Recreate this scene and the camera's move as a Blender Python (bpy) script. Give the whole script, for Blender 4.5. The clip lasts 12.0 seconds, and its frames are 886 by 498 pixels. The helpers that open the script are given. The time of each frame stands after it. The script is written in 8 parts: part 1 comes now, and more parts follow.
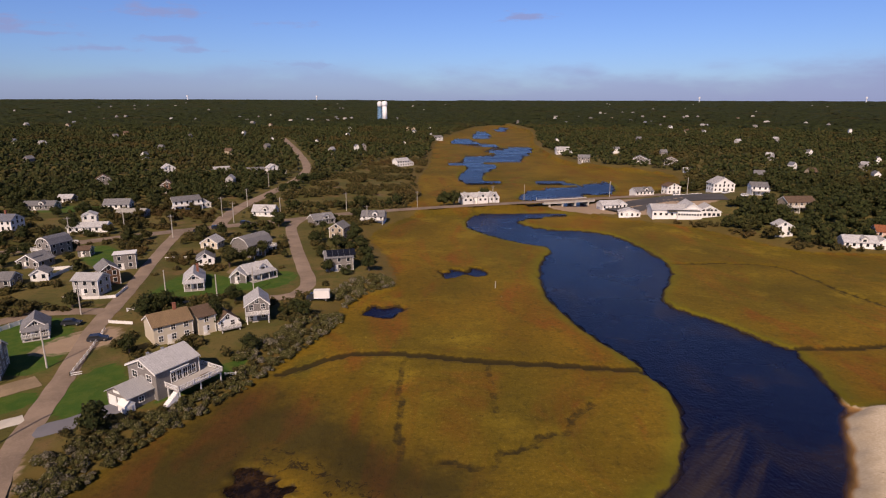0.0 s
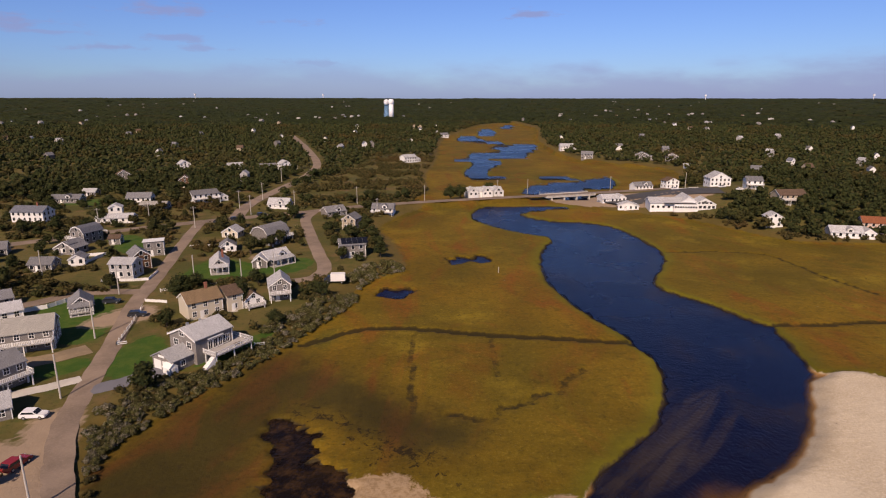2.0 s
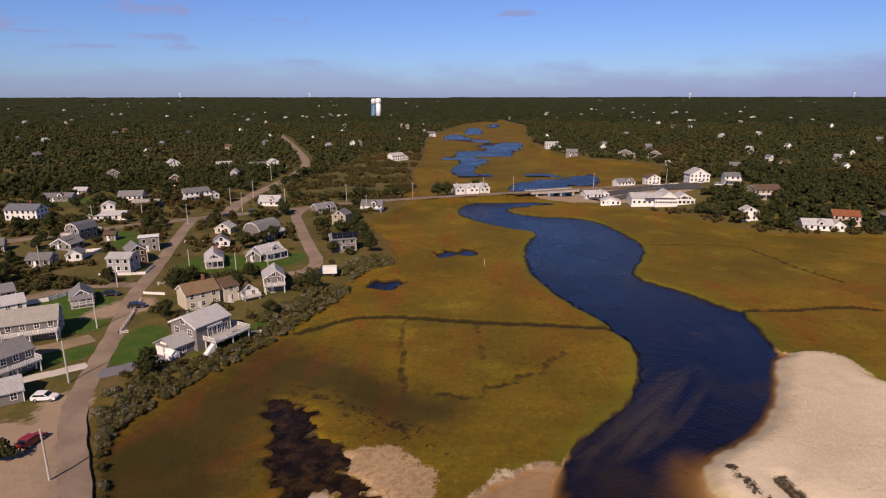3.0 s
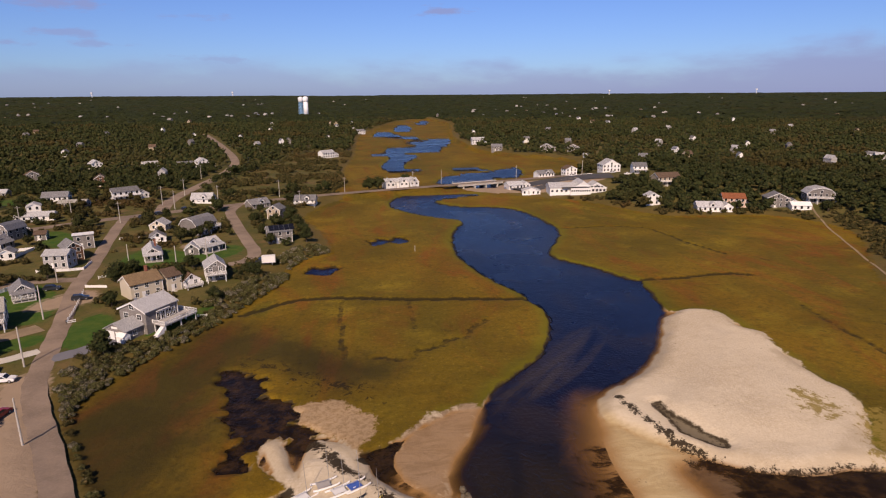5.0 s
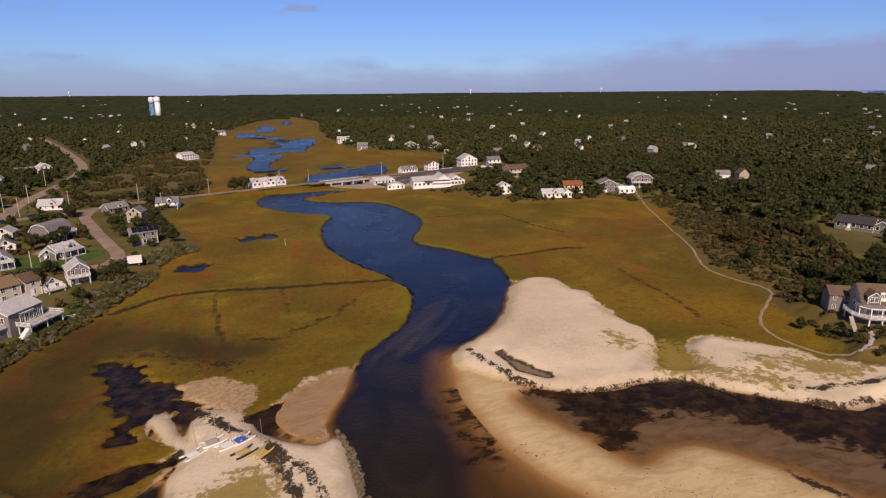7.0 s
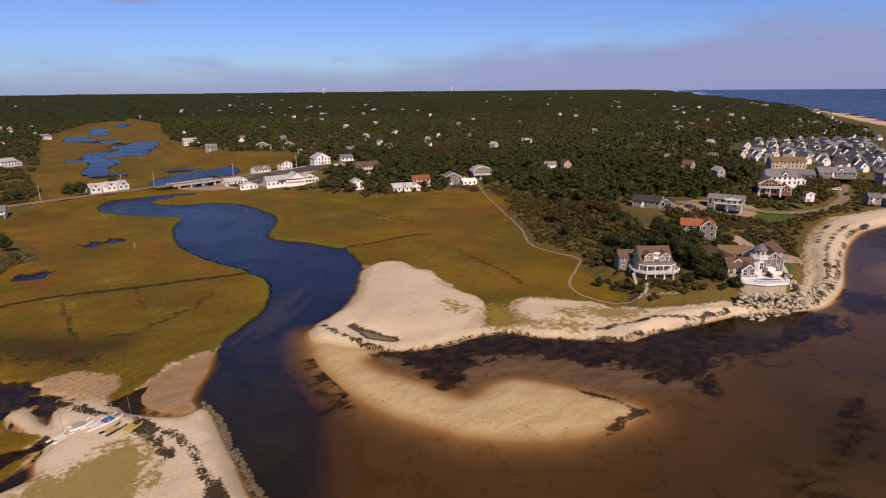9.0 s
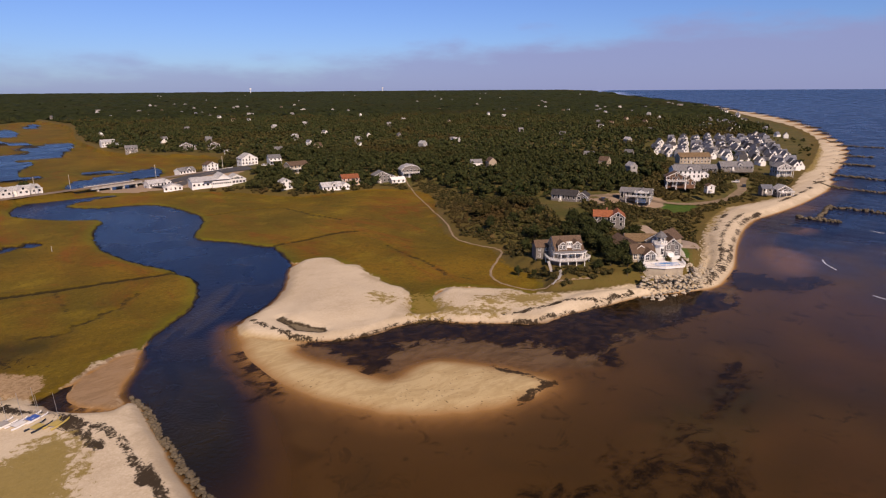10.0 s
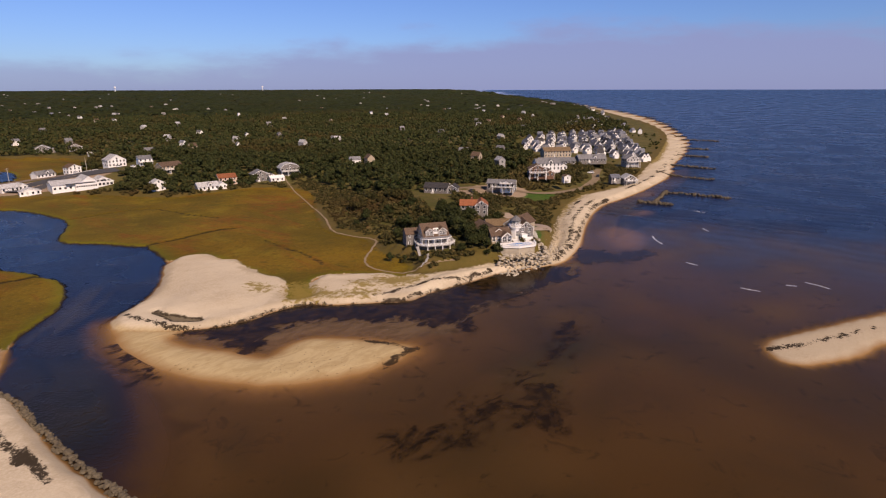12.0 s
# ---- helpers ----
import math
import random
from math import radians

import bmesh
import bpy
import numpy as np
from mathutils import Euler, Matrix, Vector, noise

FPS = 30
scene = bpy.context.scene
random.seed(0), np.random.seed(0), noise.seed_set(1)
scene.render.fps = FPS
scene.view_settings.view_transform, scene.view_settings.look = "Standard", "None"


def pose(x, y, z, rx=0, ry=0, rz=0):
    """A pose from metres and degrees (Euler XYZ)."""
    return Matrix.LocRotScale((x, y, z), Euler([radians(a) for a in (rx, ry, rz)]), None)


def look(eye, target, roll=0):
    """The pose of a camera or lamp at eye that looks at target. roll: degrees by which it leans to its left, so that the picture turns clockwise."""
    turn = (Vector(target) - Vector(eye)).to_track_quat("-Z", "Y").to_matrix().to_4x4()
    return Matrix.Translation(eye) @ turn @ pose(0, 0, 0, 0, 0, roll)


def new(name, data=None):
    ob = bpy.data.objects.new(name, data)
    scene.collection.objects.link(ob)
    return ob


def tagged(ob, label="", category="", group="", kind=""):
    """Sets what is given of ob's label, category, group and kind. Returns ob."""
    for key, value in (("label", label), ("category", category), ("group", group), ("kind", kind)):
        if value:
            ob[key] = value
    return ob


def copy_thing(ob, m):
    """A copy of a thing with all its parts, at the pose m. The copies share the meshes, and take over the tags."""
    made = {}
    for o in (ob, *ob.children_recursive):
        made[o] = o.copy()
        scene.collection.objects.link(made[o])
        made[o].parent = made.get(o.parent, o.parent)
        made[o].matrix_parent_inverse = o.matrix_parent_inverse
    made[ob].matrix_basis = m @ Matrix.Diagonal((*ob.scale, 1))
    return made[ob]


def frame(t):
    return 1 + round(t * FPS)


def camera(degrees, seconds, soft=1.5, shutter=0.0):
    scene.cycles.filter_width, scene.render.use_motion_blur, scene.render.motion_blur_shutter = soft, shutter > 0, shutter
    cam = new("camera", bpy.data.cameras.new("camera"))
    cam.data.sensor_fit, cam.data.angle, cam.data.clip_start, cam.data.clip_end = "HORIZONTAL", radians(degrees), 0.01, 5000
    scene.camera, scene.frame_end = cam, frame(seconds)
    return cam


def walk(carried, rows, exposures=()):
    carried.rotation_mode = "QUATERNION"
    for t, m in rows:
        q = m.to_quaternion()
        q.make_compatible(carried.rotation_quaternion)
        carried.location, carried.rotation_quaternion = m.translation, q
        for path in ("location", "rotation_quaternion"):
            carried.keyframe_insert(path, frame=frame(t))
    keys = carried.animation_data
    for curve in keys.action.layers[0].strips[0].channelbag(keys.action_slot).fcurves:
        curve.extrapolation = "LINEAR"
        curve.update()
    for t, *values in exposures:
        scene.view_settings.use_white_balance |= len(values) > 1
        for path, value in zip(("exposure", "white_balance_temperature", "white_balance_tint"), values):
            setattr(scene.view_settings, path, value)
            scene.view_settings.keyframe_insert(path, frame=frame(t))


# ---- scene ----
cam = camera(73.2, 12.0, soft=1.15)
PATH = [
    (0, (0.051, 12.139, 60.291), (0.059, 14.079, 59.803), 0.1),
    (0.5, (-0.081, 8.513, 60.282), (-0.078, 10.452, 59.793), 0.0),
    (1, (-0.266, 4.846, 60.252), (-0.266, 6.785, 59.762), 0.0),
    (1.5, (-0.35, 1.132, 60.201), (-0.358, 3.07, 59.709), 0.0),
    (2, (-0.396, -2.647, 60.165), (-0.407, -0.709, 59.671), -0.0),
    (2.5, (-0.329, -6.595, 60.125), (-0.333, -4.658, 59.63), -0.0),
    (3, (-0.344, -10.719, 60.099), (-0.315, -8.782, 59.602), -0.1),
    (5, (-0.533, -28.059, 60.104), (-0.282, -26.14, 59.599), -0.4),
    (5.5, (-0.533, -32.591, 60.103), (-0.192, -30.686, 59.597), -0.4),
    (6, (-0.818, -37.174, 60.139), (-0.374, -35.291, 59.631), -0.5),
    (6.5, (-1.278, -41.787, 60.194), (-0.731, -39.932, 59.686), -0.5),
    (7, (-1.932, -46.539, 60.28), (-1.274, -44.72, 59.77), -0.5),
    (9, (-6.314, -65.849, 61.005), (-5.252, -64.235, 60.489), -0.5),
    (9.5, (-7.474, -70.388, 61.103), (-6.326, -68.834, 60.586), -0.5),
    (10, (-8.669, -74.76, 61.16), (-7.435, -73.275, 60.642), -0.4),
    (10.5, (-9.915, -78.989, 61.141), (-8.599, -77.575, 60.622), -0.4),
    (11, (-11.427, -82.992, 61.111), (-10.033, -81.656, 60.591), -0.3),
    (11.5, (-13.159, -86.792, 61.092), (-11.707, -85.519, 60.57), -0.3),
    (12, (-14.837, -90.711, 61.085), (-13.349, -89.481, 60.563), -0.2),
]
walk(cam, [(t, look(eye, target, roll)) for t, eye, target, roll in PATH], [(0.0, 0.0, 7150, 26), (12.0, 0.0, 7150, 26)])

# ---- world, sun ----
SUN_EL, SUN_AZ = radians(40), radians(197)      # compass bearing of the sun, clockwise from +y
world = bpy.data.worlds.new("sky")
scene.world = world
world.use_nodes = True


def build_sky():
    nt = world.node_tree
    nt.nodes.clear()
    N, L = nt.nodes.new, nt.links.new
    out, bg = N("ShaderNodeOutputWorld"), N("ShaderNodeBackground")
    sky = N("ShaderNodeTexSky")
    sky.sky_type = "NISHITA"
    sky.sun_disc = False
    sky.sun_elevation, sky.sun_rotation = SUN_EL, SUN_AZ
    sky.air_density, sky.dust_density, sky.ozone_density = 1.0, 0.4, 2.5
    coord, sep = N("ShaderNodeTexCoord"), N("ShaderNodeSeparateXYZ")
    L(coord.outputs["Generated"], sep.inputs[0])
    up = N("ShaderNodeMath"); up.operation = "MAXIMUM"; up.inputs[1].default_value = 0.0
    L(sep.outputs["Z"], up.inputs[0])
    n1 = N("ShaderNodeTexNoise"); n1.inputs["Scale"].default_value = 0.62; n1.inputs["Detail"].default_value = 7; n1.inputs["Roughness"].default_value = 0.55
    puff = N("ShaderNodeTexNoise"); puff.inputs["Scale"].default_value = 22.0; puff.inputs["Detail"].default_value = 6; puff.inputs["Roughness"].default_value = 0.6
    # a low bank of cloud, higher towards the east; its top is ragged
    az = N("ShaderNodeMath"); az.operation = "ARCTAN2"
    L(sep.outputs["X"], az.inputs[0]); L(sep.outputs["Y"], az.inputs[1])
    sky_xy = N("ShaderNodeCombineXYZ")
    tall = N("ShaderNodeMath"); tall.operation = "MULTIPLY"; tall.inputs[1].default_value = 3.4
    L(up.outputs[0], tall.inputs[0])
    L(az.outputs[0], sky_xy.inputs[0]); L(tall.outputs[0], sky_xy.inputs[1])
    L(sky_xy.outputs[0], puff.inputs["Vector"])
    n1.inputs["Scale"].default_value = 5.0
    L(sky_xy.outputs[0], n1.inputs["Vector"])
    east = N("ShaderNodeMapRange"); east.interpolation_type = "SMOOTHSTEP"
    for k, v in enumerate((radians(22), radians(66), 0.040, 0.090)):
        east.inputs[k + 1].default_value = v
    L(az.outputs[0], east.inputs[0])
    gap = N("ShaderNodeMath"); gap.operation = "SUBTRACT"
    L(east.outputs[0], gap.inputs[0]); L(up.outputs[0], gap.inputs[1])
    s1 = N("ShaderNodeMath"); s1.operation = "MULTIPLY_ADD"; s1.inputs[1].default_value = 42.0
    L(gap.outputs[0], s1.inputs[0])
    n2 = N("ShaderNodeMath"); n2.operation = "MULTIPLY_ADD"; n2.inputs[1].default_value = 6.0; n2.inputs[2].default_value = -2.7
    L(n1.outputs["Fac"], n2.inputs[0])
    L(n2.outputs[0], s1.inputs[2])
    bank = N("ShaderNodeMapRange"); bank.interpolation_type = "SMOOTHSTEP"
    for k, v in enumerate((-0.5, 1.6, 0.0, 0.72)):
        bank.inputs[k + 1].default_value = v
    L(s1.outputs[0], bank.inputs[0])
    east2 = N("ShaderNodeMapRange")
    for k, v in enumerate((radians(-10), radians(50), 0.62, 1.15)):
        east2.inputs[k + 1].default_value = v
    L(az.outputs[0], east2.inputs[0])
    cov = N("ShaderNodeMath"); cov.operation = "MULTIPLY"
    L(bank.outputs[0], cov.inputs[0]); L(east2.outputs[0], cov.inputs[1])
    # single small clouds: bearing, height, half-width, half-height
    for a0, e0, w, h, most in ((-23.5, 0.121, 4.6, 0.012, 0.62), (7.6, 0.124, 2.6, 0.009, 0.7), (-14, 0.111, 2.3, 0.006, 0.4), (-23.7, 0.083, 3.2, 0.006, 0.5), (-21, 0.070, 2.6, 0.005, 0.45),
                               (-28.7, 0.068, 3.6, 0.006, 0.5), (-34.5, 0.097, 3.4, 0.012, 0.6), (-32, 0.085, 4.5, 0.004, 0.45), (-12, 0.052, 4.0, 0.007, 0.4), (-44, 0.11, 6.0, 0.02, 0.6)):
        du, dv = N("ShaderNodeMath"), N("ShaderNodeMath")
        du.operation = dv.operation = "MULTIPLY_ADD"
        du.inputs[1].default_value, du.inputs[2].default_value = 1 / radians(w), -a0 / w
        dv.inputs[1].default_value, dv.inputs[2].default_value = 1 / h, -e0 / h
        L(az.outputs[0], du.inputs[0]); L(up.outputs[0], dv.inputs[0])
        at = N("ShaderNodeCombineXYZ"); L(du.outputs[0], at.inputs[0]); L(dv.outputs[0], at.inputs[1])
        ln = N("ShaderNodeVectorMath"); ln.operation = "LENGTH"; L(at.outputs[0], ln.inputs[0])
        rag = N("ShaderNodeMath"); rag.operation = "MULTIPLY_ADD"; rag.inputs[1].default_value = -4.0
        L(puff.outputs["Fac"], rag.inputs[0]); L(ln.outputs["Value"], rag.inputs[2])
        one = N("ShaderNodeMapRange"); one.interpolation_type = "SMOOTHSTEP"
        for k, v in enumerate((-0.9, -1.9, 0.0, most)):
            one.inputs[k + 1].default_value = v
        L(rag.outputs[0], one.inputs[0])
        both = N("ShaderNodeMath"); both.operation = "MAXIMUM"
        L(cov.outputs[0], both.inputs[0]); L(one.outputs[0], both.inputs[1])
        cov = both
    mix = N("ShaderNodeMix"); mix.data_type = "RGBA"
    mix.inputs[7].default_value = (2.85, 3.55, 6.3, 1)
    tint = N("ShaderNodeMix"); tint.data_type = "RGBA"; tint.blend_type = "MULTIPLY"; tint.inputs[0].default_value = 1.0
    # the blue deepens towards the zenith
    rise = N("ShaderNodeMapRange"); rise.inputs[1].default_value = 0.16; rise.inputs[2].default_value = 0.6
    L(up.outputs[0], rise.inputs[0])
    grade = N("ShaderNodeMix"); grade.data_type = "RGBA"
    grade.inputs[6].default_value, grade.inputs[7].default_value = (0.48, 0.76, 1.29, 1), (0.27, 0.36, 0.52, 1)
    L(rise.outputs[0], grade.inputs[0])
    L(grade.outputs[2], tint.inputs[7])
    L(sky.outputs[0], tint.inputs[6])
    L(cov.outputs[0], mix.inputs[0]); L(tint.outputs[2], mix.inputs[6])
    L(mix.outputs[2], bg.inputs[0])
    bg.inputs[1].default_value = 0.09
    L(bg.outputs[0], out.inputs[0])


build_sky()
sun = new("sun", bpy.data.lights.new("sun", "SUN"))
sun.data.energy, sun.data.angle, sun.data.color = 4.7, radians(0.53), (1.0, 0.87, 0.68)
sun.matrix_world = look((math.sin(SUN_AZ) * math.cos(SUN_EL) * 100, math.cos(SUN_AZ) * math.cos(SUN_EL) * 100, math.sin(SUN_EL) * 100), (0, 0, 0))

# ---- the lie of the land ----
WATER = -0.6
RIVER_WEST = [(40, 344), (21.7, 333), (14.2, 317), (12.8, 297), (18.6, 284.5), (27.8, 270.6), (36.7, 262), (44.2, 256), (44.9, 249), (40.8, 240), (37.3, 228),
              (34.5, 213), (33.5, 199), (33.6, 189), (35.2, 178.5), (36.9, 169), (39.3, 161), (41.3, 154), (44.3, 147), (46.7, 139.6), (47.6, 134), (48.3, 128),
              (48, 122), (45.6, 113), (42.4, 105.5), (38, 98), (31, 91), (24, 83), (20, 77.6)]
MARSH_W = RIVER_WEST + [(14, 75.5), (6, 70.2), (3, 66), (0, 64), (-3.5, 64), (-6, 68.5), (-11, 71), (-14, 68), (-19, 71.5), (-21, 66), (-16.5, 58.5), (-14, 54.5),
                        (-20, 46), (-30, 42), (-45, 30), (-55, 20), (-90, 30), (-90, 345), (40, 346)]
RIVER_EAST = [(84.7, 350), (70.5, 330), (54, 321.7), (42.4, 314), (40, 307), (47, 297.3), (55.5, 290.8), (67.4, 289), (76.5, 283), (82.9, 269.7), (85.3, 254),
              (86.4, 240), (86.6, 229.6), (84.4, 220), (78.6, 206.6), (71.9, 194), (70.1, 187), (71.7, 180), (76.2, 173), (80, 167), (82.8, 160), (85.7, 154.5),
              (88.9, 149.9), (87.9, 145.9), (86.7, 137), (85.3, 129), (84.1, 121.7)]
MARSH_E = RIVER_EAST + [(96, 121), (97, 109), (96, 90), (94, 76), (91, 62), (86, 54), (85, 50.5), (90, 47), (94, 51), (99, 60), (108, 64), (116, 57), (121, 48),
                        (126, 40), (150, 60), (170, 100), (240, 200), (240, 262), (150, 290), (110, 330)]
MARSH_N = [(-40, 338), (115, 340), (120, 384), (165, 420), (205, 499), (175, 545), (130, 587), (135, 796), (185, 1131), (165, 1480),
           (90, 1400), (0, 1050), (-25, 844), (-30, 585), (-35, 463), (-30, 383)]
MEANDERS = [
    [(73, 356), (64, 380), (48, 384), (55, 405), (65, 423), (82, 431), (97, 437), (112, 455), (126, 464), (124, 434), (115, 408), (103, 396), (93, 400), (88, 360)],
    [(17, 463), (30, 467), (52, 467), (74, 470), (95, 467), (104, 449), (97, 437), (85, 446), (67, 454), (51, 454), (29, 448), (17, 445)],
    [(11, 476), (14, 513), (21, 546), (20, 574), (5, 578), (6, 599), (28, 604), (55, 589), (54, 560), (43, 525), (37, 498), (34, 466), (21, 449)],
    [(24, 604), (21, 657), (38, 677), (58, 691), (59, 721), (48, 744), (71, 770), (96, 797), (120, 789), (106, 706), (90, 652), (84, 616), (67, 600), (50, 597)],
    [(9, 914), (31, 966), (45, 967), (54, 891), (77, 836), (86, 790), (66, 780), (50, 826), (23, 835)],
    [(55, 1091), (78, 1208), (90, 1128), (88, 1042), (72, 965), (50, 960)],
    [(106, 1253), (137, 1353), (145, 1277), (113, 1167)],
]
WEST_UP = [(-28, 36), (-44, 57), (-57, 78), (-60, 90), (-57, 99), (-51, 112), (-43.5, 126), (-38, 141), (-33, 154), (-28.5, 167), (-29, 179), (-24, 192),
           (-15, 201), (-22, 240), (-32, 270), (-25, 301), (-12, 330), (-20, 352), (-12, 383), (-17, 463), (-10, 585), (-7, 844), (20, 1040),
           (88, 1356), (185, 1475), (205, 4900), (-4900, 4900), (-4900, -200), (-120, -60), (-35, 10)]
SHORE = [(106, 27), (119, 24), (134, 21), (147, 19), (162, 12.6), (173, 8.8), (185, 10.6), (200, 15.1), (216, 22), (240, 32), (264, 40), (286, 45), (312, 44.7), (352, 46.9),
         (418, 56), (476, 75), (536, 88), (623, 112), (707, 141), (845, 203), (1081, 318), (1296, 444), (1493, 578), (1767, 785), (2199, 1105), (3300, 2150), (4900, 3900)]
BEACH_TOP = [(130, 34), (151, 24.7), (160, 18.5), (170, 15.4), (193, 23), (215, 34), (237, 45), (268, 58), (301, 65), (321, 62), (349, 61), (394, 69), (458, 87), (537, 108), (633, 137),
             (751, 176), (897, 240), (1080, 340), (1246, 455), (1501, 625), (1862, 890), (2250, 1180), (3300, 2180), (4900, 3940)]
EAST_UP = [(126, 40), (136, 50), (140, 70), (150, 86), (150, 110), (170, 144), (205, 190), (212, 215), (197, 240), (150, 246), (138, 262), (120, 296),
           (86, 322), (84, 345), (115, 384), (161, 420), (190, 499), (164, 540), (122, 587), (122, 796), (167, 1131), (152, 1450),
           (130, 4900), (4900, 4900)] + BEACH_TOP[::-1]
DRY_SAND = [(81, 117.5), (89.5, 122), (94.7, 120.6), (97.5, 116.7), (96, 108.6), (99.5, 103), (98, 96), (96.3, 90), (95.6, 83), (96.3, 76), (97, 69), (93.5, 63), (89, 57.5),
            (86, 52), (91, 49), (94, 52), (97.2, 57.5), (102.2, 61), (108, 62.5), (113, 57.5), (121.5, 49.5), (123, 42), (131, 38), (146, 31), (158, 22), (159, 15),
            (147, 20.3), (134, 22), (118, 25), (108, 25.5), (99, 34), (92, 40), (87.5, 46), (80, 48.5), (67, 49), (60, 52), (53, 57), (47, 64), (43.5, 71), (46.5, 77.5),
            (53, 82), (60, 87), (66, 93.5), (73, 103.5)]
HOOK = [(44.5, 75), (41.4, 69), (39.4, 62), (38.2, 54), (38.3, 45), (39.6, 35), (42, 27), (45.5, 19.5), (49.5, 12.8), (54.4, 7.8), (60, 3.9), (66.4, 0.6), (73.4, -0.8),
        (80, -1.2), (84.3, -0.5), (85.6, 3.7), (83.6, 9.5), (80.7, 15), (77.2, 20.5), (73, 25.5), (68, 26.8), (63.5, 26.3), (59.7, 24.8), (57.6, 27.5), (56, 33), (53, 39.5),
        (50, 47), (50.5, 53), (55, 53), (54, 58), (48, 66)]
BAR = [(138.9, -65.2), (144.3, -65.3), (152.2, -68.9), (162, -73.8), (172.3, -79), (186.6, -86.5), (232, -104), (228, -122), (190, -104), (159, -88.4), (148.8, -85),
       (140.4, -80.3), (134.3, -75.6), (132.8, -70.1), (135.2, -67.2)]
SAND_SW = [(-20.3, 69.4), (-17.8, 69.8), (-16, 66.3), (-14.3, 60.5), (-12.4, 57.4), (-13, 61), (-12.6, 66), (-11.6, 69.3), (-6.4, 67.5), (-2.4, 62), (-1, 57.2), (3, 53.2),
           (8.3, 49), (11.7, 50.3), (12.9, 48), (12.4, 40), (12.3, 30), (11.8, 17), (12.5, 5), (10, -60), (-70, -80), (-60, 10), (-40, 28), (-24, 39), (-16, 43), (-15.6, 48),
           (-13.9, 53), (-16, 57.3), (-18.3, 64)]
FLAT_W = [(5.7, 70), (12.4, 75.6), (18, 78.9), (20.6, 77), (19, 70.4), (16, 64.9), (12.9, 59), (11.8, 56), (12.2, 51.5), (8.6, 50), (5, 53.5), (2.4, 57.6), (1.7, 62), (3.1, 66)]
POOL = [(-34.7, 97.7), (-31.2, 101), (-24.6, 95.4), (-22.7, 88.7), (-17.8, 84), (-15.2, 77.7), (-11.8, 71.4), (-10.1, 67.3), (-12.1, 65.9), (-15.8, 68.4), (-19, 71.4), (-21.3, 69.4),
        (-22.7, 64.7), (-21.8, 60.5), (-23.9, 59.4), (-27, 62.5), (-26.9, 68.4), (-25.6, 72.1), (-28.1, 76.5), (-30.6, 82.3), (-30.5, 88.8)]
POOL_STRIP = [(-40, 40), (-30.5, 49), (-27.5, 52.4), (-24.4, 53.6), (-20.2, 54.5), (-15.8, 55.4), (-13.6, 56.3), (-14.8, 52.5), (-18.9, 49.9), (-22.7, 47.6), (-27, 45.5), (-38, 36)]
POOL_MOUTH = [(-3.8, 63.8), (4.5, 67.6), (2.2, 63.1), (1.1, 57), (-1.6, 59.7)]
TAN_FLAT = [(-17, 80.4), (-13.2, 83), (-8.6, 83.2), (-2.9, 78.2), (-0.2, 73.9), (-1.6, 69.4), (-3.9, 65.1), (-7, 69), (-10.7, 71.7), (-14, 75.4)]
LAGOON = [(50.3, 53), (54, 55), (60, 51), (67, 48.6), (77, 48.6), (87, 45), (95, 34), (106, 26.5), (119, 23.6), (134, 20.6), (147, 19), (162, 12), (173, 8), (180, 4), (160, -3), (143, 0),
          (128, 2), (110, 2), (100, -2), (92, 4), (86, 6), (83.5, 12), (78.5, 20.5), (73, 26.5), (66, 27.5), (60.5, 26.6), (57.5, 33), (54.5, 41), (51.3, 47.5)]
LAGOON_CORE = [(55.9, 53.5), (61, 49.4), (68.4, 47.8), (77, 47), (88, 43), (95.5, 34.2), (106, 26.5), (119, 23.2), (134, 20.3), (148, 17.5), (163, 10), (169, 4), (156, 0), (143, 4),
               (129, 7), (117, 10), (106, 13), (98, 18), (92, 25), (86, 32), (80, 37), (73.4, 42), (67, 38), (60.5, 33), (58.6, 37.4), (59, 45)]
POND_1 = [(-22, 176.5), (-20.4, 182), (-17, 181), (-12.4, 182), (-10.4, 179), (-13.4, 176.6), (-14.6, 172), (-19, 174)]
POND_2 = [(-1.4, 221), (3.4, 218.6), (4, 222.6), (9, 219.6), (12.6, 224), (16, 217.6), (13, 212.6), (10, 216), (5, 213), (2, 210.4), (1.6, 215.6)]
SPIT_POOL = [(53.7, 72), (56.1, 72.4), (55.9, 68.6), (57.6, 64.8), (59.2, 61), (61.1, 57.3), (59.4, 55.9), (56.3, 59), (54.4, 62), (54.4, 66.5)]
DITCHES = [[(47, 137.8), (35.5, 139.6), (24, 141.4), (12.1, 142.6), (2.8, 144.6), (-8.2, 147), (-22, 147), (-36, 136)], [(11, 141), (11.4, 131), (11.3, 119)],
           [(-9, 142.7), (-8.4, 126), (-7.6, 112.8), (-7.1, 103.6)], [(88.9, 150), (103.3, 150.6), (118.7, 153), (129, 150)],
           [(87.7, 229.3), (101, 230), (115.6, 229.4), (125.9, 224.7), (129, 212.4), (130.6, 196.5), (136, 176)],
           [(31, 122.4), (26, 117), (24, 112), (19, 110.6), (16, 107), (13.9, 106), (10.5, 105), (9.4, 102), (6.8, 100), (3, 102), (-0.7, 102.7)],
           [(124, 120.8), (121.9, 104.4), (120.9, 90), (116.8, 74)]]


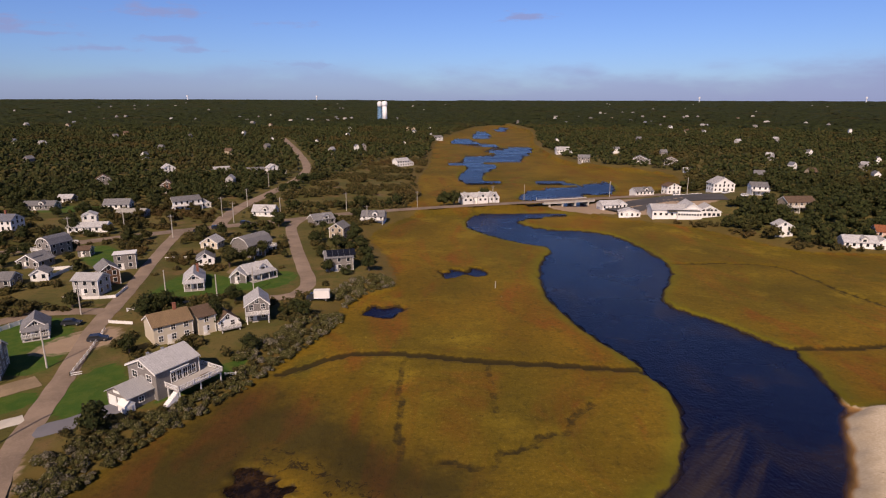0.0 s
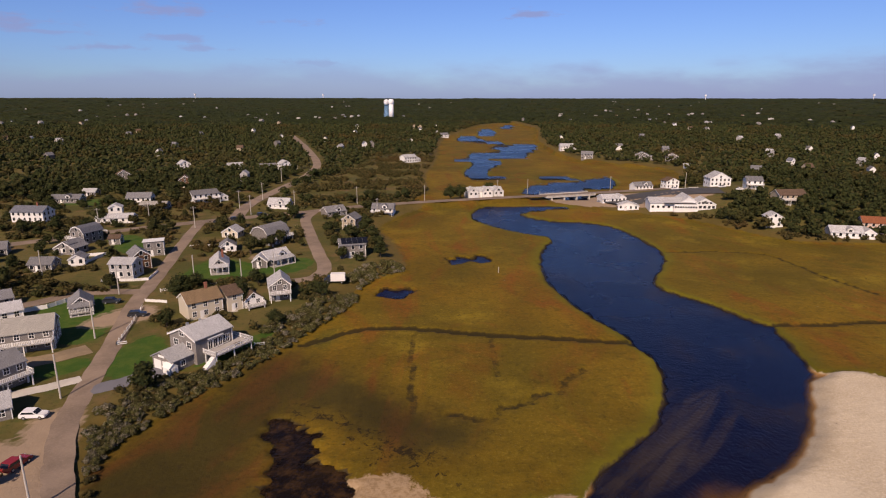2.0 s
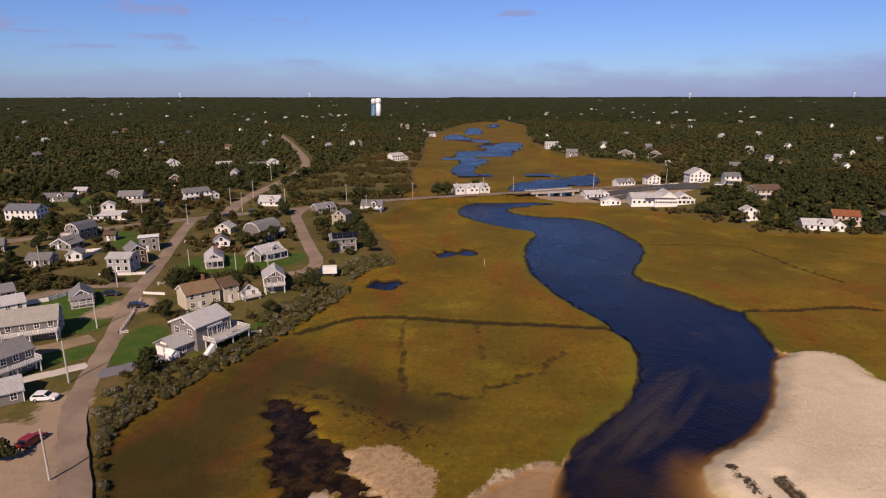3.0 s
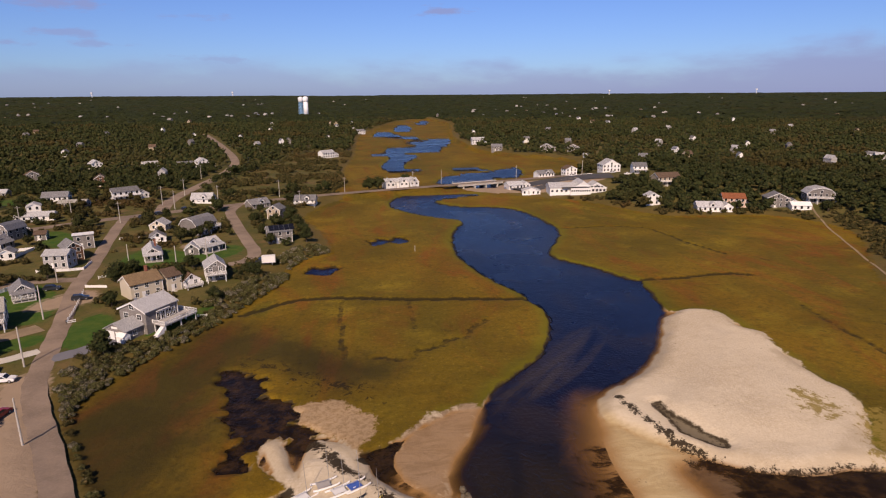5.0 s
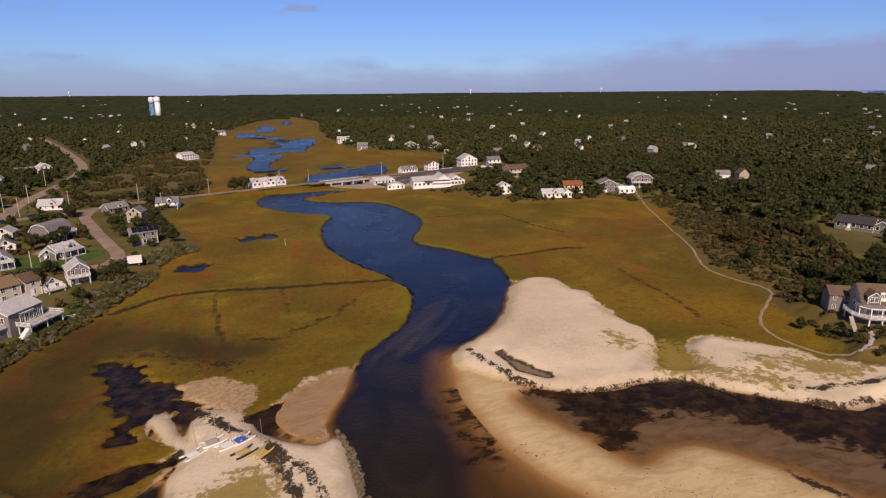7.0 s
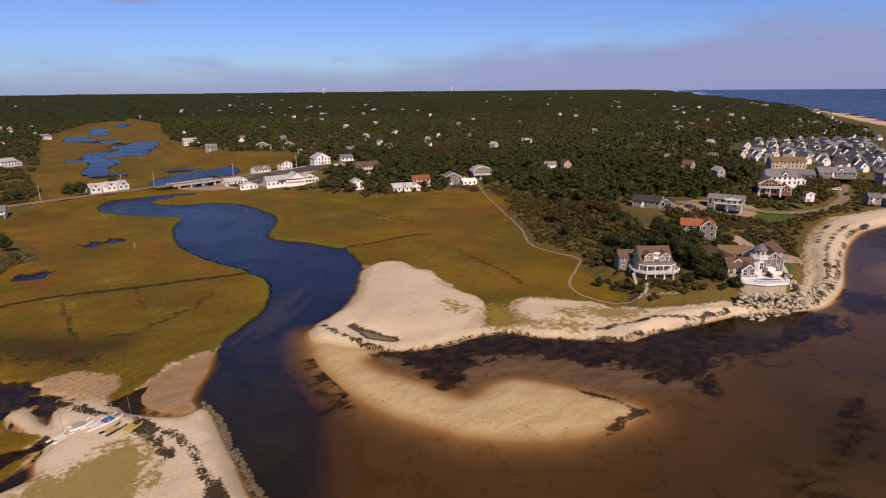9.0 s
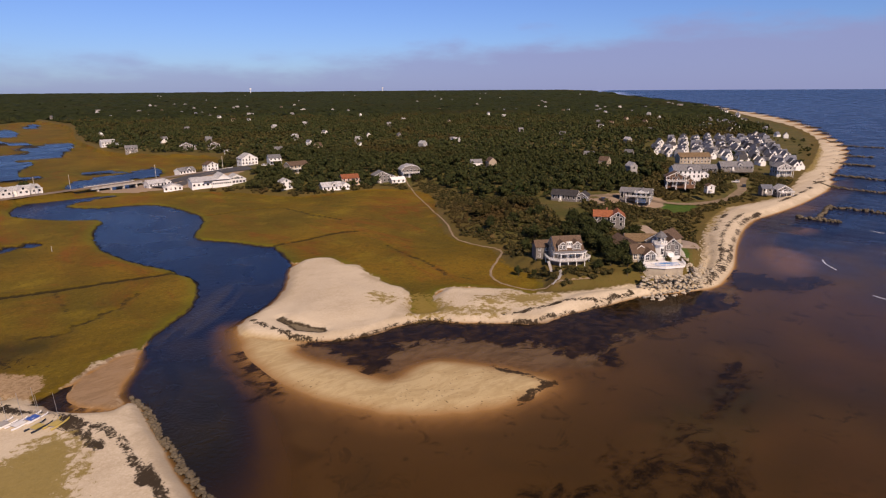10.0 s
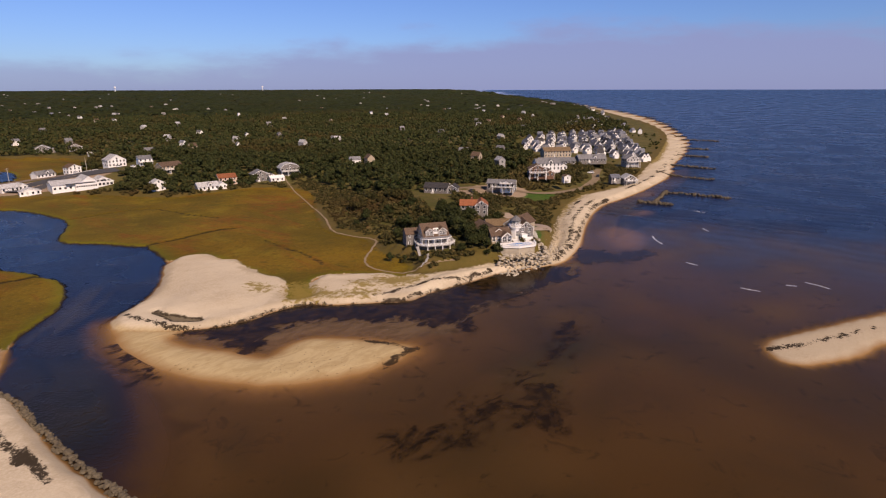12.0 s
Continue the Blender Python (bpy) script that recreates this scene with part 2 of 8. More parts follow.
def smooth(points, closed=True, step=4):
    """A Catmull-Rom curve through the points of the plan."""
    p = np.array(points, float)
    n = len(p)
    out = []
    for i in range(n if closed else n - 1):
        if closed:
            a, b, c, d = p[i - 1], p[i], p[(i + 1) % n], p[(i + 2) % n]
        else:
            a, b, c, d = p[max(i - 1, 0)], p[i], p[i + 1], p[min(i + 2, n - 1)]
        ln = np.hypot(*(c - b))
        if ln > 400:
            out.append(b)
            continue
        a = b + (a - b) * min(1, 1.5 * ln / (np.hypot(*(a - b)) + 1e-9))
        d = c + (d - c) * min(1, 1.5 * ln / (np.hypot(*(d - c)) + 1e-9))
        for k in range(step):
            t = k / step
            out.append(0.5 * (2 * b + (c - a) * t + (2 * a - 5 * b + 4 * c - d) * t * t + (3 * b - a - 3 * c + d) * t ** 3))
    if not closed:
        out.append(p[-1])
    return np.array(out)


def seg_dist(X, Y, p, closed):
    q = np.roll(p, -1, 0) if closed else p[1:]
    a = p if closed else p[:-1]
    best = np.full(X.shape, 1e12)
    for (ax, ay), (bx, by) in zip(a, q):
        vx, vy = bx - ax, by - ay
        t = np.clip(((X - ax) * vx + (Y - ay) * vy) / (vx * vx + vy * vy + 1e-9), 0, 1)
        best = np.minimum(best, (X - ax - t * vx) ** 2 + (Y - ay - t * vy) ** 2)
    return np.sqrt(best)


def inside(X, Y, p):
    odd = np.zeros(X.shape, bool)
    for (ax, ay), (bx, by) in zip(p, np.roll(p, -1, 0)):
        if ay != by:
            odd ^= ((ay > Y) != (by > Y)) & (X < (bx - ax) * (Y - ay) / (by - ay) + ax)
    return odd


class Zone:
    """A region of the plan with its signed distance, positive inside, cut off at reach."""
    def __init__(self, points, closed=True, step=4, reach=60.0):
        self.p, self.closed, self.reach = smooth(points, closed, step), closed, reach
        self.lo, self.hi = self.p.min(0) - reach, self.p.max(0) + reach

    def __call__(self, X, Y):
        out = np.full(X.shape, -self.reach)
        near = (X > self.lo[0]) & (X < self.hi[0]) & (Y > self.lo[1]) & (Y < self.hi[1])
        if near.any():
            x, y = X[near], Y[near]
            d = seg_dist(x, y, self.p, self.closed)
            if self.closed:
                d = np.where(inside(x, y, self.p), d, -d)
            else:
                d = -d
            out[near] = np.clip(d, -self.reach, self.reach)
        return out


def step01(a, b, v):
    t = np.clip((v - a) / (b - a), 0, 1)
    return t * t * (3 - 2 * t)


Z = {k: Zone(v) for k, v in dict(marsh_w=MARSH_W, marsh_e=MARSH_E, marsh_n=MARSH_N, dry=DRY_SAND, hook=HOOK, bar=BAR, sand_sw=SAND_SW, flat=FLAT_W,
                                 pool=POOL, strip=POOL_STRIP, inlet=POOL_MOUTH, tan=TAN_FLAT, lagoon=LAGOON, core=LAGOON_CORE, pond1=POND_1, pond2=POND_2, spitpool=SPIT_POOL).items()}
Z["west"], Z["east"] = Zone(WEST_UP, step=3, reach=150), Zone(EAST_UP, step=3, reach=150)
CAUSEWAY = Zone([(150, 386), (108, 372), (84, 364), (60, 356), (30, 347), (-12, 333), (-52, 316)], closed=False, reach=40)
Z["beach"] = Zone(SHORE + BEACH_TOP[::-1], step=3)
for i, m in enumerate(MEANDERS):
    Z["meander%d" % i] = Zone(m, step=3)
for i, d in enumerate(DITCHES):
    Z["ditch%d" % i] = Zone(d, closed=False, reach=20)


def wave(X, Y, size, seed):
    """Smooth uneven rise and fall between -1 and 1."""
    r = np.random.RandomState(seed)
    out = 0
    for k in range(7):
        a, ph, f = r.rand() * 6.28, r.rand() * 6.28, (0.6 + 1.1 * r.rand()) * 6.28 / size
        out = out + np.sin((X * math.cos(a) + Y * math.sin(a)) * f + ph)
    return out / 4.0


def rim(X, Y):
    """The far country rises to the skyline."""
    r = np.hypot(X, Y + 40)
    return 40.0 * np.clip((r - 2400) / 2400, 0, 1.02) ** 1.5


def channel(X, Y, s):
    """How far a place lies in the creek's deep channel."""
    sandy = np.maximum.reduce([s["hook"], s["lagoon"] - 4, s["beach"], s["dry"] - 2, s["flat"]])
    run = np.where(Y > 62, 1.0, step01(45, 29, X + 0.25 * (62 - Y)) * step01(-20, 35, Y) * np.where(X > 6, 1, 0.6))
    return run * step01(0, -3, sandy)


def land(X, Y):
    """Height of the ground and the zone values there."""
    s = {k: z(X, Y) for k, z in Z.items()}
    jag = 0.8 * wave(X, Y, 9, 3) + 0.5 * wave(X, Y, 4, 4)
    marsh = np.maximum(np.maximum(s["marsh_w"], s["marsh_e"]), s["marsh_n"])
    rag = 1.5 * wave(X, Y, 7, 41) + 1.1 * wave(X, Y, 3.6, 42)
    s["pool"] = np.maximum.reduce([s["pool"] + rag, s["strip"] + 0.5 * rag, s["inlet"]])
    pools = np.maximum.reduce([s["pool"]] + [s["meander%d" % i] - (0 if i == 0 else 2.5) for i in range(len(MEANDERS))])
    ponds = np.maximum(s["pond1"], s["pond2"]) + jag * 1.0
    ditch = np.maximum.reduce([s["ditch%d" % i] - (0.0, 0.9, 0.8, 0.2, 0.6, 0.75, 0.7)[i] for i in range(len(DITCHES))])
    marsh = np.minimum(marsh + 0.6 * jag, -pools + 0.6 * jag)
    up = np.maximum(s["west"], s["east"])
    h = -1.7 + 0.0 * X
    # the bay's flat bottom, shallow near the spit and the beach
    bay = step01(-60, 0, np.maximum.reduce([s["hook"], s["dry"], s["beach"], s["lagoon"], s["sand_sw"] - 12]))
    h = h + 0.6 * bay
    h = np.maximum(h, -1.22 + 0.12 * wave(X, Y, 40, 5) - 3.0 * step01(250, 600, X) + 0 * Y) * np.where(Y < 20, 1, 0) + h * np.where(Y < 20, 0, 1)
    h = h - 1.5 * channel(X, Y, s)
    lag = step01(-2, 4, s["lagoon"])
    h = h * (1 - lag) + lag * (-0.78 - 0.25 * step01(-1, 4, s["core"]))
    sand = lambda v, top, slope: -1.6 + (top + 1.6) * step01(-slope, slope * 0.8, v)
    h = np.maximum(h, sand(s["hook"] + 0.25 * jag, -0.06 + 0.05 * wave(X, Y, 9, 8), 9.0))
    h = np.maximum(h, sand(s["flat"] + 0.4 * jag, -0.36, 2.2))
    h = np.maximum(h, sand(s["bar"] + 0.3 * jag, -0.1, 4))
    h = np.maximum(h, sand(s["sand_sw"] + 0.3 * jag, 0.7, 2.6))
    h = np.maximum(h, sand(s["dry"] + 0.45 * jag, 0.9, 3.4) + 0.7 * step01(6, 16, s["dry"]))
    h = np.maximum(h, sand(s["beach"] - 1.5, 1.6, 5))
    h = np.where(s["spitpool"] > -2, h - 0.75 * step01(-2, 1, s["spitpool"]), h)
    m = step01(-1.6, 0.4, marsh)
    h = np.maximum(h, -1.9 * (1 - m) + m * (0.03 * wave(X, Y, 14, 6) - 0.1 * step01(1.2, 0, -ditch) * 0))
    h = np.where((pools > -3) & (up < 0), np.minimum(h, 0.2 - np.where(s["pool"] > -4, 0.74 + 0.16 * wave(X, Y, 7, 17), 2.0) * step01(-1.5, 2.0, pools - 0.6 * jag)), h)
    h = h - 1.7 * step01(-0.8, 0.6, ponds) - 0.45 * step01(-1.4, -0.3, ditch)
    w = s["west"]
    h = np.maximum(h, (0.2 + 1.8 * step01(-3, 9, w) + 2.2 * step01(10, 120, w) + 5 * step01(200, 700, -X + 0 * Y)) * step01(-3, 0, w) - 2.0 * (1 - step01(-3, 0, w)))
    e = s["east"]
    head = np.maximum(4.7 * step01(-1, 3.5, e) * step01(46, 14, np.hypot(X - 176, (Y - 30) * 0.9)), 2.7 * step01(0, 6, e) * step01(34, 11, np.hypot(X - 148, Y - 47)))
    back = (6.8 - 4.6 * step01(330, 450, X) * step01(330, 240, Y)) * step01(6, 55, e) * step01(520, 380, Y + 0.2 * (X - 200)) + 4 * step01(150, 500, Y - 250)
    bluff = np.maximum(head, back)
    h = np.maximum(h, (0.3 + 1.0 * step01(-2, 6, e) + np.minimum(bluff, 9.2)) * step01(-3, 0, e) - 2.0 * (1 - step01(-3, 0, e)))
    span = step01(26, 16, np.abs(X - 73))
    h = np.maximum(h, -6 + 8.35 * step01(-13, -4.5, CAUSEWAY(X, Y)) - 8 * span)
    h = h + rim(X, Y) * step01(-30, 10, up)
    return h, s, marsh, up, ditch, ponds, pools


GRID = {}


def height(X, Y):
    """Height of the ground sheet, between its own points."""
    xs, ys, H = GRID["xs"], GRID["ys"], GRID["H"]
    X, Y = np.asarray(X, float), np.asarray(Y, float)
    i = np.clip(np.searchsorted(xs, X) - 1, 0, len(xs) - 2)
    j = np.clip(np.searchsorted(ys, Y) - 1, 0, len(ys) - 2)
    u, v = (X - xs[i]) / (xs[i + 1] - xs[i]), (Y - ys[j]) / (ys[j + 1] - ys[j])
    return (H[j, i] * (1 - u) + H[j, i + 1] * u) * (1 - v) + (H[j + 1, i] * (1 - u) + H[j + 1, i + 1] * u) * v


def ground_z(x, y):
    return float(height(x, y))

# ---- materials ----
class Nodes:
    """Short hand for building a node material."""
    def __init__(self, name):
        self.m = bpy.data.materials.new(name)
        self.m.use_nodes = True
        self.nt = self.m.node_tree
        self.nt.nodes.clear()
        self.out = self.nt.nodes.new("ShaderNodeOutputMaterial")
        self.b = self.nt.nodes.new("ShaderNodeBsdfPrincipled")
        self.nt.links.new(self.b.outputs[0], self.out.inputs[0])
        self.co = self.nt.nodes.new("ShaderNodeTexCoord").outputs["Object"]

    def put(self, sock, v):
        if hasattr(v, "links"):
            self.nt.links.new(v, sock)
        elif isinstance(v, tuple):
            sock.default_value = (*v, 1) if len(v) == 3 and len(sock.default_value) == 4 else v
        else:
            sock.default_value = v

    def world_pos(self):
        return self.nt.nodes.new("ShaderNodeNewGeometry").outputs["Position"]

    def scaled(self, v, s):
        n = self.nt.nodes.new("ShaderNodeVectorMath"); n.operation = "MULTIPLY"
        self.put(n.inputs[0], v); n.inputs[1].default_value = s
        return n.outputs[0]

    def combed(self):
        """Coordinates drawn out along the creek's run to the north-east."""
        n = self.nt.nodes.new("ShaderNodeVectorRotate"); n.rotation_type = "Z_AXIS"
        self.put(n.inputs["Vector"], self.co)
        n.inputs["Angle"].default_value = radians(-47)
        return self.scaled(n.outputs[0], (0.22, 1.6, 1))

    def noise(self, scale, detail=4, rough=0.55, co=None, distort=0.0):
        n = self.nt.nodes.new("ShaderNodeTexNoise")
        self.put(n.inputs["Vector"], co or self.co)
        n.inputs["Scale"].default_value, n.inputs["Detail"].default_value, n.inputs["Roughness"].default_value = scale, detail, rough
        n.inputs["Distortion"].default_value = distort
        return n.outputs["Fac"]

    def cells(self, scale, co=None, out="Color"):
        n = self.nt.nodes.new("ShaderNodeTexVoronoi")
        self.put(n.inputs["Vector"], co or self.co)
        n.inputs["Scale"].default_value = scale
        return n.outputs[out]

    def attr(self, name):
        n = self.nt.nodes.new("ShaderNodeAttribute"); n.attribute_name = name
        return n.outputs["Fac"]

    def math(self, op, a, b=0.0, c=0.0):
        n = self.nt.nodes.new("ShaderNodeMath"); n.operation = op
        for i, v in enumerate((a, b, c)):
            self.put(n.inputs[i], v)
        return n.outputs[0]

    def span(self, v, a, b, lo=0.0, hi=1.0, soft=True):
        n = self.nt.nodes.new("ShaderNodeMapRange")
        n.interpolation_type = "SMOOTHSTEP" if soft else "LINEAR"
        self.put(n.inputs[0], v)
        for i, x in enumerate((a, b, lo, hi)):
            n.inputs[i + 1].default_value = x
        return n.outputs[0]

    def mix(self, f, a, b, blend="MIX"):
        n = self.nt.nodes.new("ShaderNodeMix"); n.data_type = "RGBA"; n.blend_type = blend
        self.put(n.inputs[0], f); self.put(n.inputs[6], a); self.put(n.inputs[7], b)
        return n.outputs[2]

    def island(self):
        return self.nt.nodes.new("ShaderNodeNewGeometry").outputs["Random Per Island"]

    def random(self):
        return self.nt.nodes.new("ShaderNodeObjectInfo").outputs["Random"]

    def bump(self, h, strength=0.3, dist=0.1):
        n = self.nt.nodes.new("ShaderNodeBump")
        n.inputs["Strength"].default_value, n.inputs["Distance"].default_value = strength, dist
        self.put(n.inputs["Height"], h)
        self.put(self.b.inputs["Normal"], n.outputs[0])

    def done(self, color, rough=0.8, metal=0.0, spec=0.3):
        self.put(self.b.inputs["Base Color"], color)
        self.put(self.b.inputs["Roughness"], rough)
        self.put(self.b.inputs["Metallic"], metal)
        self.put(self.b.inputs["Specular IOR Level"], spec)
        return self.m


def ground_material():
    g = Nodes("ground")
    big, mid, fine, tiny = g.noise(0.012, 4), g.noise(0.05, 5, 0.6), g.noise(0.33, 6, 0.65), g.noise(2.2, 5, 0.7)
    streak = g.noise(0.05, 5, 0.6, g.scaled(g.co, (1.0, 0.35, 1)), 1.5)
    z = g.nt.nodes.new("ShaderNodeSeparateXYZ"); g.put(z.inputs[0], g.co)
    z = z.outputs[2]
    # sand, wet near and below the water
    sand = g.mix(g.span(mid, 0.35, 0.7), (0.58, 0.49, 0.36), (0.47, 0.38, 0.265))
    sand = g.mix(g.span(tiny, 0.35, 0.75), sand, (0.64, 0.555, 0.42))
    damp = g.math("MULTIPLY", g.span(g.math("ADD", g.attr("sand"), g.math("MULTIPLY_ADD", g.noise(0.07, 7, 0.68, None, 0.8), 18.0, -9.0)), 3.5, 0.5), 0.5)
    sand = g.mix(damp, sand, (0.37, 0.295, 0.20))
    ripple = g.noise(0.22, 6, 0.75, g.scaled(g.co, (0.5, 1.4, 1)), 1.2)
    sand = g.mix(g.math("MULTIPLY", g.span(ripple, 0.5, 0.72), 0.35), sand, (0.36, 0.28, 0.18))
    hook = g.span(g.math("ADD", g.attr("hook"), g.math("MULTIPLY_ADD", mid, 5.0, -2.5)), -3.0, 2.5)
    bed = g.mix(g.span(ripple, 0.40, 0.62), (0.52, 0.405, 0.225), (0.43, 0.32, 0.165))
    sand = g.mix(g.math("MULTIPLY", hook, g.span(g.attr("dry"), 2.5, -1.0)), sand, bed)
    slack = g.span(g.math("ADD", g.attr("spitpool"), g.math("MULTIPLY_ADD", g.noise(0.5, 5, 0.7), 3.0, -1.5)), -0.4, 0.3)
    rimmed = g.math("MULTIPLY", slack, g.span(g.math("ADD", g.attr("spitpool"), g.math("MULTIPLY_ADD", g.noise(0.9, 5, 0.8), 3.0, -1.5)), 1.1, 0.4))
    sand = g.mix(g.math("MULTIPLY", slack, 0.85), sand, (0.115, 0.090, 0.052))
    sand = g.mix(g.math("MULTIPLY", rimmed, 0.85), sand, (0.030, 0.019, 0.009))
    silted = g.math("MULTIPLY", g.span(g.math("ADD", g.attr("flat"), g.math("MULTIPLY_ADD", g.noise(0.14, 6, 0.7, None, 0.8), 16.0, -7.0)), -0.5, 1.5), 0.85)
    sand = g.mix(silted, sand, g.mix(g.span(ripple, 0.42, 0.6), (0.27, 0.185, 0.115), (0.17, 0.112, 0.066)))
    wet = g.span(g.math("ADD", z, g.math("MULTIPLY", mid, 0.3)), -0.55, 0.02)
    sand = g.mix(wet, (0.30, 0.165, 0.060), sand)
    sand = g.mix(g.math("MULTIPLY", g.span(g.math("ADD", g.attr("lagoon"), g.math("MULTIPLY_ADD", fine, 3.0, -1.5)), -1.0, 2.0), 0.9), sand, g.mix(g.span(ripple, 0.4, 0.65), (0.21, 0.145, 0.088), (0.12, 0.078, 0.045)))
    sand = g.mix(g.span(g.attr("shore"), 0.0, -3.0), sand, g.mix(fine, (0.055, 0.040, 0.018), (0.030, 0.022, 0.012)))
    mud = g.math("MULTIPLY", g.span(g.math("ADD", g.attr("mud"), g.math("MULTIPLY_ADD", fine, 5.0, -2.5)), -0.3, 0.3), 0.95)
    sand = g.mix(mud, sand, g.mix(g.span(fine, 0.45, 0.62), (0.01032, 0.0086, 0.00516), (0.0387, 0.0258, 0.0086)))
    weedy = g.math("MULTIPLY", g.span(g.noise(0.16, 7, 0.7, None, 0.8), 0.56, 0.66), g.span(z, -0.5, -1.0))
    sand = g.mix(g.math("MULTIPLY", weedy, 0.7), sand, (0.043, 0.0258, 0.01032))
    # wrack and debris along the tide lines
    wrack = g.span(g.math("ADD", g.attr("wrack"), g.math("ADD", g.math("MULTIPLY_ADD", g.noise(0.16, 4, 0.6, None, 0.6), 4.0, -2.0), g.math("MULTIPLY_ADD", g.noise(1.9, 5, 0.8), 4.4, -2.2))), -0.34, -0.10)
    sand = g.mix(g.math("MULTIPLY", wrack, 0.96), sand, g.mix(fine, (0.016, 0.010, 0.005), (0.036, 0.023, 0.011)))
    dots = g.math("MULTIPLY", g.span(g.noise(1.25, 3, 0.6), 0.645, 0.685), g.math("MULTIPLY", g.span(g.attr("hook"), -2.0, 2.0), g.span(g.noise(0.055, 4), 0.42, 0.56)))
    sand = g.mix(g.math("MULTIPLY", dots, 0.85), sand, (0.035, 0.022, 0.010))
    litter = g.math("MULTIPLY", g.span(g.noise(0.8, 5, 0.8), 0.645, 0.70), g.span(g.noise(0.06, 4), 0.45, 0.6))
    sand = g.mix(g.math("MULTIPLY", litter, 0.8), sand, (0.05, 0.032, 0.016))
    # marsh grass
    clump = g.noise(0.9, 6, 0.75, None, 0.4)
    m = g.mix(g.span(big, 0.36, 0.62), (0.1648, 0.09635, 0.006244), (0.1076, 0.07659, 0.006244))
    m = g.mix(g.span(streak, 0.48, 0.72), m, (0.1648, 0.05929, 0.008325))
    m = g.mix(g.span(mid, 0.52, 0.72), m, (0.1867, 0.1297, 0.01041))
    m = g.mix(g.math("MULTIPLY", g.span(g.noise(0.022, 5, 0.65, None, 0.8), 0.55, 0.70), 0.7), m, (0.06807, 0.06424, 0.006244))
    m = g.mix(g.math("MULTIPLY", g.span(fine, 0.48, 0.72), 0.6), m, (0.06368, 0.04695, 0.005203))
    m = g.mix(g.math("MULTIPLY", g.span(clump, 0.50, 0.66), 0.55), m, (0.0549, 0.04077, 0.005203))
    m = g.mix(g.math("MULTIPLY", g.span(clump, 0.46, 0.30), 0.5), m, (0.2416, 0.1791, 0.02289))
    m = g.mix(g.math("MULTIPLY", g.span(tiny, 0.52, 0.75), 0.4), m, (0.2635, 0.1977, 0.04162))
    speck = g.math("MULTIPLY", g.span(g.noise(0.45, 3, 0.6), 0.70, 0.76), g.span(g.noise(0.03, 2), 0.5, 0.62))
    m = g.mix(g.math("MULTIPLY", speck, 0.6), m, (0.3096, 0.258, 0.1634))
    low = g.span(g.math("ADD", g.attr("low"), g.math("MULTIPLY_ADD", mid, 30.0, -15.0)), -8.0, 8.0)
    lowc = g.mix(g.span(streak, 0.45, 0.62), (0.038, 0.0295, 0.0062), (0.060, 0.029, 0.0075))
    lowc = g.mix(g.math("MULTIPLY", g.span(clump, 0.5, 0.66), 0.6), lowc, (0.0258, 0.01892, 0.00516))
    m = g.mix(g.math("MULTIPLY", low, 0.9), m, lowc)
    lush = g.attr("bank")
    m = g.mix(g.math("MULTIPLY", g.span(g.math("ADD", lush, g.math("MULTIPLY", fine, 3.0)), 6.0, 1.5), 0.75), m, (0.1161, 0.1075, 0.0086))
    bare = g.math("MULTIPLY", g.span(g.math("ADD", g.attr("bare"), g.math("MULTIPLY_ADD", g.noise(0.42, 7, 0.8, None, 0.7), 60.0, -36.0)), -1.0, 1.0), 0.85)
    m = g.mix(bare, m, (0.018, 0.012, 0.005))
    pans = g.math("MULTIPLY", g.span(g.noise(0.10, 6, 0.7, None, 0.6), 0.655, 0.69), g.span(g.attr("bank"), 5.0, 9.0))
    m = g.mix(g.math("MULTIPLY", pans, 0.7), m, (0.030, 0.021, 0.007))
    flat = g.span(g.math("ADD", g.attr("tan"), g.math("ADD", g.math("MULTIPLY_ADD", g.noise(0.3, 6, 0.75, None, 0.6), 9.0, -4.5), g.math("MULTIPLY_ADD", tiny, 2.0, -1.0))), -0.4, 0.5)
    m = g.mix(g.math("MULTIPLY", flat, 0.92), m, g.mix(g.span(clump, 0.42, 0.62), (0.36, 0.255, 0.155), (0.26, 0.175, 0.095)))
    tone = g.nt.nodes.new("ShaderNodeHueSaturation")
    g.put(tone.inputs["Color"], m); g.put(tone.inputs["Value"], g.span(g.noise(0.028, 6, 0.65, None, 0.7), 0.34, 0.66, 0.84, 1.20))
    m = tone.outputs[0]
    edge = g.math("MULTIPLY_ADD", fine, 2.4, -1.2)
    col = g.mix(g.span(g.math("ADD", g.attr("marsh"), edge), -0.4, 0.3), sand, m)
    col = g.mix(g.span(g.math("ADD", g.attr("sand"), g.math("ADD", g.math("MULTIPLY_ADD", g.noise(0.075, 7, 0.7, None, 0.9), 11.0, -5.5), g.math("MULTIPLY_ADD", fine, 4.0, -2.0))), -0.4, 0.6), col, sand)
    beachgrass = g.math("MULTIPLY", g.span(g.math("ADD", g.attr("dune"), g.math("MULTIPLY_ADD", g.noise(0.55, 7, 0.8), 22.0, -10.5)), -0.5, 1.2), 0.9)
    col = g.mix(beachgrass, col, g.mix(clump, (0.150, 0.115, 0.018), (0.33, 0.235, 0.062)))
    # upland: rough grass, bare earth, leaf litter
    u = g.mix(g.span(mid, 0.38, 0.6), (0.078, 0.074, 0.020), (0.130, 0.102, 0.034))
    u = g.mix(g.span(fine, 0.45, 0.75), u, (0.068, 0.080, 0.019))
    u = g.mix(g.math("MULTIPLY", g.span(g.noise(0.09, 5, 0.6), 0.55, 0.7), 0.7), u, (0.17, 0.105, 0.05))
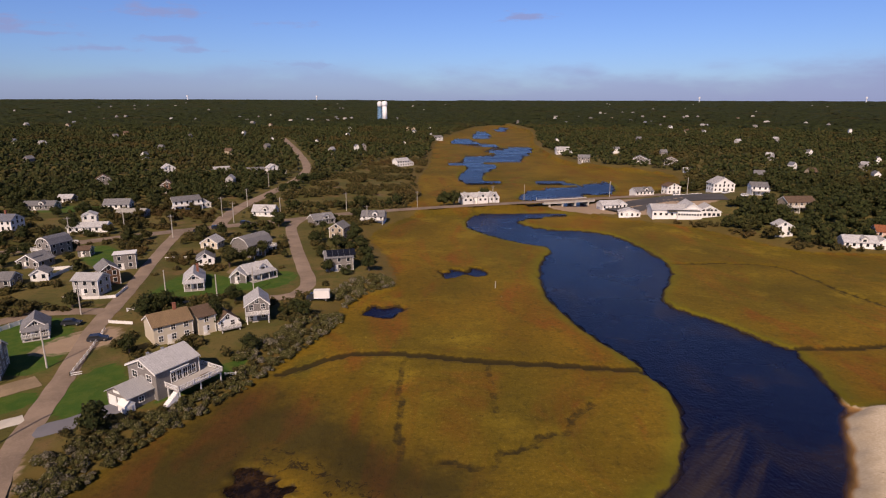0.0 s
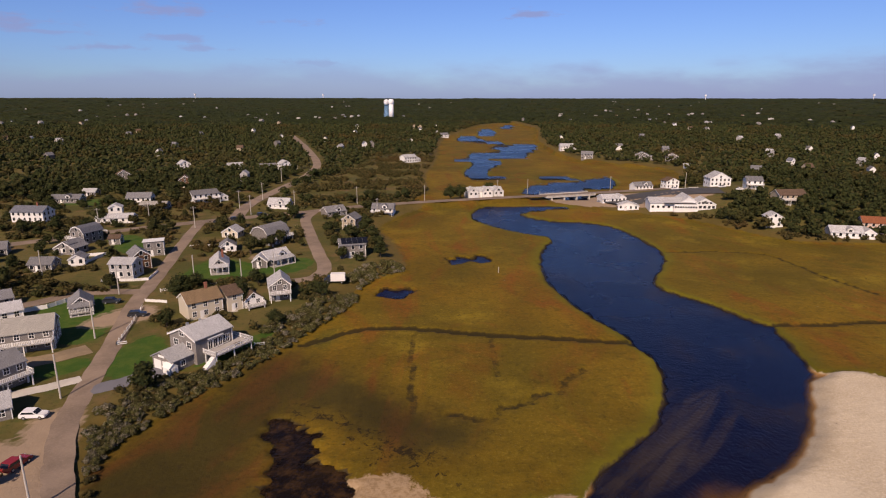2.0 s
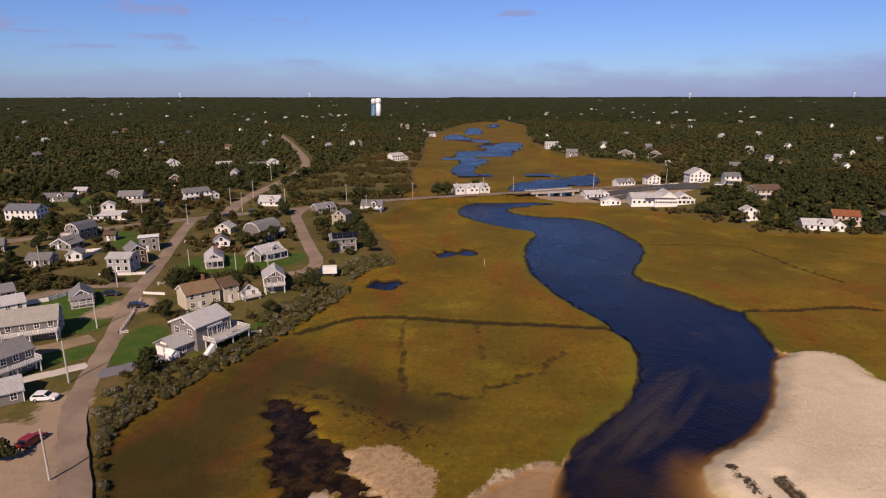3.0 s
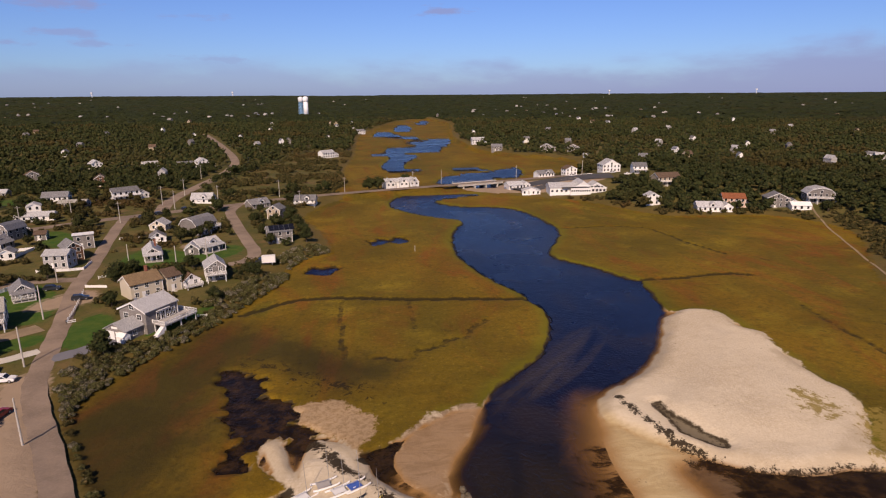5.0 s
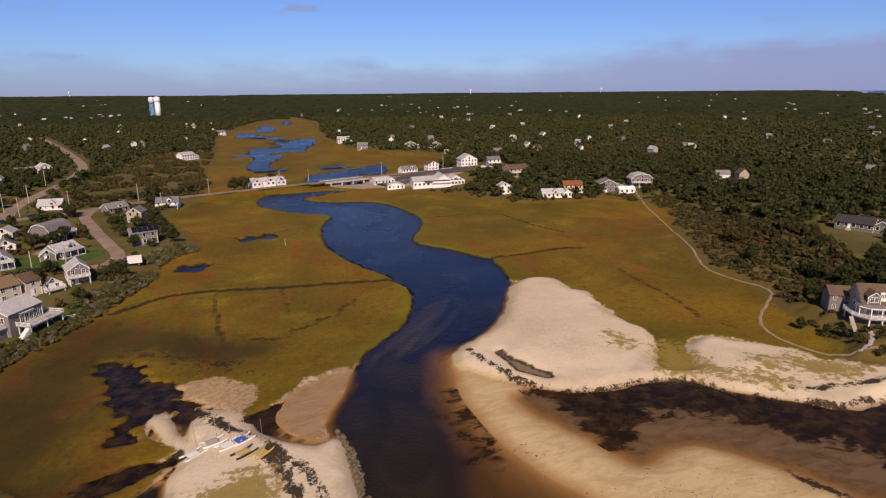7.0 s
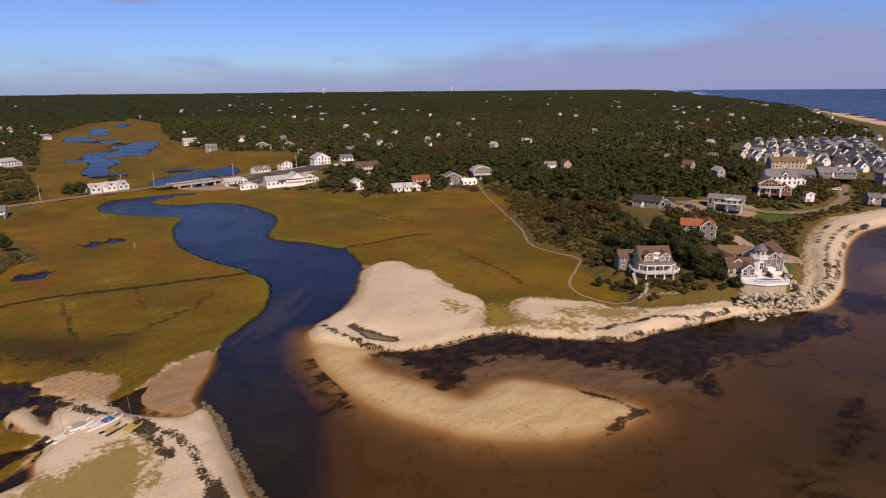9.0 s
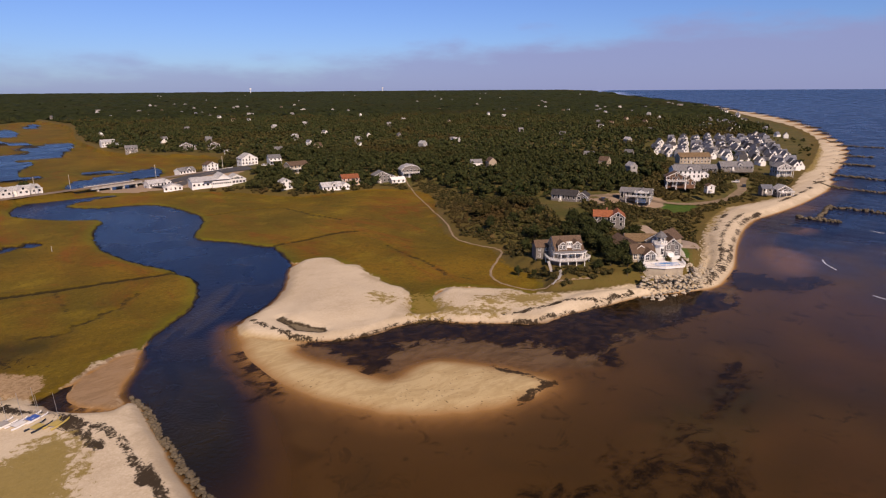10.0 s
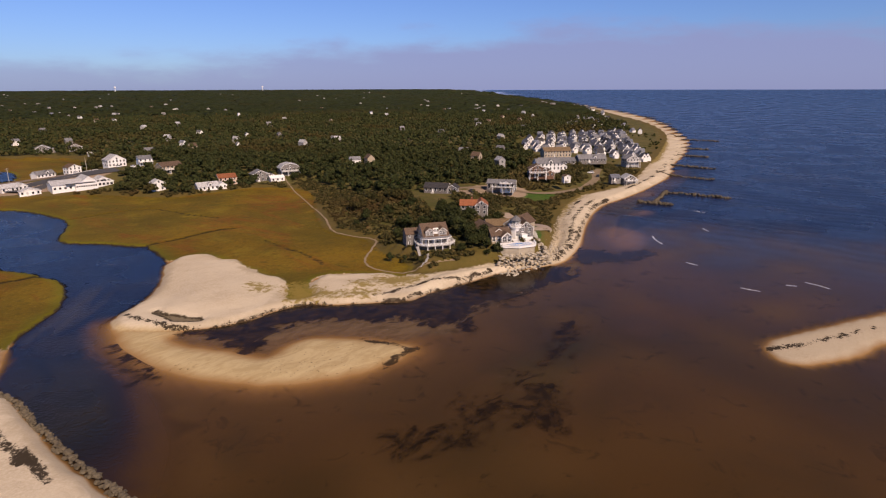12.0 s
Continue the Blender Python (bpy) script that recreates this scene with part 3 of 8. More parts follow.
    u = g.mix(g.math("MULTIPLY", g.span(g.math("ADD", g.attr("up"), g.math("MULTIPLY_ADD", mid, 14.0, -7.0)), 16.0, 4.0), 0.55), u, g.mix(clump, (0.085, 0.056, 0.013), (0.18, 0.115, 0.03)))
    u = g.mix(g.math("MULTIPLY", g.span(clump, 0.52, 0.68), 0.5), u, (0.030, 0.028, 0.010))
    col = g.mix(g.span(g.math("ADD", g.attr("up"), edge), -0.5, 0.5), col, u)
    lawn = g.mix(g.span(fine, 0.35, 0.7), (0.036, 0.086, 0.012), (0.070, 0.108, 0.018))
    lawn = g.mix(g.math("MULTIPLY", g.span(mid, 0.5, 0.75), 0.6), lawn, (0.12, 0.095, 0.03))
    col = g.mix(g.span(g.math("ADD", g.attr("lawn"), g.math("MULTIPLY_ADD", tiny, 1.0, -0.5)), -0.2, 0.4), col, lawn)
    col = g.mix(g.span(g.math("ADD", g.attr("bareland"), edge), -0.5, 0.5), col, g.mix(fine, (0.36, 0.27, 0.19), (0.27, 0.2, 0.14)))
    col = g.mix(g.math("MULTIPLY", g.span(g.math("ADD", g.attr("ditch"), g.math("MULTIPLY_ADD", fine, 3.0, -1.5)), -1.3, -0.3), 0.85), col, (0.022, 0.017, 0.007))
    g.bump(g.math("ADD", g.math("MULTIPLY", fine, 1.0), g.math("MULTIPLY", tiny, 0.4)), 0.55, 0.35)
    return g.done(col, 0.9, 0.0, 0.15)


def water_material():
    g = Nodes("water")
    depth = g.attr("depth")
    deep = g.attr("deep")
    tintn = g.noise(0.03, 4)
    patch = g.noise(0.13, 7, 0.7, None, 0.8)
    flow = g.noise(0.11, 6, 0.65, g.scaled(g.co, (1.0, 0.45, 1)), 1.2)
    sea = g.nt.nodes.new("ShaderNodeSeparateXYZ"); g.put(sea.inputs[0], g.co)
    # silty shallows over a sandy bottom, the deep channel dark
    shallow = g.mix(g.span(g.noise(0.012, 5, 0.6, None, 0.5), 0.40, 0.62), (0.066, 0.0325, 0.0082), (0.044, 0.0250, 0.0064))
    silt = g.mix(g.span(g.math("ADD", deep, g.math("MULTIPLY_ADD", flow, 0.5, -0.25)), 0.05, 0.95), shallow, g.mix(g.span(sea.outputs[0], 150.0, 300.0), (0.0030, 0.0030, 0.0190), (0.0035, 0.0072, 0.0310)))
    mouth = g.math("MULTIPLY", g.span(g.math("MULTIPLY_ADD", tintn, 40.0, sea.outputs[1]), 125.0, 45.0), g.span(sea.outputs[0], 120.0, 70.0))
    silt = g.mix(g.math("MULTIPLY", mouth, g.span(deep, 0.2, 1.0)), silt, g.mix(g.span(flow, 0.35, 0.65), (0.0150, 0.0120, 0.0050), (0.026, 0.0185, 0.0070)))
    silt = g.mix(g.span(g.math("ADD", g.attr("shoal"), g.math("MULTIPLY_ADD", patch, 7.0, -3.5)), -4.0, 4.0), silt, (0.165, 0.078, 0.022))
    # sand bars in the creek, combed by the current
    comb = g.noise(0.16, 7, 0.7, g.combed(), 0.8)
    bars = g.math("MULTIPLY", g.span(g.math("ADD", g.attr("creek"), g.math("MULTIPLY_ADD", comb, 30.0, -16.0)), -5.0, 5.0), 0.62)
    silt = g.mix(bars, silt, (0.058, 0.042, 0.026))
    cloud = g.math("MULTIPLY", g.span(g.noise(0.035, 6, 0.6, g.scaled(g.co, (1.3, 0.7, 1)), 0.8), 0.50, 0.66), g.span(deep, 0.2, 0.9))
    silt = g.mix(g.math("MULTIPLY", cloud, 0.35), silt, (0.022, 0.016, 0.012))
    eel = g.span(g.math("ADD", g.attr("eel"), g.math("MULTIPLY_ADD", patch, 30.0, -15.0)), -6.0, 6.0)
    silt = g.mix(g.math("MULTIPLY", eel, 0.55), silt, (0.020, 0.021, 0.0035))
    weed = g.span(g.math("ADD", g.attr("weed"), g.math("MULTIPLY_ADD", g.noise(0.17, 8, 0.74, g.scaled(g.co, (0.75, 1.25, 1)), 0.5), 26.0, -12.4)), -2.0, 1.6)
    silt = g.mix(g.math("MULTIPLY", weed, 0.93), silt, g.mix(g.span(g.noise(0.35, 6, 0.75), 0.42, 0.66), (0.0085, 0.0055, 0.003), (0.050, 0.027, 0.009)))
    thin = g.math("MULTIPLY", g.span(g.noise(0.5, 6, 0.75), 0.61, 0.67), g.span(g.noise(0.02, 4), 0.48, 0.62))
    silt = g.mix(g.math("MULTIPLY", thin, 0.6), silt, (0.012, 0.009, 0.004))
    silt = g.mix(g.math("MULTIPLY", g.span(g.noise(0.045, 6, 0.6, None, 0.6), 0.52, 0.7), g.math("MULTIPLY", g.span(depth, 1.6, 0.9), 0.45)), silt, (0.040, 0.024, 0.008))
    g.put(g.b.inputs["IOR"], 1.333)
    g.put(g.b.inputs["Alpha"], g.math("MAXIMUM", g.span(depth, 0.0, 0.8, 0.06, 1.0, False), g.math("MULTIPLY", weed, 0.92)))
    rip = g.math("ADD", g.noise(1.7, 3, 0.6, g.scaled(g.co, (1, 0.6, 1))), g.math("MULTIPLY", g.noise(0.30, 3, 0.5), 0.7))
    swell = g.nt.nodes.new("ShaderNodeTexWave")
    swell.inputs["Scale"].default_value, swell.inputs["Distortion"].default_value, swell.inputs["Detail"].default_value = 0.030, 7.0, 3.0
    g.put(swell.inputs["Vector"], g.co)
    rip = g.math("MULTIPLY_ADD", swell.outputs["Fac"], g.span(sea.outputs[0], 170.0, 260.0, 0.0, 0.9), rip)
    n = g.nt.nodes.new("ShaderNodeBump")
    n.inputs["Distance"].default_value = 0.22
    g.put(n.inputs["Strength"], g.math("MULTIPLY_ADD", deep, 0.5, 0.12)); g.put(n.inputs["Height"], rip)
    g.put(g.b.inputs["Normal"], n.outputs[0])
    return g.done(silt, g.math("MULTIPLY_ADD", deep, 0.12, g.span(tintn, 0.3, 0.7, 0.12, 0.2)), 0.0, g.math("MULTIPLY_ADD", weed, -0.2, 0.33))


def plain(name, color, rough=0.8, var=0.25, scale=1.5, metal=0.0, spec=0.3, relief=0.0, stretch=(1, 1, 1)):
    """A weathered surface of one colour: stains at one scale, grain at another."""
    g = Nodes(name)
    co = g.scaled(g.co, stretch)
    dark = tuple(c * (1 - var) for c in color)
    c = g.mix(g.span(g.noise(scale * 0.35, 5, 0.6, co), 0.3, 0.7), color, dark)
    c = g.mix(g.math("MULTIPLY", g.span(g.noise(scale * 6, 4, 0.7, co), 0.4, 0.8), var), c, tuple(min(1, k * (1 + var)) for k in color))
    hue = g.math("MULTIPLY_ADD", g.random(), 0.2, 0.9)
    n = g.nt.nodes.new("ShaderNodeHueSaturation"); g.put(n.inputs["Value"], hue); g.put(n.inputs["Color"], c)
    if relief:
        g.bump(g.noise(scale * 4, 4, 0.6, co), relief, 0.05)
    return g.done(n.outputs[0], rough, metal, spec)


def shingles(name, a, b, course=0.18):
    """Courses of wooden or asphalt shingles."""
    g = Nodes(name)
    n = g.nt.nodes.new("ShaderNodeTexBrick")
    n.inputs["Scale"].default_value = 1.0
    n.inputs["Mortar Size"].default_value, n.inputs["Brick Width"].default_value, n.inputs["Row Height"].default_value = 0.012, 0.30, course
    n.inputs["Bias"].default_value = 0.0
    sep = g.nt.nodes.new("ShaderNodeSeparateXYZ"); g.put(sep.inputs[0], g.co)
    com = g.nt.nodes.new("ShaderNodeCombineXYZ")
    g.put(com.inputs[0], g.math("ADD", sep.outputs[0], sep.outputs[1])); g.put(com.inputs[1], g.math("MULTIPLY", sep.outputs[2], 1.0))
    g.put(n.inputs["Vector"], com.outputs[0])
    n.inputs["Color1"].default_value, n.inputs["Color2"].default_value, n.inputs["Mortar"].default_value = (*a, 1), (*b, 1), (*[k * 0.45 for k in b], 1)
    c = g.mix(g.math("MULTIPLY", g.span(g.noise(0.6, 5, 0.6), 0.35, 0.7), 0.45), n.outputs["Color"], tuple(k * 0.6 for k in a))
    v = g.nt.nodes.new("ShaderNodeHueSaturation"); g.put(v.inputs["Value"], g.math("MULTIPLY_ADD", g.random(), 0.3, 0.85)); g.put(v.inputs["Color"], c)
    g.bump(n.outputs["Fac"], 0.3, -0.02)
    return g.done(v.outputs[0], 0.85, 0.0, 0.2)


def leaf_material(name, shades, size=0.9):
    g = Nodes(name)
    pos = g.world_pos()
    r = g.island()
    c = g.mix(g.span(r, 0.05, 0.75), shades[0], shades[1])
    c = g.mix(g.span(r, 0.78, 0.98), c, shades[2])
    c = g.mix(g.math("MULTIPLY", g.span(g.noise(0.012, 4, 0.5, pos), 0.5, 0.68), 0.7), c, shades[3])
    c = g.mix(g.math("MULTIPLY", g.span(g.noise(size, 6, 0.75, pos), 0.45, 0.7), 0.6), c, tuple(k * 0.45 for k in shades[0]))
    g.bump(g.noise(size * 1.3, 6, 0.75, pos), 1.0, 0.9)
    return g.done(c, 0.85, 0.0, 0.15)


def far_house_material():
    g = Nodes("far houses")
    c = g.mix(g.span(g.island(), 0.3, 0.7), (0.10, 0.10, 0.10), (0.45, 0.44, 0.43))
    return g.done(g.mix(g.noise(0.4, 4), c, (0.35, 0.33, 0.31)), 0.8)


def far_leaf_material():
    g = Nodes("far woods")
    c = g.mix(g.span(g.noise(0.05, 6, 0.75), 0.4, 0.65), (0.020, 0.029, 0.010), (0.042, 0.050, 0.016))
    c = g.mix(g.math("MULTIPLY", g.span(g.noise(0.006, 4, 0.6), 0.5, 0.7), 0.5), c, (0.052, 0.038, 0.012))
    g.bump(g.noise(0.12, 5, 0.75), 1.0, 4.0)
    return g.done(c, 0.9, 0.0, 0.1)


M = dict(
    ground=ground_material(), water=water_material(),
    road=plain("worn asphalt", (0.27, 0.205, 0.155), 0.9, 0.35, 0.4), drive=plain("blue-grey asphalt", (0.15, 0.15, 0.17), 0.9, 0.15, 0.6),
    sandtrack=plain("sandy track", (0.28, 0.21, 0.135), 0.95, 0.3, 0.8), concrete=plain("concrete", (0.52, 0.49, 0.44), 0.9, 0.2, 0.8),
    white=plain("white paint", (0.80, 0.79, 0.77), 0.55, 0.08, 0.8), trim=plain("white trim", (0.82, 0.81, 0.79), 0.5, 0.05, 1.0),
    grey_shingle=shingles("weathered cedar shingle", (0.26, 0.24, 0.225), (0.20, 0.185, 0.175)),
    brown_shingle=shingles("brown cedar shingle", (0.20, 0.11, 0.07), (0.15, 0.08, 0.05)),
    roof_grey=shingles("grey asphalt roof", (0.23, 0.23, 0.24), (0.18, 0.18, 0.19), 0.14),
    roof_light=shingles("pale grey roof", (0.50, 0.50, 0.51), (0.43, 0.43, 0.44), 0.14),
    roof_tan=shingles("tan asphalt roof", (0.24, 0.165, 0.095), (0.19, 0.13, 0.075), 0.14),
    roof_dark=shingles("dark asphalt roof", (0.075, 0.072, 0.075), (0.055, 0.052, 0.055), 0.14),
    roof_brown=shingles("brown roof", (0.155, 0.105, 0.075), (0.12, 0.08, 0.055), 0.14),
    roof_red=shingles("terracotta roof", (0.36, 0.13, 0.06), (0.28, 0.10, 0.05), 0.2),
    cream=plain("cream clapboard", (0.62, 0.55, 0.43), 0.7, 0.1, 0.7), glass=plain("window glass", (0.018, 0.022, 0.028), 0.08, 0.2, 0.3, 0, 0.6),
    brick=plain("brick", (0.28, 0.11, 0.07), 0.85, 0.3, 3), wood=plain("weathered timber", (0.20, 0.17, 0.14), 0.85, 0.3, 2, stretch=(1, 1, 0.1)),
    deck=plain("grey deck boards", (0.40, 0.38, 0.36), 0.8, 0.15, 1.5), metal=plain("galvanised metal", (0.45, 0.46, 0.48), 0.45, 0.1, 1, 0.7),
    rock=plain("pale granite", (0.46, 0.40, 0.31), 0.9, 0.35, 0.7, relief=0.5), jetty_rock=plain("weedy stone", (0.13, 0.105, 0.07), 0.9, 0.45, 0.8, relief=0.5),
    tower=plain("tower steel", (0.78, 0.80, 0.83), 0.45, 0.06, 0.1), tower_blue=plain("pale blue steel", (0.22, 0.42, 0.66), 0.5, 0.1, 0.2),
    pool=plain("pool water", (0.02, 0.30, 0.82), 0.08, 0.15, 0.5, 0, 0.5), tyre=plain("rubber", (0.03, 0.03, 0.03), 0.8, 0.2, 3),
    car_white=plain("white car paint", (0.8, 0.8, 0.8), 0.25, 0.03, 0.5, 0, 0.6), car_red=plain("red car paint", (0.25, 0.02, 0.02), 0.25, 0.05, 0.5, 0, 0.6),
    car_dark=plain("dark car paint", (0.03, 0.035, 0.045), 0.25, 0.05, 0.5, 0, 0.6), blue=plain("blue cloth", (0.05, 0.12, 0.42), 0.8, 0.15, 1),
    yellow=plain("yellow gelcoat", (0.55, 0.42, 0.12), 0.45, 0.1, 1), bark=plain("bark", (0.10, 0.075, 0.055), 0.95, 0.35, 3),
    solar=plain("solar panel", (0.012, 0.014, 0.022), 0.15, 0.2, 1, 0, 0.6), hedge=leaf_material("shrub leaves", [(0.085, 0.090, 0.026), (0.150, 0.140, 0.048), (0.33, 0.29, 0.17), (0.16, 0.115, 0.045)], 2.0),
    leaves=leaf_material("oak and pine leaves", [(0.029, 0.039, 0.012), (0.052, 0.060, 0.018), (0.074, 0.066, 0.022), (0.082, 0.056, 0.017)], 0.9),
    pale_shrub=leaf_material("pale flowering shrub", [(0.10, 0.09, 0.05), (0.28, 0.25, 0.18), (0.40, 0.36, 0.28), (0.16, 0.12, 0.06)], 2.0),
    scrub=leaf_material("scrub leaves", [(0.047, 0.047, 0.015), (0.088, 0.074, 0.024), (0.15, 0.108, 0.040), (0.112, 0.066, 0.024)], 1.2),
    far_leaves=far_leaf_material(), far_white=far_house_material(),
    pink=plain("pale rose stucco", (0.62, 0.45, 0.36), 0.8, 0.1, 0.6), slate=shingles("blue grey roof", (0.20, 0.21, 0.25), (0.15, 0.16, 0.19), 0.14),
    tan_wall=plain("tan shingle wall", (0.42, 0.35, 0.26), 0.8, 0.12, 0.8), lot=plain("car park asphalt", (0.075, 0.073, 0.075), 0.9, 0.25, 0.3),
    pale_grey=shingles("pale weathered shingle", (0.46, 0.45, 0.44), (0.40, 0.39, 0.385)), roof_driftwood=shingles("driftwood roof", (0.36, 0.345, 0.31), (0.30, 0.285, 0.26), 0.14),
    surf=plain("surf foam", (0.75, 0.77, 0.8), 0.7, 0.5, 2.0), patio=plain("stone pavers", (0.42, 0.33, 0.25), 0.9, 0.2, 1.2), marshpost=plain("bleached post", (0.5, 0.47, 0.42), 0.9, 0.2, 2),
)


# ---- building helpers ----
def mesh_from(name, verts, faces, mats, index=None, smooth_shade=False):
    me = bpy.data.meshes.new(name)
    me.from_pydata([tuple(map(float, v)) for v in verts], [], faces)
    for m in (mats if isinstance(mats, (list, tuple)) else [mats]):
        me.materials.append(m)
    if index is not None:
        me.polygons.foreach_set("material_index", index)
    if smooth_shade:
        me.polygons.foreach_set("use_smooth", [True] * len(me.polygons))
    return me


def part(name, bm, material, parent, label="", m=None, smooth_shade=False):
    """Links a bmesh as one mesh object under a thing or a part."""
    me = bpy.data.meshes.new(name)
    bm.to_mesh(me)
    bm.free()
    me.materials.append(material)
    if smooth_shade:
        me.polygons.foreach_set("use_smooth", [True] * len(me.polygons))
    ob = new(name, me)
    if parent is not None:
        ob.parent = parent
    if m is not None:
        ob.matrix_basis = m
    if label:
        tagged(ob, label)
    return ob


def box(bm, x0, x1, y0, y1, z0, z1, m=None):
    c = Matrix.Translation(((x0 + x1) / 2, (y0 + y1) / 2, (z0 + z1) / 2)) @ Matrix.Diagonal((abs(x1 - x0), abs(y1 - y0), abs(z1 - z0), 1))
    bmesh.ops.create_cube(bm, size=1, matrix=(m @ c) if m is not None else c)
    return bm


def boxes(*list_of):
    bm = bmesh.new()
    for b in list_of:
        box(bm, *b)
    return bm


def cyl(bm, r0, r1, p, q, n=8):
    p, q = Vector(p), Vector(q)
    m = Matrix.Translation((p + q) / 2) @ (q - p).to_track_quat("Z", "Y").to_matrix().to_4x4()
    bmesh.ops.create_cone(bm, cap_ends=True, segments=n, radius1=r0, radius2=r1, depth=(q - p).length, matrix=m)
    return bm


def prism(pts, y0, y1, m=None):
    """The outline pts in x and z, drawn out along y."""
    bm = bmesh.new()
    a = [bm.verts.new((x, y0, z)) for x, z in pts]
    b = [bm.verts.new((x, y1, z)) for x, z in pts]
    bm.faces.new(a)
    bm.faces.new(b[::-1])
    for i in range(len(pts)):
        j = (i + 1) % len(pts)
        bm.faces.new((a[j], a[i], b[i], b[j]))
    if m is not None:
        bm.transform(m)
    bmesh.ops.recalc_face_normals(bm, faces=bm.faces)
    return bm


# ---- ground and water ----
LAWNS = [[(-79, 122), (-70, 112), (-62, 121), (-74, 138)], [(-58, 117), (-47, 128), (-44, 142), (-52, 134)], [(-112, 160), (-98, 162), (-87, 142), (-88, 130), (-108, 136)],
         [(-93, 116), (-86, 112), (-79, 119), (-84, 124)], [(-88, 180), (-72, 184), (-62, 188), (-60, 196), (-72, 204), (-86, 206)], [(-70, 190), (-52, 192), (-48, 206), (-56, 212)],
         [(-140, 236), (-120, 210), (-112, 220), (-130, 240)], [(-210, 310), (-180, 312), (-170, 322), (-200, 330)], [(228, 150), (242, 140), (246, 152), (234, 160)],
         [(178, 20), (190, 27), (197, 34), (188, 37), (179, 28)], [(262, 70), (290, 76), (284, 86), (262, 82)]]
BARE = [[(-36, 104), (-29, 108), (-20, 104), (-10, 97), (0, 91), (5, 85), (-2, 83), (-14, 86), (-22, 96)]]
LOW = [[(-72, 60), (-60, 90), (-52, 106), (-44, 128), (-32, 128), (-16, 114), (2, 102), (6, 94), (-2, 87), (-14, 90), (-26, 102), (-32, 76), (-34, 60), (-26, 48), (-40, 36), (-80, 20)]]
WRACK = [[(48.3, 74.8), (49, 69.6), (50.8, 64.2), (52.2, 59.9), (54.5, 55.4), (58.1, 51.4), (60.9, 50.2), (66.7, 48.8), (72.4, 48.8), (78, 48), (87.9, 44.6), (90.9, 39.5), (94.7, 36),
          (100, 31.3), (104, 28.4), (108, 25.6), (114, 25.4), (124, 22.6), (137, 19.6), (147, 18)],
         [(102.8, 33.6), (107, 32), (115, 30.6), (121.4, 29.6), (128, 26.6), (135, 23), (146, 21.2)], 
         [(-11.6, 68.2), (-8.5, 64.2), (-6.5, 60.2), (-3.6, 56.7), (-1.3, 53.9), (0.9, 50.2), (3.3, 45.8), (5.6, 41.6), (6.8, 37.5), (7.5, 33), (8, 10)],
         [(-10.4, 66.6), (-8, 62.4), (-5.4, 58.4)], [(-0.2, 48.1), (1.3, 44.8), (2.7, 39.8), (3.2, 35.2)], [(51.7, 54.9), (55.3, 51.7), (60.6, 47.4)],
         [(80, 14.8), (82, 9.4), (83.3, 5), (83.5, 1)], [(85, 0.7), (80, 0.5), (73.3, -0.8)], [(138, -67), (150, -75), (170, -85)],
         [(176, 12), (200, 20), (232, 35), (262, 46), (286, 51)], [(172, 10.5), (200, 17.5), (226, 28), (268, 43), (300, 48)], [(240, 42), (262, 51), (284, 57)], [(330, 52), (400, 60), (470, 80), (540, 95), (630, 122), (730, 160)], [(420, 60), (480, 79), (560, 97), (660, 128)]]
DUNE = [[(85, 71.7), (88, 67.5), (86.4, 63), (82.2, 63.2)], [(93.4, 62.8), (97.8, 62.9), (96.4, 56), (96, 50.3), (97.5, 44.5), (95.4, 41.4), (90.5, 45.8), (84.6, 49.4), (86, 53.8)],
        [(106.8, 47.4), (110.3, 44.4), (108.8, 40.5), (104.2, 41.9)], [(98.8, 42.8), (103.4, 39.7), (104.7, 34.9), (100.5, 36), (98, 39.2)],
        [(117, 45.7), (119, 41.7), (124, 38), (127, 34.6), (122, 33.3), (115, 33.6), (111.3, 38), (112, 42.2)],
        [(-12, 40), (-6.7, 43.1), (-3.1, 44.6), (-0.6, 43.1), (0.4, 39.6), (0.2, 33), (-3, 24), (-20, 16), (-34, 26), (-20, 38)],
        [(450, 96), (540, 120), (640, 152), (740, 190), (762, 184), (650, 139), (540, 105), (470, 86)], [(236, 50), (268, 62), (300, 68), (298, 63), (268, 56), (240, 45)]]
DIRT = [[(-94, 140), (-80, 146), (-84, 158), (-94, 150)], [(-72, 208), (-62, 210), (-60, 216), (-70, 218)], [(-46, 44), (-58, 72), (-64, 86), (-68, 96), (-72, 102), (-77, 96), (-74, 88), (-80, 90), (-84, 80), (-70, 60), (-60, 40)], [(246, 108), (272, 100), (280, 90), (258, 80), (244, 92)],
        [(222, 104), (232, 108), (240, 94), (230, 88)], [(60, 352), (108, 366), (150, 360), (150, 330), (100, 320)]]


def lines(lo, hi, step, far):
    mid = list(np.arange(lo, hi + step / 2, step))
    out, s, v = [], step, hi
    while v < far:
        s *= 1.09
        v += s
        out.append(min(v, far))
    back, s, v = [], step, lo
    while v > -far:
        s *= 1.09
        v -= s
        back.append(max(v, -far))
    return np.array(back[::-1] + mid + out)


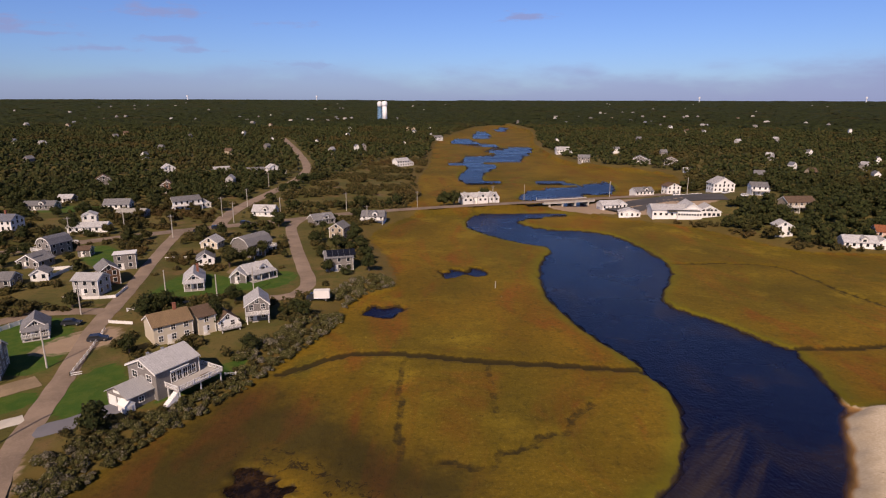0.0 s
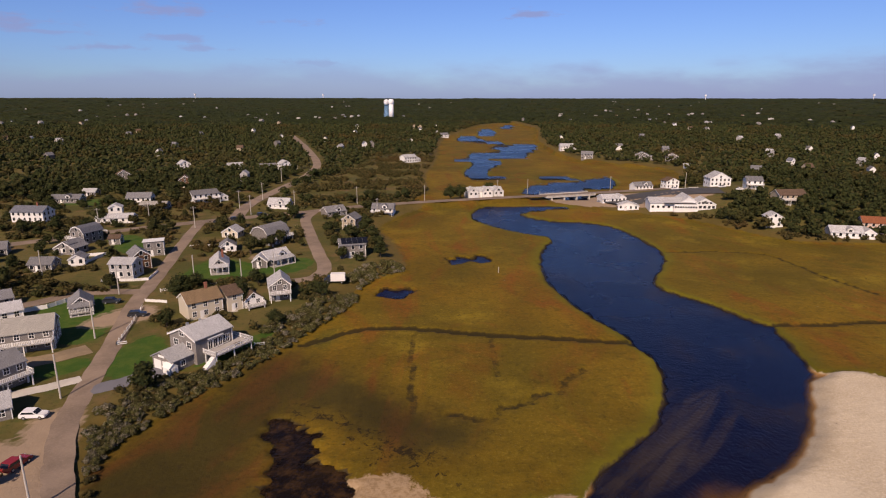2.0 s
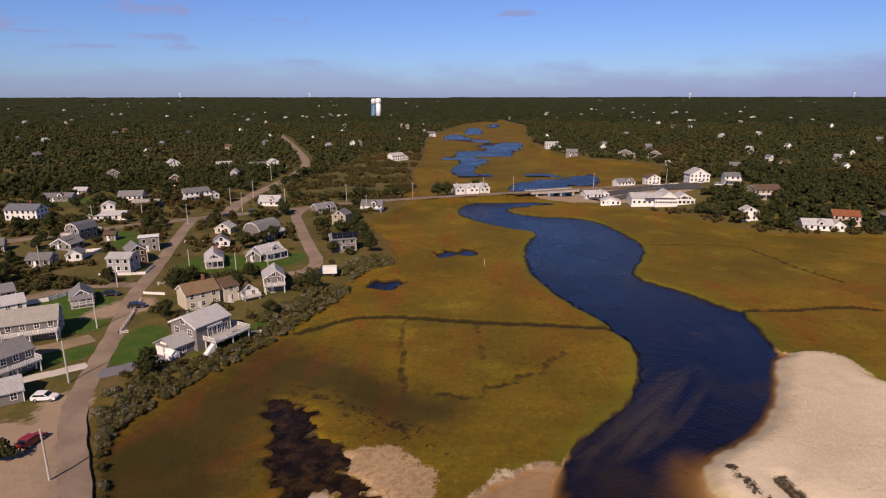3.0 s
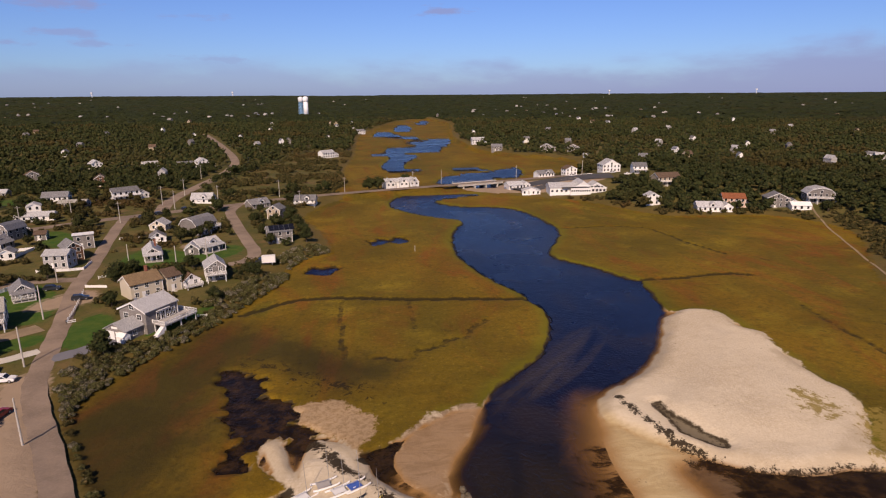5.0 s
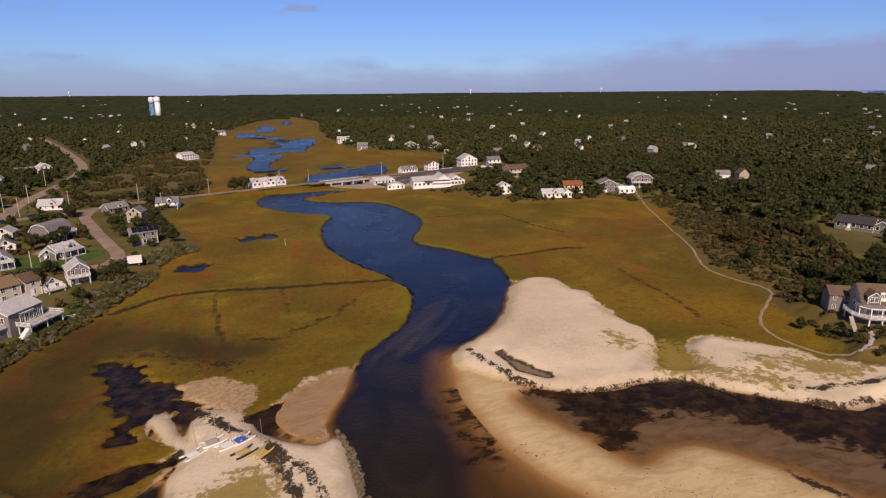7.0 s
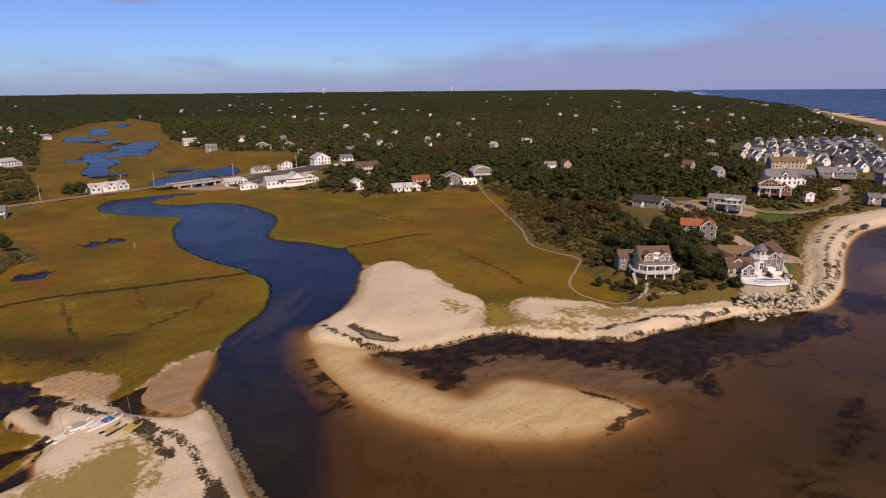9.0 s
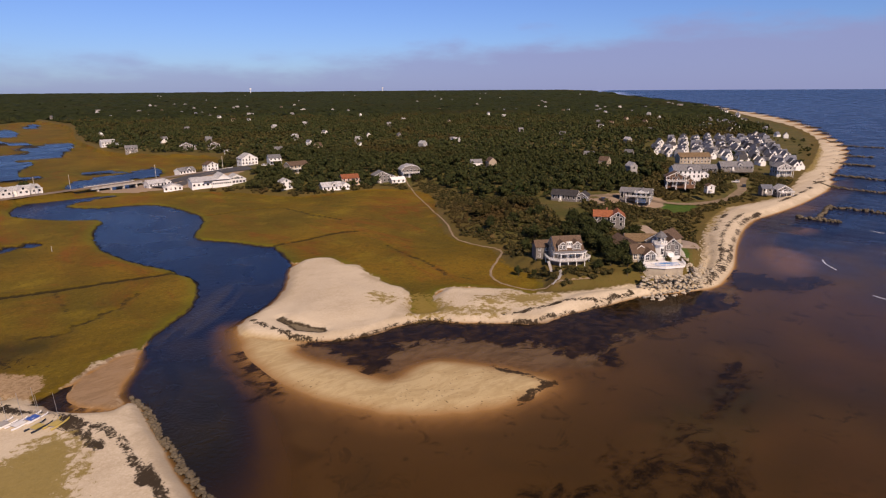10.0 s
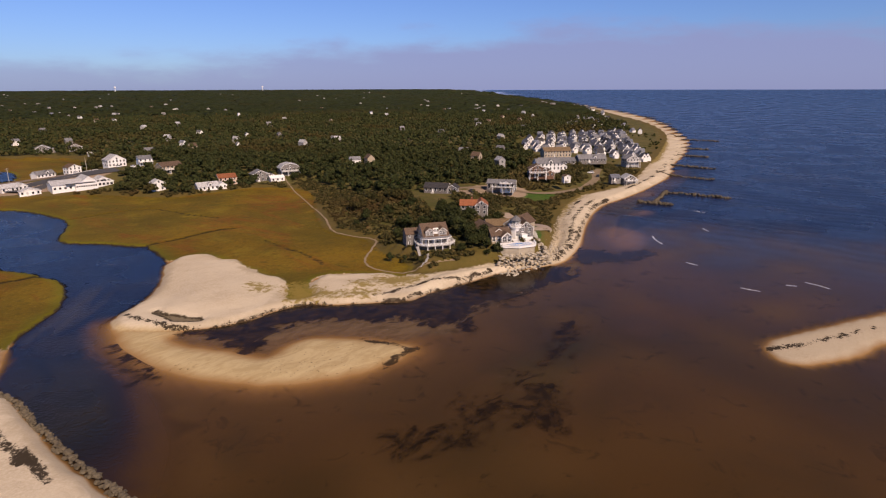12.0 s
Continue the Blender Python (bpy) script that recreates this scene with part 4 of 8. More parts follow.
def sheet(xs, ys, fun):
    X, Y = np.meshgrid(xs, ys)
    H = fun(X.ravel(), Y.ravel())
    n, k = len(xs), len(ys)
    v = np.stack([X.ravel(), Y.ravel(), H], 1)
    i = (np.arange(k - 1)[:, None] * n + np.arange(n - 1)[None]).ravel()
    f = np.stack([i, i + 1, i + 1 + n, i + n], 1)
    me = bpy.data.meshes.new("sheet")
    me.vertices.add(len(v)); me.vertices.foreach_set("co", v.ravel())
    me.loops.add(f.size); me.loops.foreach_set("vertex_index", f.ravel().astype(np.int32))
    me.polygons.add(len(f)); me.polygons.foreach_set("loop_start", np.arange(0, f.size, 4, dtype=np.int32))
    me.update()
    me.polygons.foreach_set("use_smooth", np.ones(len(f), bool))
    return me


def give(me, name, values):
    me.attributes.new(name, "FLOAT", "POINT").data.foreach_set("value", np.asarray(values, np.float32))


def build_ground():
    kept = {}

    def fun(X, Y):
        h, s, marsh, up, ditch, ponds, pools = land(X, Y)
        zone = lambda lst, r=20: np.maximum.reduce([Zone(p, reach=r, step=3)(X, Y) for p in lst])
        kept.update(marsh=marsh, up=up, ditch=np.maximum(ditch, ponds), sand=np.maximum.reduce([s["dry"] - 0.5, s["beach"], s["sand_sw"], s["flat"]]),
                    flat=s["flat"], spitpool=s["spitpool"], bank=np.where(s["pool"] > -8, 30, np.clip(np.abs(marsh), 0, 30)), bare=zone(BARE), dune=zone(DUNE), lawn=zone(LAWNS), bareland=zone(DIRT), mud=s["pool"], shore=np.maximum.reduce([s["dry"] + 3, s["hook"] + 13, s["beach"] + 12, s["sand_sw"] + 1.5, s["flat"] + 3, s["lagoon"] + 6, s["bar"] + 20, np.clip(8 - Y, -20, 20)]), low=zone(LOW, 40), tan=s["tan"], lagoon=s["lagoon"], hook=s["hook"], dry=s["dry"], wrack=np.maximum.reduce([Zone(p, closed=False, reach=20, step=5)(X, Y) for p in WRACK]))
        return h
    xs, ys = lines(-110, 190, 0.95, 4880), lines(-60, 260, 1.0, 4880)
    me = sheet(xs, ys, lambda X, Y: kept.setdefault("h", fun(X, Y)))
    GRID.update(xs=xs, ys=ys, H=kept.pop("h").reshape(len(ys), len(xs)))
    for k, v in kept.items():
        give(me, k, v)
    me.materials.append(M["ground"])
    tagged(new("ground", me), "salt marsh, pale sand and rough grass on low coastal land", "ground", kind="structure")


WEEDS = [[(104, 21), (120, 17), (140, 13), (162, 8), (168, 4), (156, -2), (143, 0.3), (128.7, 2.4), (117, 5.3), (108.6, 3), (102.7, -3), (101.7, 4.8), (98.3, 12.9)],
         [(134.3, -16.7), (132.8, -20.3), (121.5, -27.5), (115, -29), (109.6, -27.8), (108.6, -23), (113, -19.3), (121.8, -19)],
         [(107.7, -22), (114, -29), (102.4, -31.2), (93.8, -30.8), (88.8, -27.5), (90.9, -25), (97.4, -26.4)], [(84.5, -27.5), (88.3, -31.3), (86.8, -36.6), (83.7, -39.7), (82, -36.9), (83, -31)],
         [(70, -25.5), (74.8, -26.4), (76.2, -30.2), (77.5, -35), (81, -39.5), (77.9, -42), (76.4, -43.7), (73.1, -39.6), (73.2, -34.3), (68.9, -26.8)],
         [(53.2, -22.6), (59, -26.6), (65, -31.4), (63.1, -32.4), (57.4, -29.8), (51.4, -25.6)], [(191.3, 13.6), (197.1, 8), (197.3, -1.8), (207.8, -7.3), (207.7, -12), (197.6, -12.8), (185.9, -6.5), (178.4, 3.3)],
         [(37.6, 60), (35.4, 50), (35.6, 42), (33.6, 36), (36, 35), (38, 44), (38.6, 54)], [(262, 34), (290, 40), (306, 36), (300, 28), (268, 26)]]
SHOALS = [[(231.2, 19.9), (241.7, 16.2), (234.2, 4.4), (223.7, -2.5), (209.9, -4.6), (205.7, -0.4), (215.7, 10.9)], [(276.3, 27.7), (286.3, 21.3), (279.3, 16.3), (267.4, 21.7)], [(318, 45), (338, 45), (344, 38), (322, 37)]]
CREEK_SHOAL = [(22.4, 81), (32, 91.6), (43.3, 104), (54.6, 112.3), (55.3, 106.8), (43.8, 91), (34, 83.4), (24.2, 77.3)]
EEL_GRASS = [(104, -24), (116, -28), (106, -34), (94, -36), (84, -34), (80, -26), (90, -22)]


def build_water():
    kept = {}

    def fun(X, Y):
        h, s, marsh, up, ditch, ponds, pools = land(X, Y)
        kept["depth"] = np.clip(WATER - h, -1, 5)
        deep = np.maximum(channel(X, Y, s), step01(185, 300, X + 0.3 * np.minimum(Y, 60)))
        zone = lambda lst: np.maximum.reduce([Zone(p, reach=20, step=3)(X, Y) for p in lst])
        kept["weed"] = np.maximum.reduce([zone(WEEDS[4:6]) + 0.5, zone(WEEDS) - 2.5 * step01(84, 96, X) * step01(-12, -18, Y), s["core"] + 2.0, s["pool"] + 2])
        kept["shoal"] = np.maximum(zone(SHOALS), s["hook"] + 4.5)
        kept["creek"], kept["eel"] = zone([CREEK_SHOAL]), zone([EEL_GRASS])
        kept["deep"] = np.clip(np.where(marsh > -6, 1.0, deep), 0, 1)
        return WATER + 0 * X + rim(X, Y)
    me = sheet(lines(-80, 190, 2.0, 4890), lines(-110, 260, 2.0, 4890), fun)
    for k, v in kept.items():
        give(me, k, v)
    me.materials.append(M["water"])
    tagged(new("water", me), "deep blue tidal creek and shallow brown bay", "water", kind="structure")


build_ground()
build_water()


def ribbon(name, points, width, mat, lift=0.07, label="", cat="road", step=6, floor=-9.0):
    p = smooth(points, False, step)
    d = np.gradient(p, axis=0)
    d /= np.linalg.norm(d, axis=1)[:, None]
    side = np.stack([-d[:, 1], d[:, 0]], 1)
    offs = np.linspace(-width / 2, width / 2, 5)
    wob = 0.12 * np.sin(np.arange(len(p)) * 1.7)
    rows = [p + side * (o + (wob[:, None] if abs(o) > width * 0.4 else 0)) for o in offs]
    XY = np.stack(rows, 1).reshape(-1, 2)
    h = height(XY[:, 0], XY[:, 1]).reshape(len(p), 5)
    h = np.maximum(np.maximum(h, h.mean(1, keepdims=True)), floor) + lift
    h[:, 0] -= lift * 0.9; h[:, 4] -= lift * 0.9
    v = np.column_stack([XY, h.ravel()])
    f = [(i * 5 + j, i * 5 + j + 1, i * 5 + j + 6, i * 5 + j + 5) for i in range(len(p) - 1) for j in range(4)]
    ob = new(name, mesh_from(name, v, [q[::-1] for q in f], mat, smooth_shade=True))
    return tagged(ob, label, cat, kind="structure")

# ---- roads and paths ----
ribbon("road", [(150, 386), (108, 372), (84, 364), (60, 356), (30, 347), (-12, 333), (-52, 316), (-72, 301), (-99, 282), (-115, 270), (-136, 253), (-165, 228), (-230, 180), (-330, 120)], 7.5, M["road"], 0.16, "worn grey two-lane asphalt road across the marsh", "road", floor=2.35)
ribbon("road", [(-103, 284), (-107, 310), (-107, 345), (-104, 400), (-104, 444), (-112, 515), (-159, 679), (-230, 900)], 7.0, M["road"], 0.09, "pale asphalt street leading into the woods", "road")
ribbon("road", [(-115, 271), (-110, 247), (-98.7, 200), (-93, 175), (-89.5, 158), (-81, 131), (-77, 117), (-72.6, 102), (-70, 94.5), (-64, 83), (-56.6, 71), (-47, 54), (-40, 42)], 4.6, M["road"], 0.16, "narrow sandy asphalt lane between the houses", "road")
ribbon("road", [(-91, 169), (-109, 166), (-119, 155), (-150, 140)], 5.0, M["road"], 0.14, "sandy side lane", "road")
ribbon("road", [(-69, 300), (-69, 282), (-50, 220), (-43, 198), (-45, 186), (-54, 182)], 5.0, M["road"], 0.14, "short dead-end asphalt lane", "road")
ribbon("driveway", [(-74, 108), (-69, 111), (-64, 116), (-62, 119)], 5.0, M["drive"], 0.13, "dark blue-grey asphalt driveway", "driveway")
ribbon("driveway", [(-78, 113), (-84, 108), (-92, 103)], 3.6, M["concrete"], 0.12, "pale concrete driveway", "driveway")
ribbon("driveway", [(-85, 128), (-91, 122), (-97, 119)], 6.0, M["sandtrack"], 0.11, "sandy gravel driveway", "driveway")
ribbon("footpath", [(226, 247), (205, 207), (188, 174), (166, 133), (153, 113), (149.8, 104), (150.4, 92), (151.4, 86), (149.4, 80.4), (143, 75.6), (133.5, 69.3), (127, 63), (124, 56), (124.4, 49), (126.5, 43.4), (131, 39.4), (142, 33.6)], 0.9, M["sandtrack"], 0.11, "trodden sandy footpath through the marsh edge", "path")


# ---- houses ----
WINDOWS = {}


def window_mesh(w, h):
    key = (round(w, 2), round(h, 2))
    if key not in WINDOWS:
        t = 0.11
        fr = boxes((-w / 2 - t, w / 2 + t, -0.07, 0.03, h, h + t), (-w / 2 - t, w / 2 + t, -0.09, 0.03, -t, 0), (-w / 2 - t, -w / 2, -0.07, 0.03, 0, h),
                   (w / 2, w / 2 + t, -0.07, 0.03, 0, h), (-0.03, 0.03, -0.05, 0.03, 0, h), (-w / 2, w / 2, -0.05, 0.03, h * 0.5 - 0.03, h * 0.5 + 0.03))
        a = bpy.data.meshes.new("window_frame"); fr.to_mesh(a); fr.free(); a.materials.append(M["trim"])
        gl = boxes((-w / 2, w / 2, -0.02, 0.02, 0, h))
        b = bpy.data.meshes.new("pane"); gl.to_mesh(b); gl.free(); b.materials.append(M["glass"])
        WINDOWS[key] = (a, b)
    return WINDOWS[key]


def far_window_mesh(w, h):
    """The same window in one mesh, for houses far off."""
    key = ("far", round(w, 2), round(h, 2))
    if key not in WINDOWS:
        bm = boxes((-w / 2 - 0.1, w / 2 + 0.1, -0.05, 0.03, -0.1, h + 0.1), (-w / 2, w / 2, -0.07, 0.0, 0, h))
        me = bpy.data.meshes.new("window"); bm.to_mesh(me); bm.free()
        me.materials.append(M["trim"]); me.materials.append(M["glass"])
        me.polygons.foreach_set("material_index", [0] * 6 + [1] * 6)
        WINDOWS[key] = me
    return WINDOWS[key]


def add_window(house, x, y, z, turn, w=1.0, h=1.35):
    """A window whose outer face looks along -y, turned about z."""
    a, b = window_mesh(w, h)
    far = house.matrix_basis.translation.length > 195
    win = new("window", far_window_mesh(w, h) if far else a)
    win.parent = house
    win.matrix_basis = pose(x, y, z, 0, 0, turn)
    if far:
        return win
    pane = new("pane", b)
    pane.parent = win
    return win


def gable(w, h, rise, hips=0.0, style="gable", base=-1.5):
    if style == "gambrel":
        return [(-w / 2, base), (w / 2, base), (w / 2, h), (w * 0.33, h + rise * 0.68), (0, h + rise), (-w * 0.33, h + rise * 0.68), (-w / 2, h)]
    if style == "saltbox":
        return [(-w / 2, base), (w / 2, base), (w / 2, h), (w * 0.12, h + rise), (-w / 2, h - rise * 0.1)]
    if style == "flat":
        return [(-w / 2, base), (w / 2, base), (w / 2, h), (-w / 2, h + rise)]
    return [(-w / 2, base), (w / 2, base), (w / 2, h), (0, h + rise), (-w / 2, h)]


def roof_outline(w, h, rise, style, over=0.4, t=0.2):
    top = [p for p in gable(w, h, rise, style=style)[2:]]
    if style == "flat":
        top = [(w / 2, h), (-w / 2, h + rise)]
    (x0, z0), (x1, z1) = top[0], top[-1]
    s0 = (top[1][1] - z0) / max(0.1, abs(top[1][0] - x0)); s1 = (top[-2][1] - z1) / max(0.1, abs(top[-2][0] - x1))
    lower = [(x0 + over, z0 - over * s0)] + top[1:-1] + [(x1 - over, z1 - over * s1)]
    upper = [(x, z + t) for x, z in lower]
    return lower + upper[::-1]


def wing(house, w, length, h, rise, wall, roof, m=None, style="gable", storeys=1, sides="flr", win=(1.0, 1.35), gap=2.4, z0=0.0, trim=True):
    """One roofed block of a house: ridge along local y, gable ends at front (-y) and back."""
    m = m or Matrix()
    at = lambda o: setattr(o, "matrix_basis", m)
    at(part("wall", prism(gable(w, h, rise, style=style), -length / 2, length / 2), wall, house))
    at(part("roof", prism(roof_outline(w, h, rise, style), -length / 2 - 0.35, length / 2 + 0.35), roof, house))
    if trim:
        c = 0.16
        for sx in (-1, 1):
            for sy in (-1,):
                at(part("corner_trim", boxes((sx * w / 2 - c / 2 + sx * 0.03, sx * w / 2 + c / 2 + sx * 0.03, sy * length / 2 - c / 2 + sy * 0.03, sy * length / 2 + c / 2 + sy * 0.03, -1.4, h - 0.1)), M["trim"], house))
        for sy in (-1,) if length < 9 else (-1, 1):
            if style == "flat":
                continue
            out = roof_outline(w, h, rise, style)
            n = len(out) // 2
            lower = out[:n]
            board = lower + [(x, z - 0.28) for x, z in lower[::-1]]
            at(part("rake_board", prism(board, sy * (length / 2 + 0.33), sy * (length / 2 + 0.38)), M["trim"], house))
    spots = []
    ww, wh = win
    for s in range(storeys):
        z = z0 + 0.85 + s * 2.7
        if z + wh > h - 0.1 and storeys > 1:
            z = h - wh - 0.25
        if z + wh > h + 0.05:
            wh = h - z - 0.15
        if "f" in sides or "b" in sides:
            n = max(1, int(w / gap))
            for i in range(n):
                x = (i + 0.5) * w / n - w / 2
                if "f" in sides: spots.append((x, -length / 2, z, 0))
                if "b" in sides: spots.append((x, length / 2, z, 180))
        n = max(1, int(length / gap))
        for i in range(n):
            y = (i + 0.5) * length / n - length / 2
            if "l" in sides: spots.append((-w / 2, y, z, -90))
            if "r" in sides: spots.append((w / 2, y, z, 90))
    if style != "flat" and rise > 1.8:
        if "f" in sides: spots.append((0, -length / 2, h + 0.15, 0))
        if "b" in sides: spots.append((0, length / 2, h + 0.15, 180))
    for x, y, z, a in spots:
        o = add_window(house, x, y, z, a, ww, max(0.5, min(wh, win[1])))
        o.matrix_basis = m @ o.matrix_basis


def deck_on(house, x0, x1, y0, y1, z, rails="fblr", m=None, mat="white", posts=True, steps=None):
    m = m or Matrix()
    def at(o): o.matrix_basis = m; return o
    at(part("deck_floor", boxes((x0, x1, y0, y1, z - 0.22, z)), M["deck"], house))
    def rail(ax, ay, bx, by):
        n = max(2, int(math.hypot(bx - ax, by - ay) / 3.0) + 1)
        bm = bmesh.new()
        d = Vector((bx - ax, by - ay, 0)); ln = d.length; a = math.degrees(math.atan2(d.y, d.x))
        mm = pose(ax, ay, z, 0, 0, a)
        box(bm, 0, ln, -0.05, 0.05, 0.92, 1.02, mm); box(bm, 0, ln, -0.035, 0.035, 0.12, 0.2, mm)
        k = int(ln / 0.32)
        for i in range(k):
            box(bm, i * ln / k + 0.1, i * ln / k + 0.22, -0.03, 0.03, 0.2, 0.92, mm)
        at(part("railing", bm, M[mat], house))
        for i in range(n):
            p = boxes((-0.07, 0.07, -0.07, 0.07, 0, 1.12))
            part("rail_post", p, M[mat], house, m=m @ mm @ pose(i * ln / (n - 1), 0, 0))
    if "f" in rails: rail(x0, y0, x1, y0)
    if "b" in rails: rail(x0, y1, x1, y1)
    if "l" in rails: rail(x0, y0, x0, y1)
    if "r" in rails: rail(x1, y0, x1, y1)
    if posts and z > 0.8:
        for px in np.linspace(x0 + 0.3, x1 - 0.3, max(2, int((x1 - x0) / 4) + 1)):
            for py in (y0 + 0.3, y1 - 0.3):
                part("deck_post", boxes((-0.11, 0.11, -0.11, 0.11, -2.0, z - 0.22)), M[mat], house, m=m @ pose(px, py, 0))


def chimney(house, x, y, z, h=1.6, m=None, mat="brick"):
    o = part("chimney", boxes((-0.35, 0.35, -0.35, 0.35, -1.5, h), (-0.42, 0.42, -0.42, 0.42, h, h + 0.15)), M[mat], house)
    o.matrix_basis = (m or Matrix()) @ pose(x, y, z)


def door(house, x, y, z, turn=0, w=1.0, h=2.1, mat="white", name="door", m=None):
    d = part(name, boxes((-w / 2, w / 2, -0.06, 0.03, 0, h), (-w / 2 + 0.12, w / 2 - 0.12, -0.08, 0, h * 0.55, h - 0.15), (-w / 2 + 0.12, w / 2 - 0.12, -0.08, 0, 0.15, h * 0.45)), M[mat], house)
    d.matrix_basis = (m or Matrix()) @ pose(x, y, z, 0, 0, turn)
    part("handle", boxes((w * 0.34, w * 0.40, -0.14, -0.06, h * 0.45, h * 0.52)), M["metal"], d)


def site(name, left, right, z=None, label="", cat="house", group=""):
    """An Empty midway along the front of a building, its x axis along the front, y to the back."""
    (ax, ay), (bx, by) = left, right
    x, y = (ax + bx) / 2, (ay + by) / 2
    a = math.degrees(math.atan2(by - ay, bx - ax))
    e = new(name)
    e.empty_display_size = 0.5
    gz = ground_z(x, y) if z is None else z
    e.matrix_basis = pose(x, y, gz, 0, 0, a)
    tagged(e, label, cat, group)
    return e, math.hypot(bx - ax, by - ay)


def cottage(left, right, depth, storeys, wall, roof, label, ridge="x", rise=None, style="gable", extras="", z=None, group=""):
    """A house from the line of its front; ridge x runs along the front, y runs back."""
    e, w = site("house", left, right, z, label, "house", group)
    w, depth = w * 0.87, depth * 0.87
    rise = rise * 0.87 if rise else rise
    h = 2.35 * storeys + 0.15
    if ridge == "x":
        rise = rise if rise else depth * 0.33
        m = pose(0, depth / 2, 0, 0, 0, 90)
        wing(e, depth, w, h, rise, M[wall], M[roof], m, style, storeys)
    else:
        rise = rise if rise else w * 0.36
        m = pose(0, depth / 2, 0)
        wing(e, w, depth, h, rise, M[wall], M[roof], m, style, storeys)
    door(e, -w * 0.12, 0, 0.15)
    part("door_step", boxes((-w * 0.12 - 0.8, -w * 0.12 + 0.8, -1.0, -0.03, -0.6, 0.12)), M["concrete"], e)
    if "c" in extras: chimney(e, w * 0.2, depth * 0.5, h + rise)
    if "d" in extras: deck_on(e, -w / 2, w / 2, -2.6, -0.05, 0.9 if storeys < 2 else 2.6, "flr")
    if "p" in extras:   # porch under a lean-to roof
        part("porch_roof", prism([(-2.6, 2.35), (0, 3.0), (0, 3.15), (-2.6, 2.5)], -w / 2, w / 2, pose(0, 0, 0, 0, 0, 90) @ pose(0, 0, 0)), M[roof], e)
        for i in range(4):
            part("porch_post", boxes((-0.08, 0.08, -0.08, 0.08, -0.6, 2.35)), M["white"], e, m=pose(-w / 2 + 0.2 + i * (w - 0.4) / 3, -2.4, 0))
        part("porch_floor", boxes((-w / 2, w / 2, -2.6, -0.04, -0.6, 0.15)), M["deck"], e)
    if "g" in extras:   # a lower wing beside
        wing(e, 5.0, 6.0, 2.6, 1.7, M[wall], M[roof], pose(w / 2 + 2.45, depth * 0.5, 0), "gable", 1, "fr")
    if "s" in extras:   # solar panels on the front slope
        ang = math.degrees(math.atan2(rise, depth / 2))
        for i in range(5):
            for j in range(2):
                part("solar_panel", boxes((-0.95, 0.95, -0.85, 0.85, 0.16, 0.22)), M["solar"], e,
                     m=pose(-w * 0.36 + i * 2.0 + 0.3, 0, h) @ pose(0, 0, 0, ang) @ pose(0, 1.2 + j * 1.8, 0.1))
    if "o" in extras:   # dormer
        wing(e, 2.4, depth * 0.5, h + 1.5, 0.9, M["white"], M[roof], pose(w * 0.1, depth * 0.28, 0), "gable", 1, "", trim=False)
        add_window(e, w * 0.1, depth * 0.03 - 0.03, h + 0.3, 0, 1.3, 1.0)
    return e


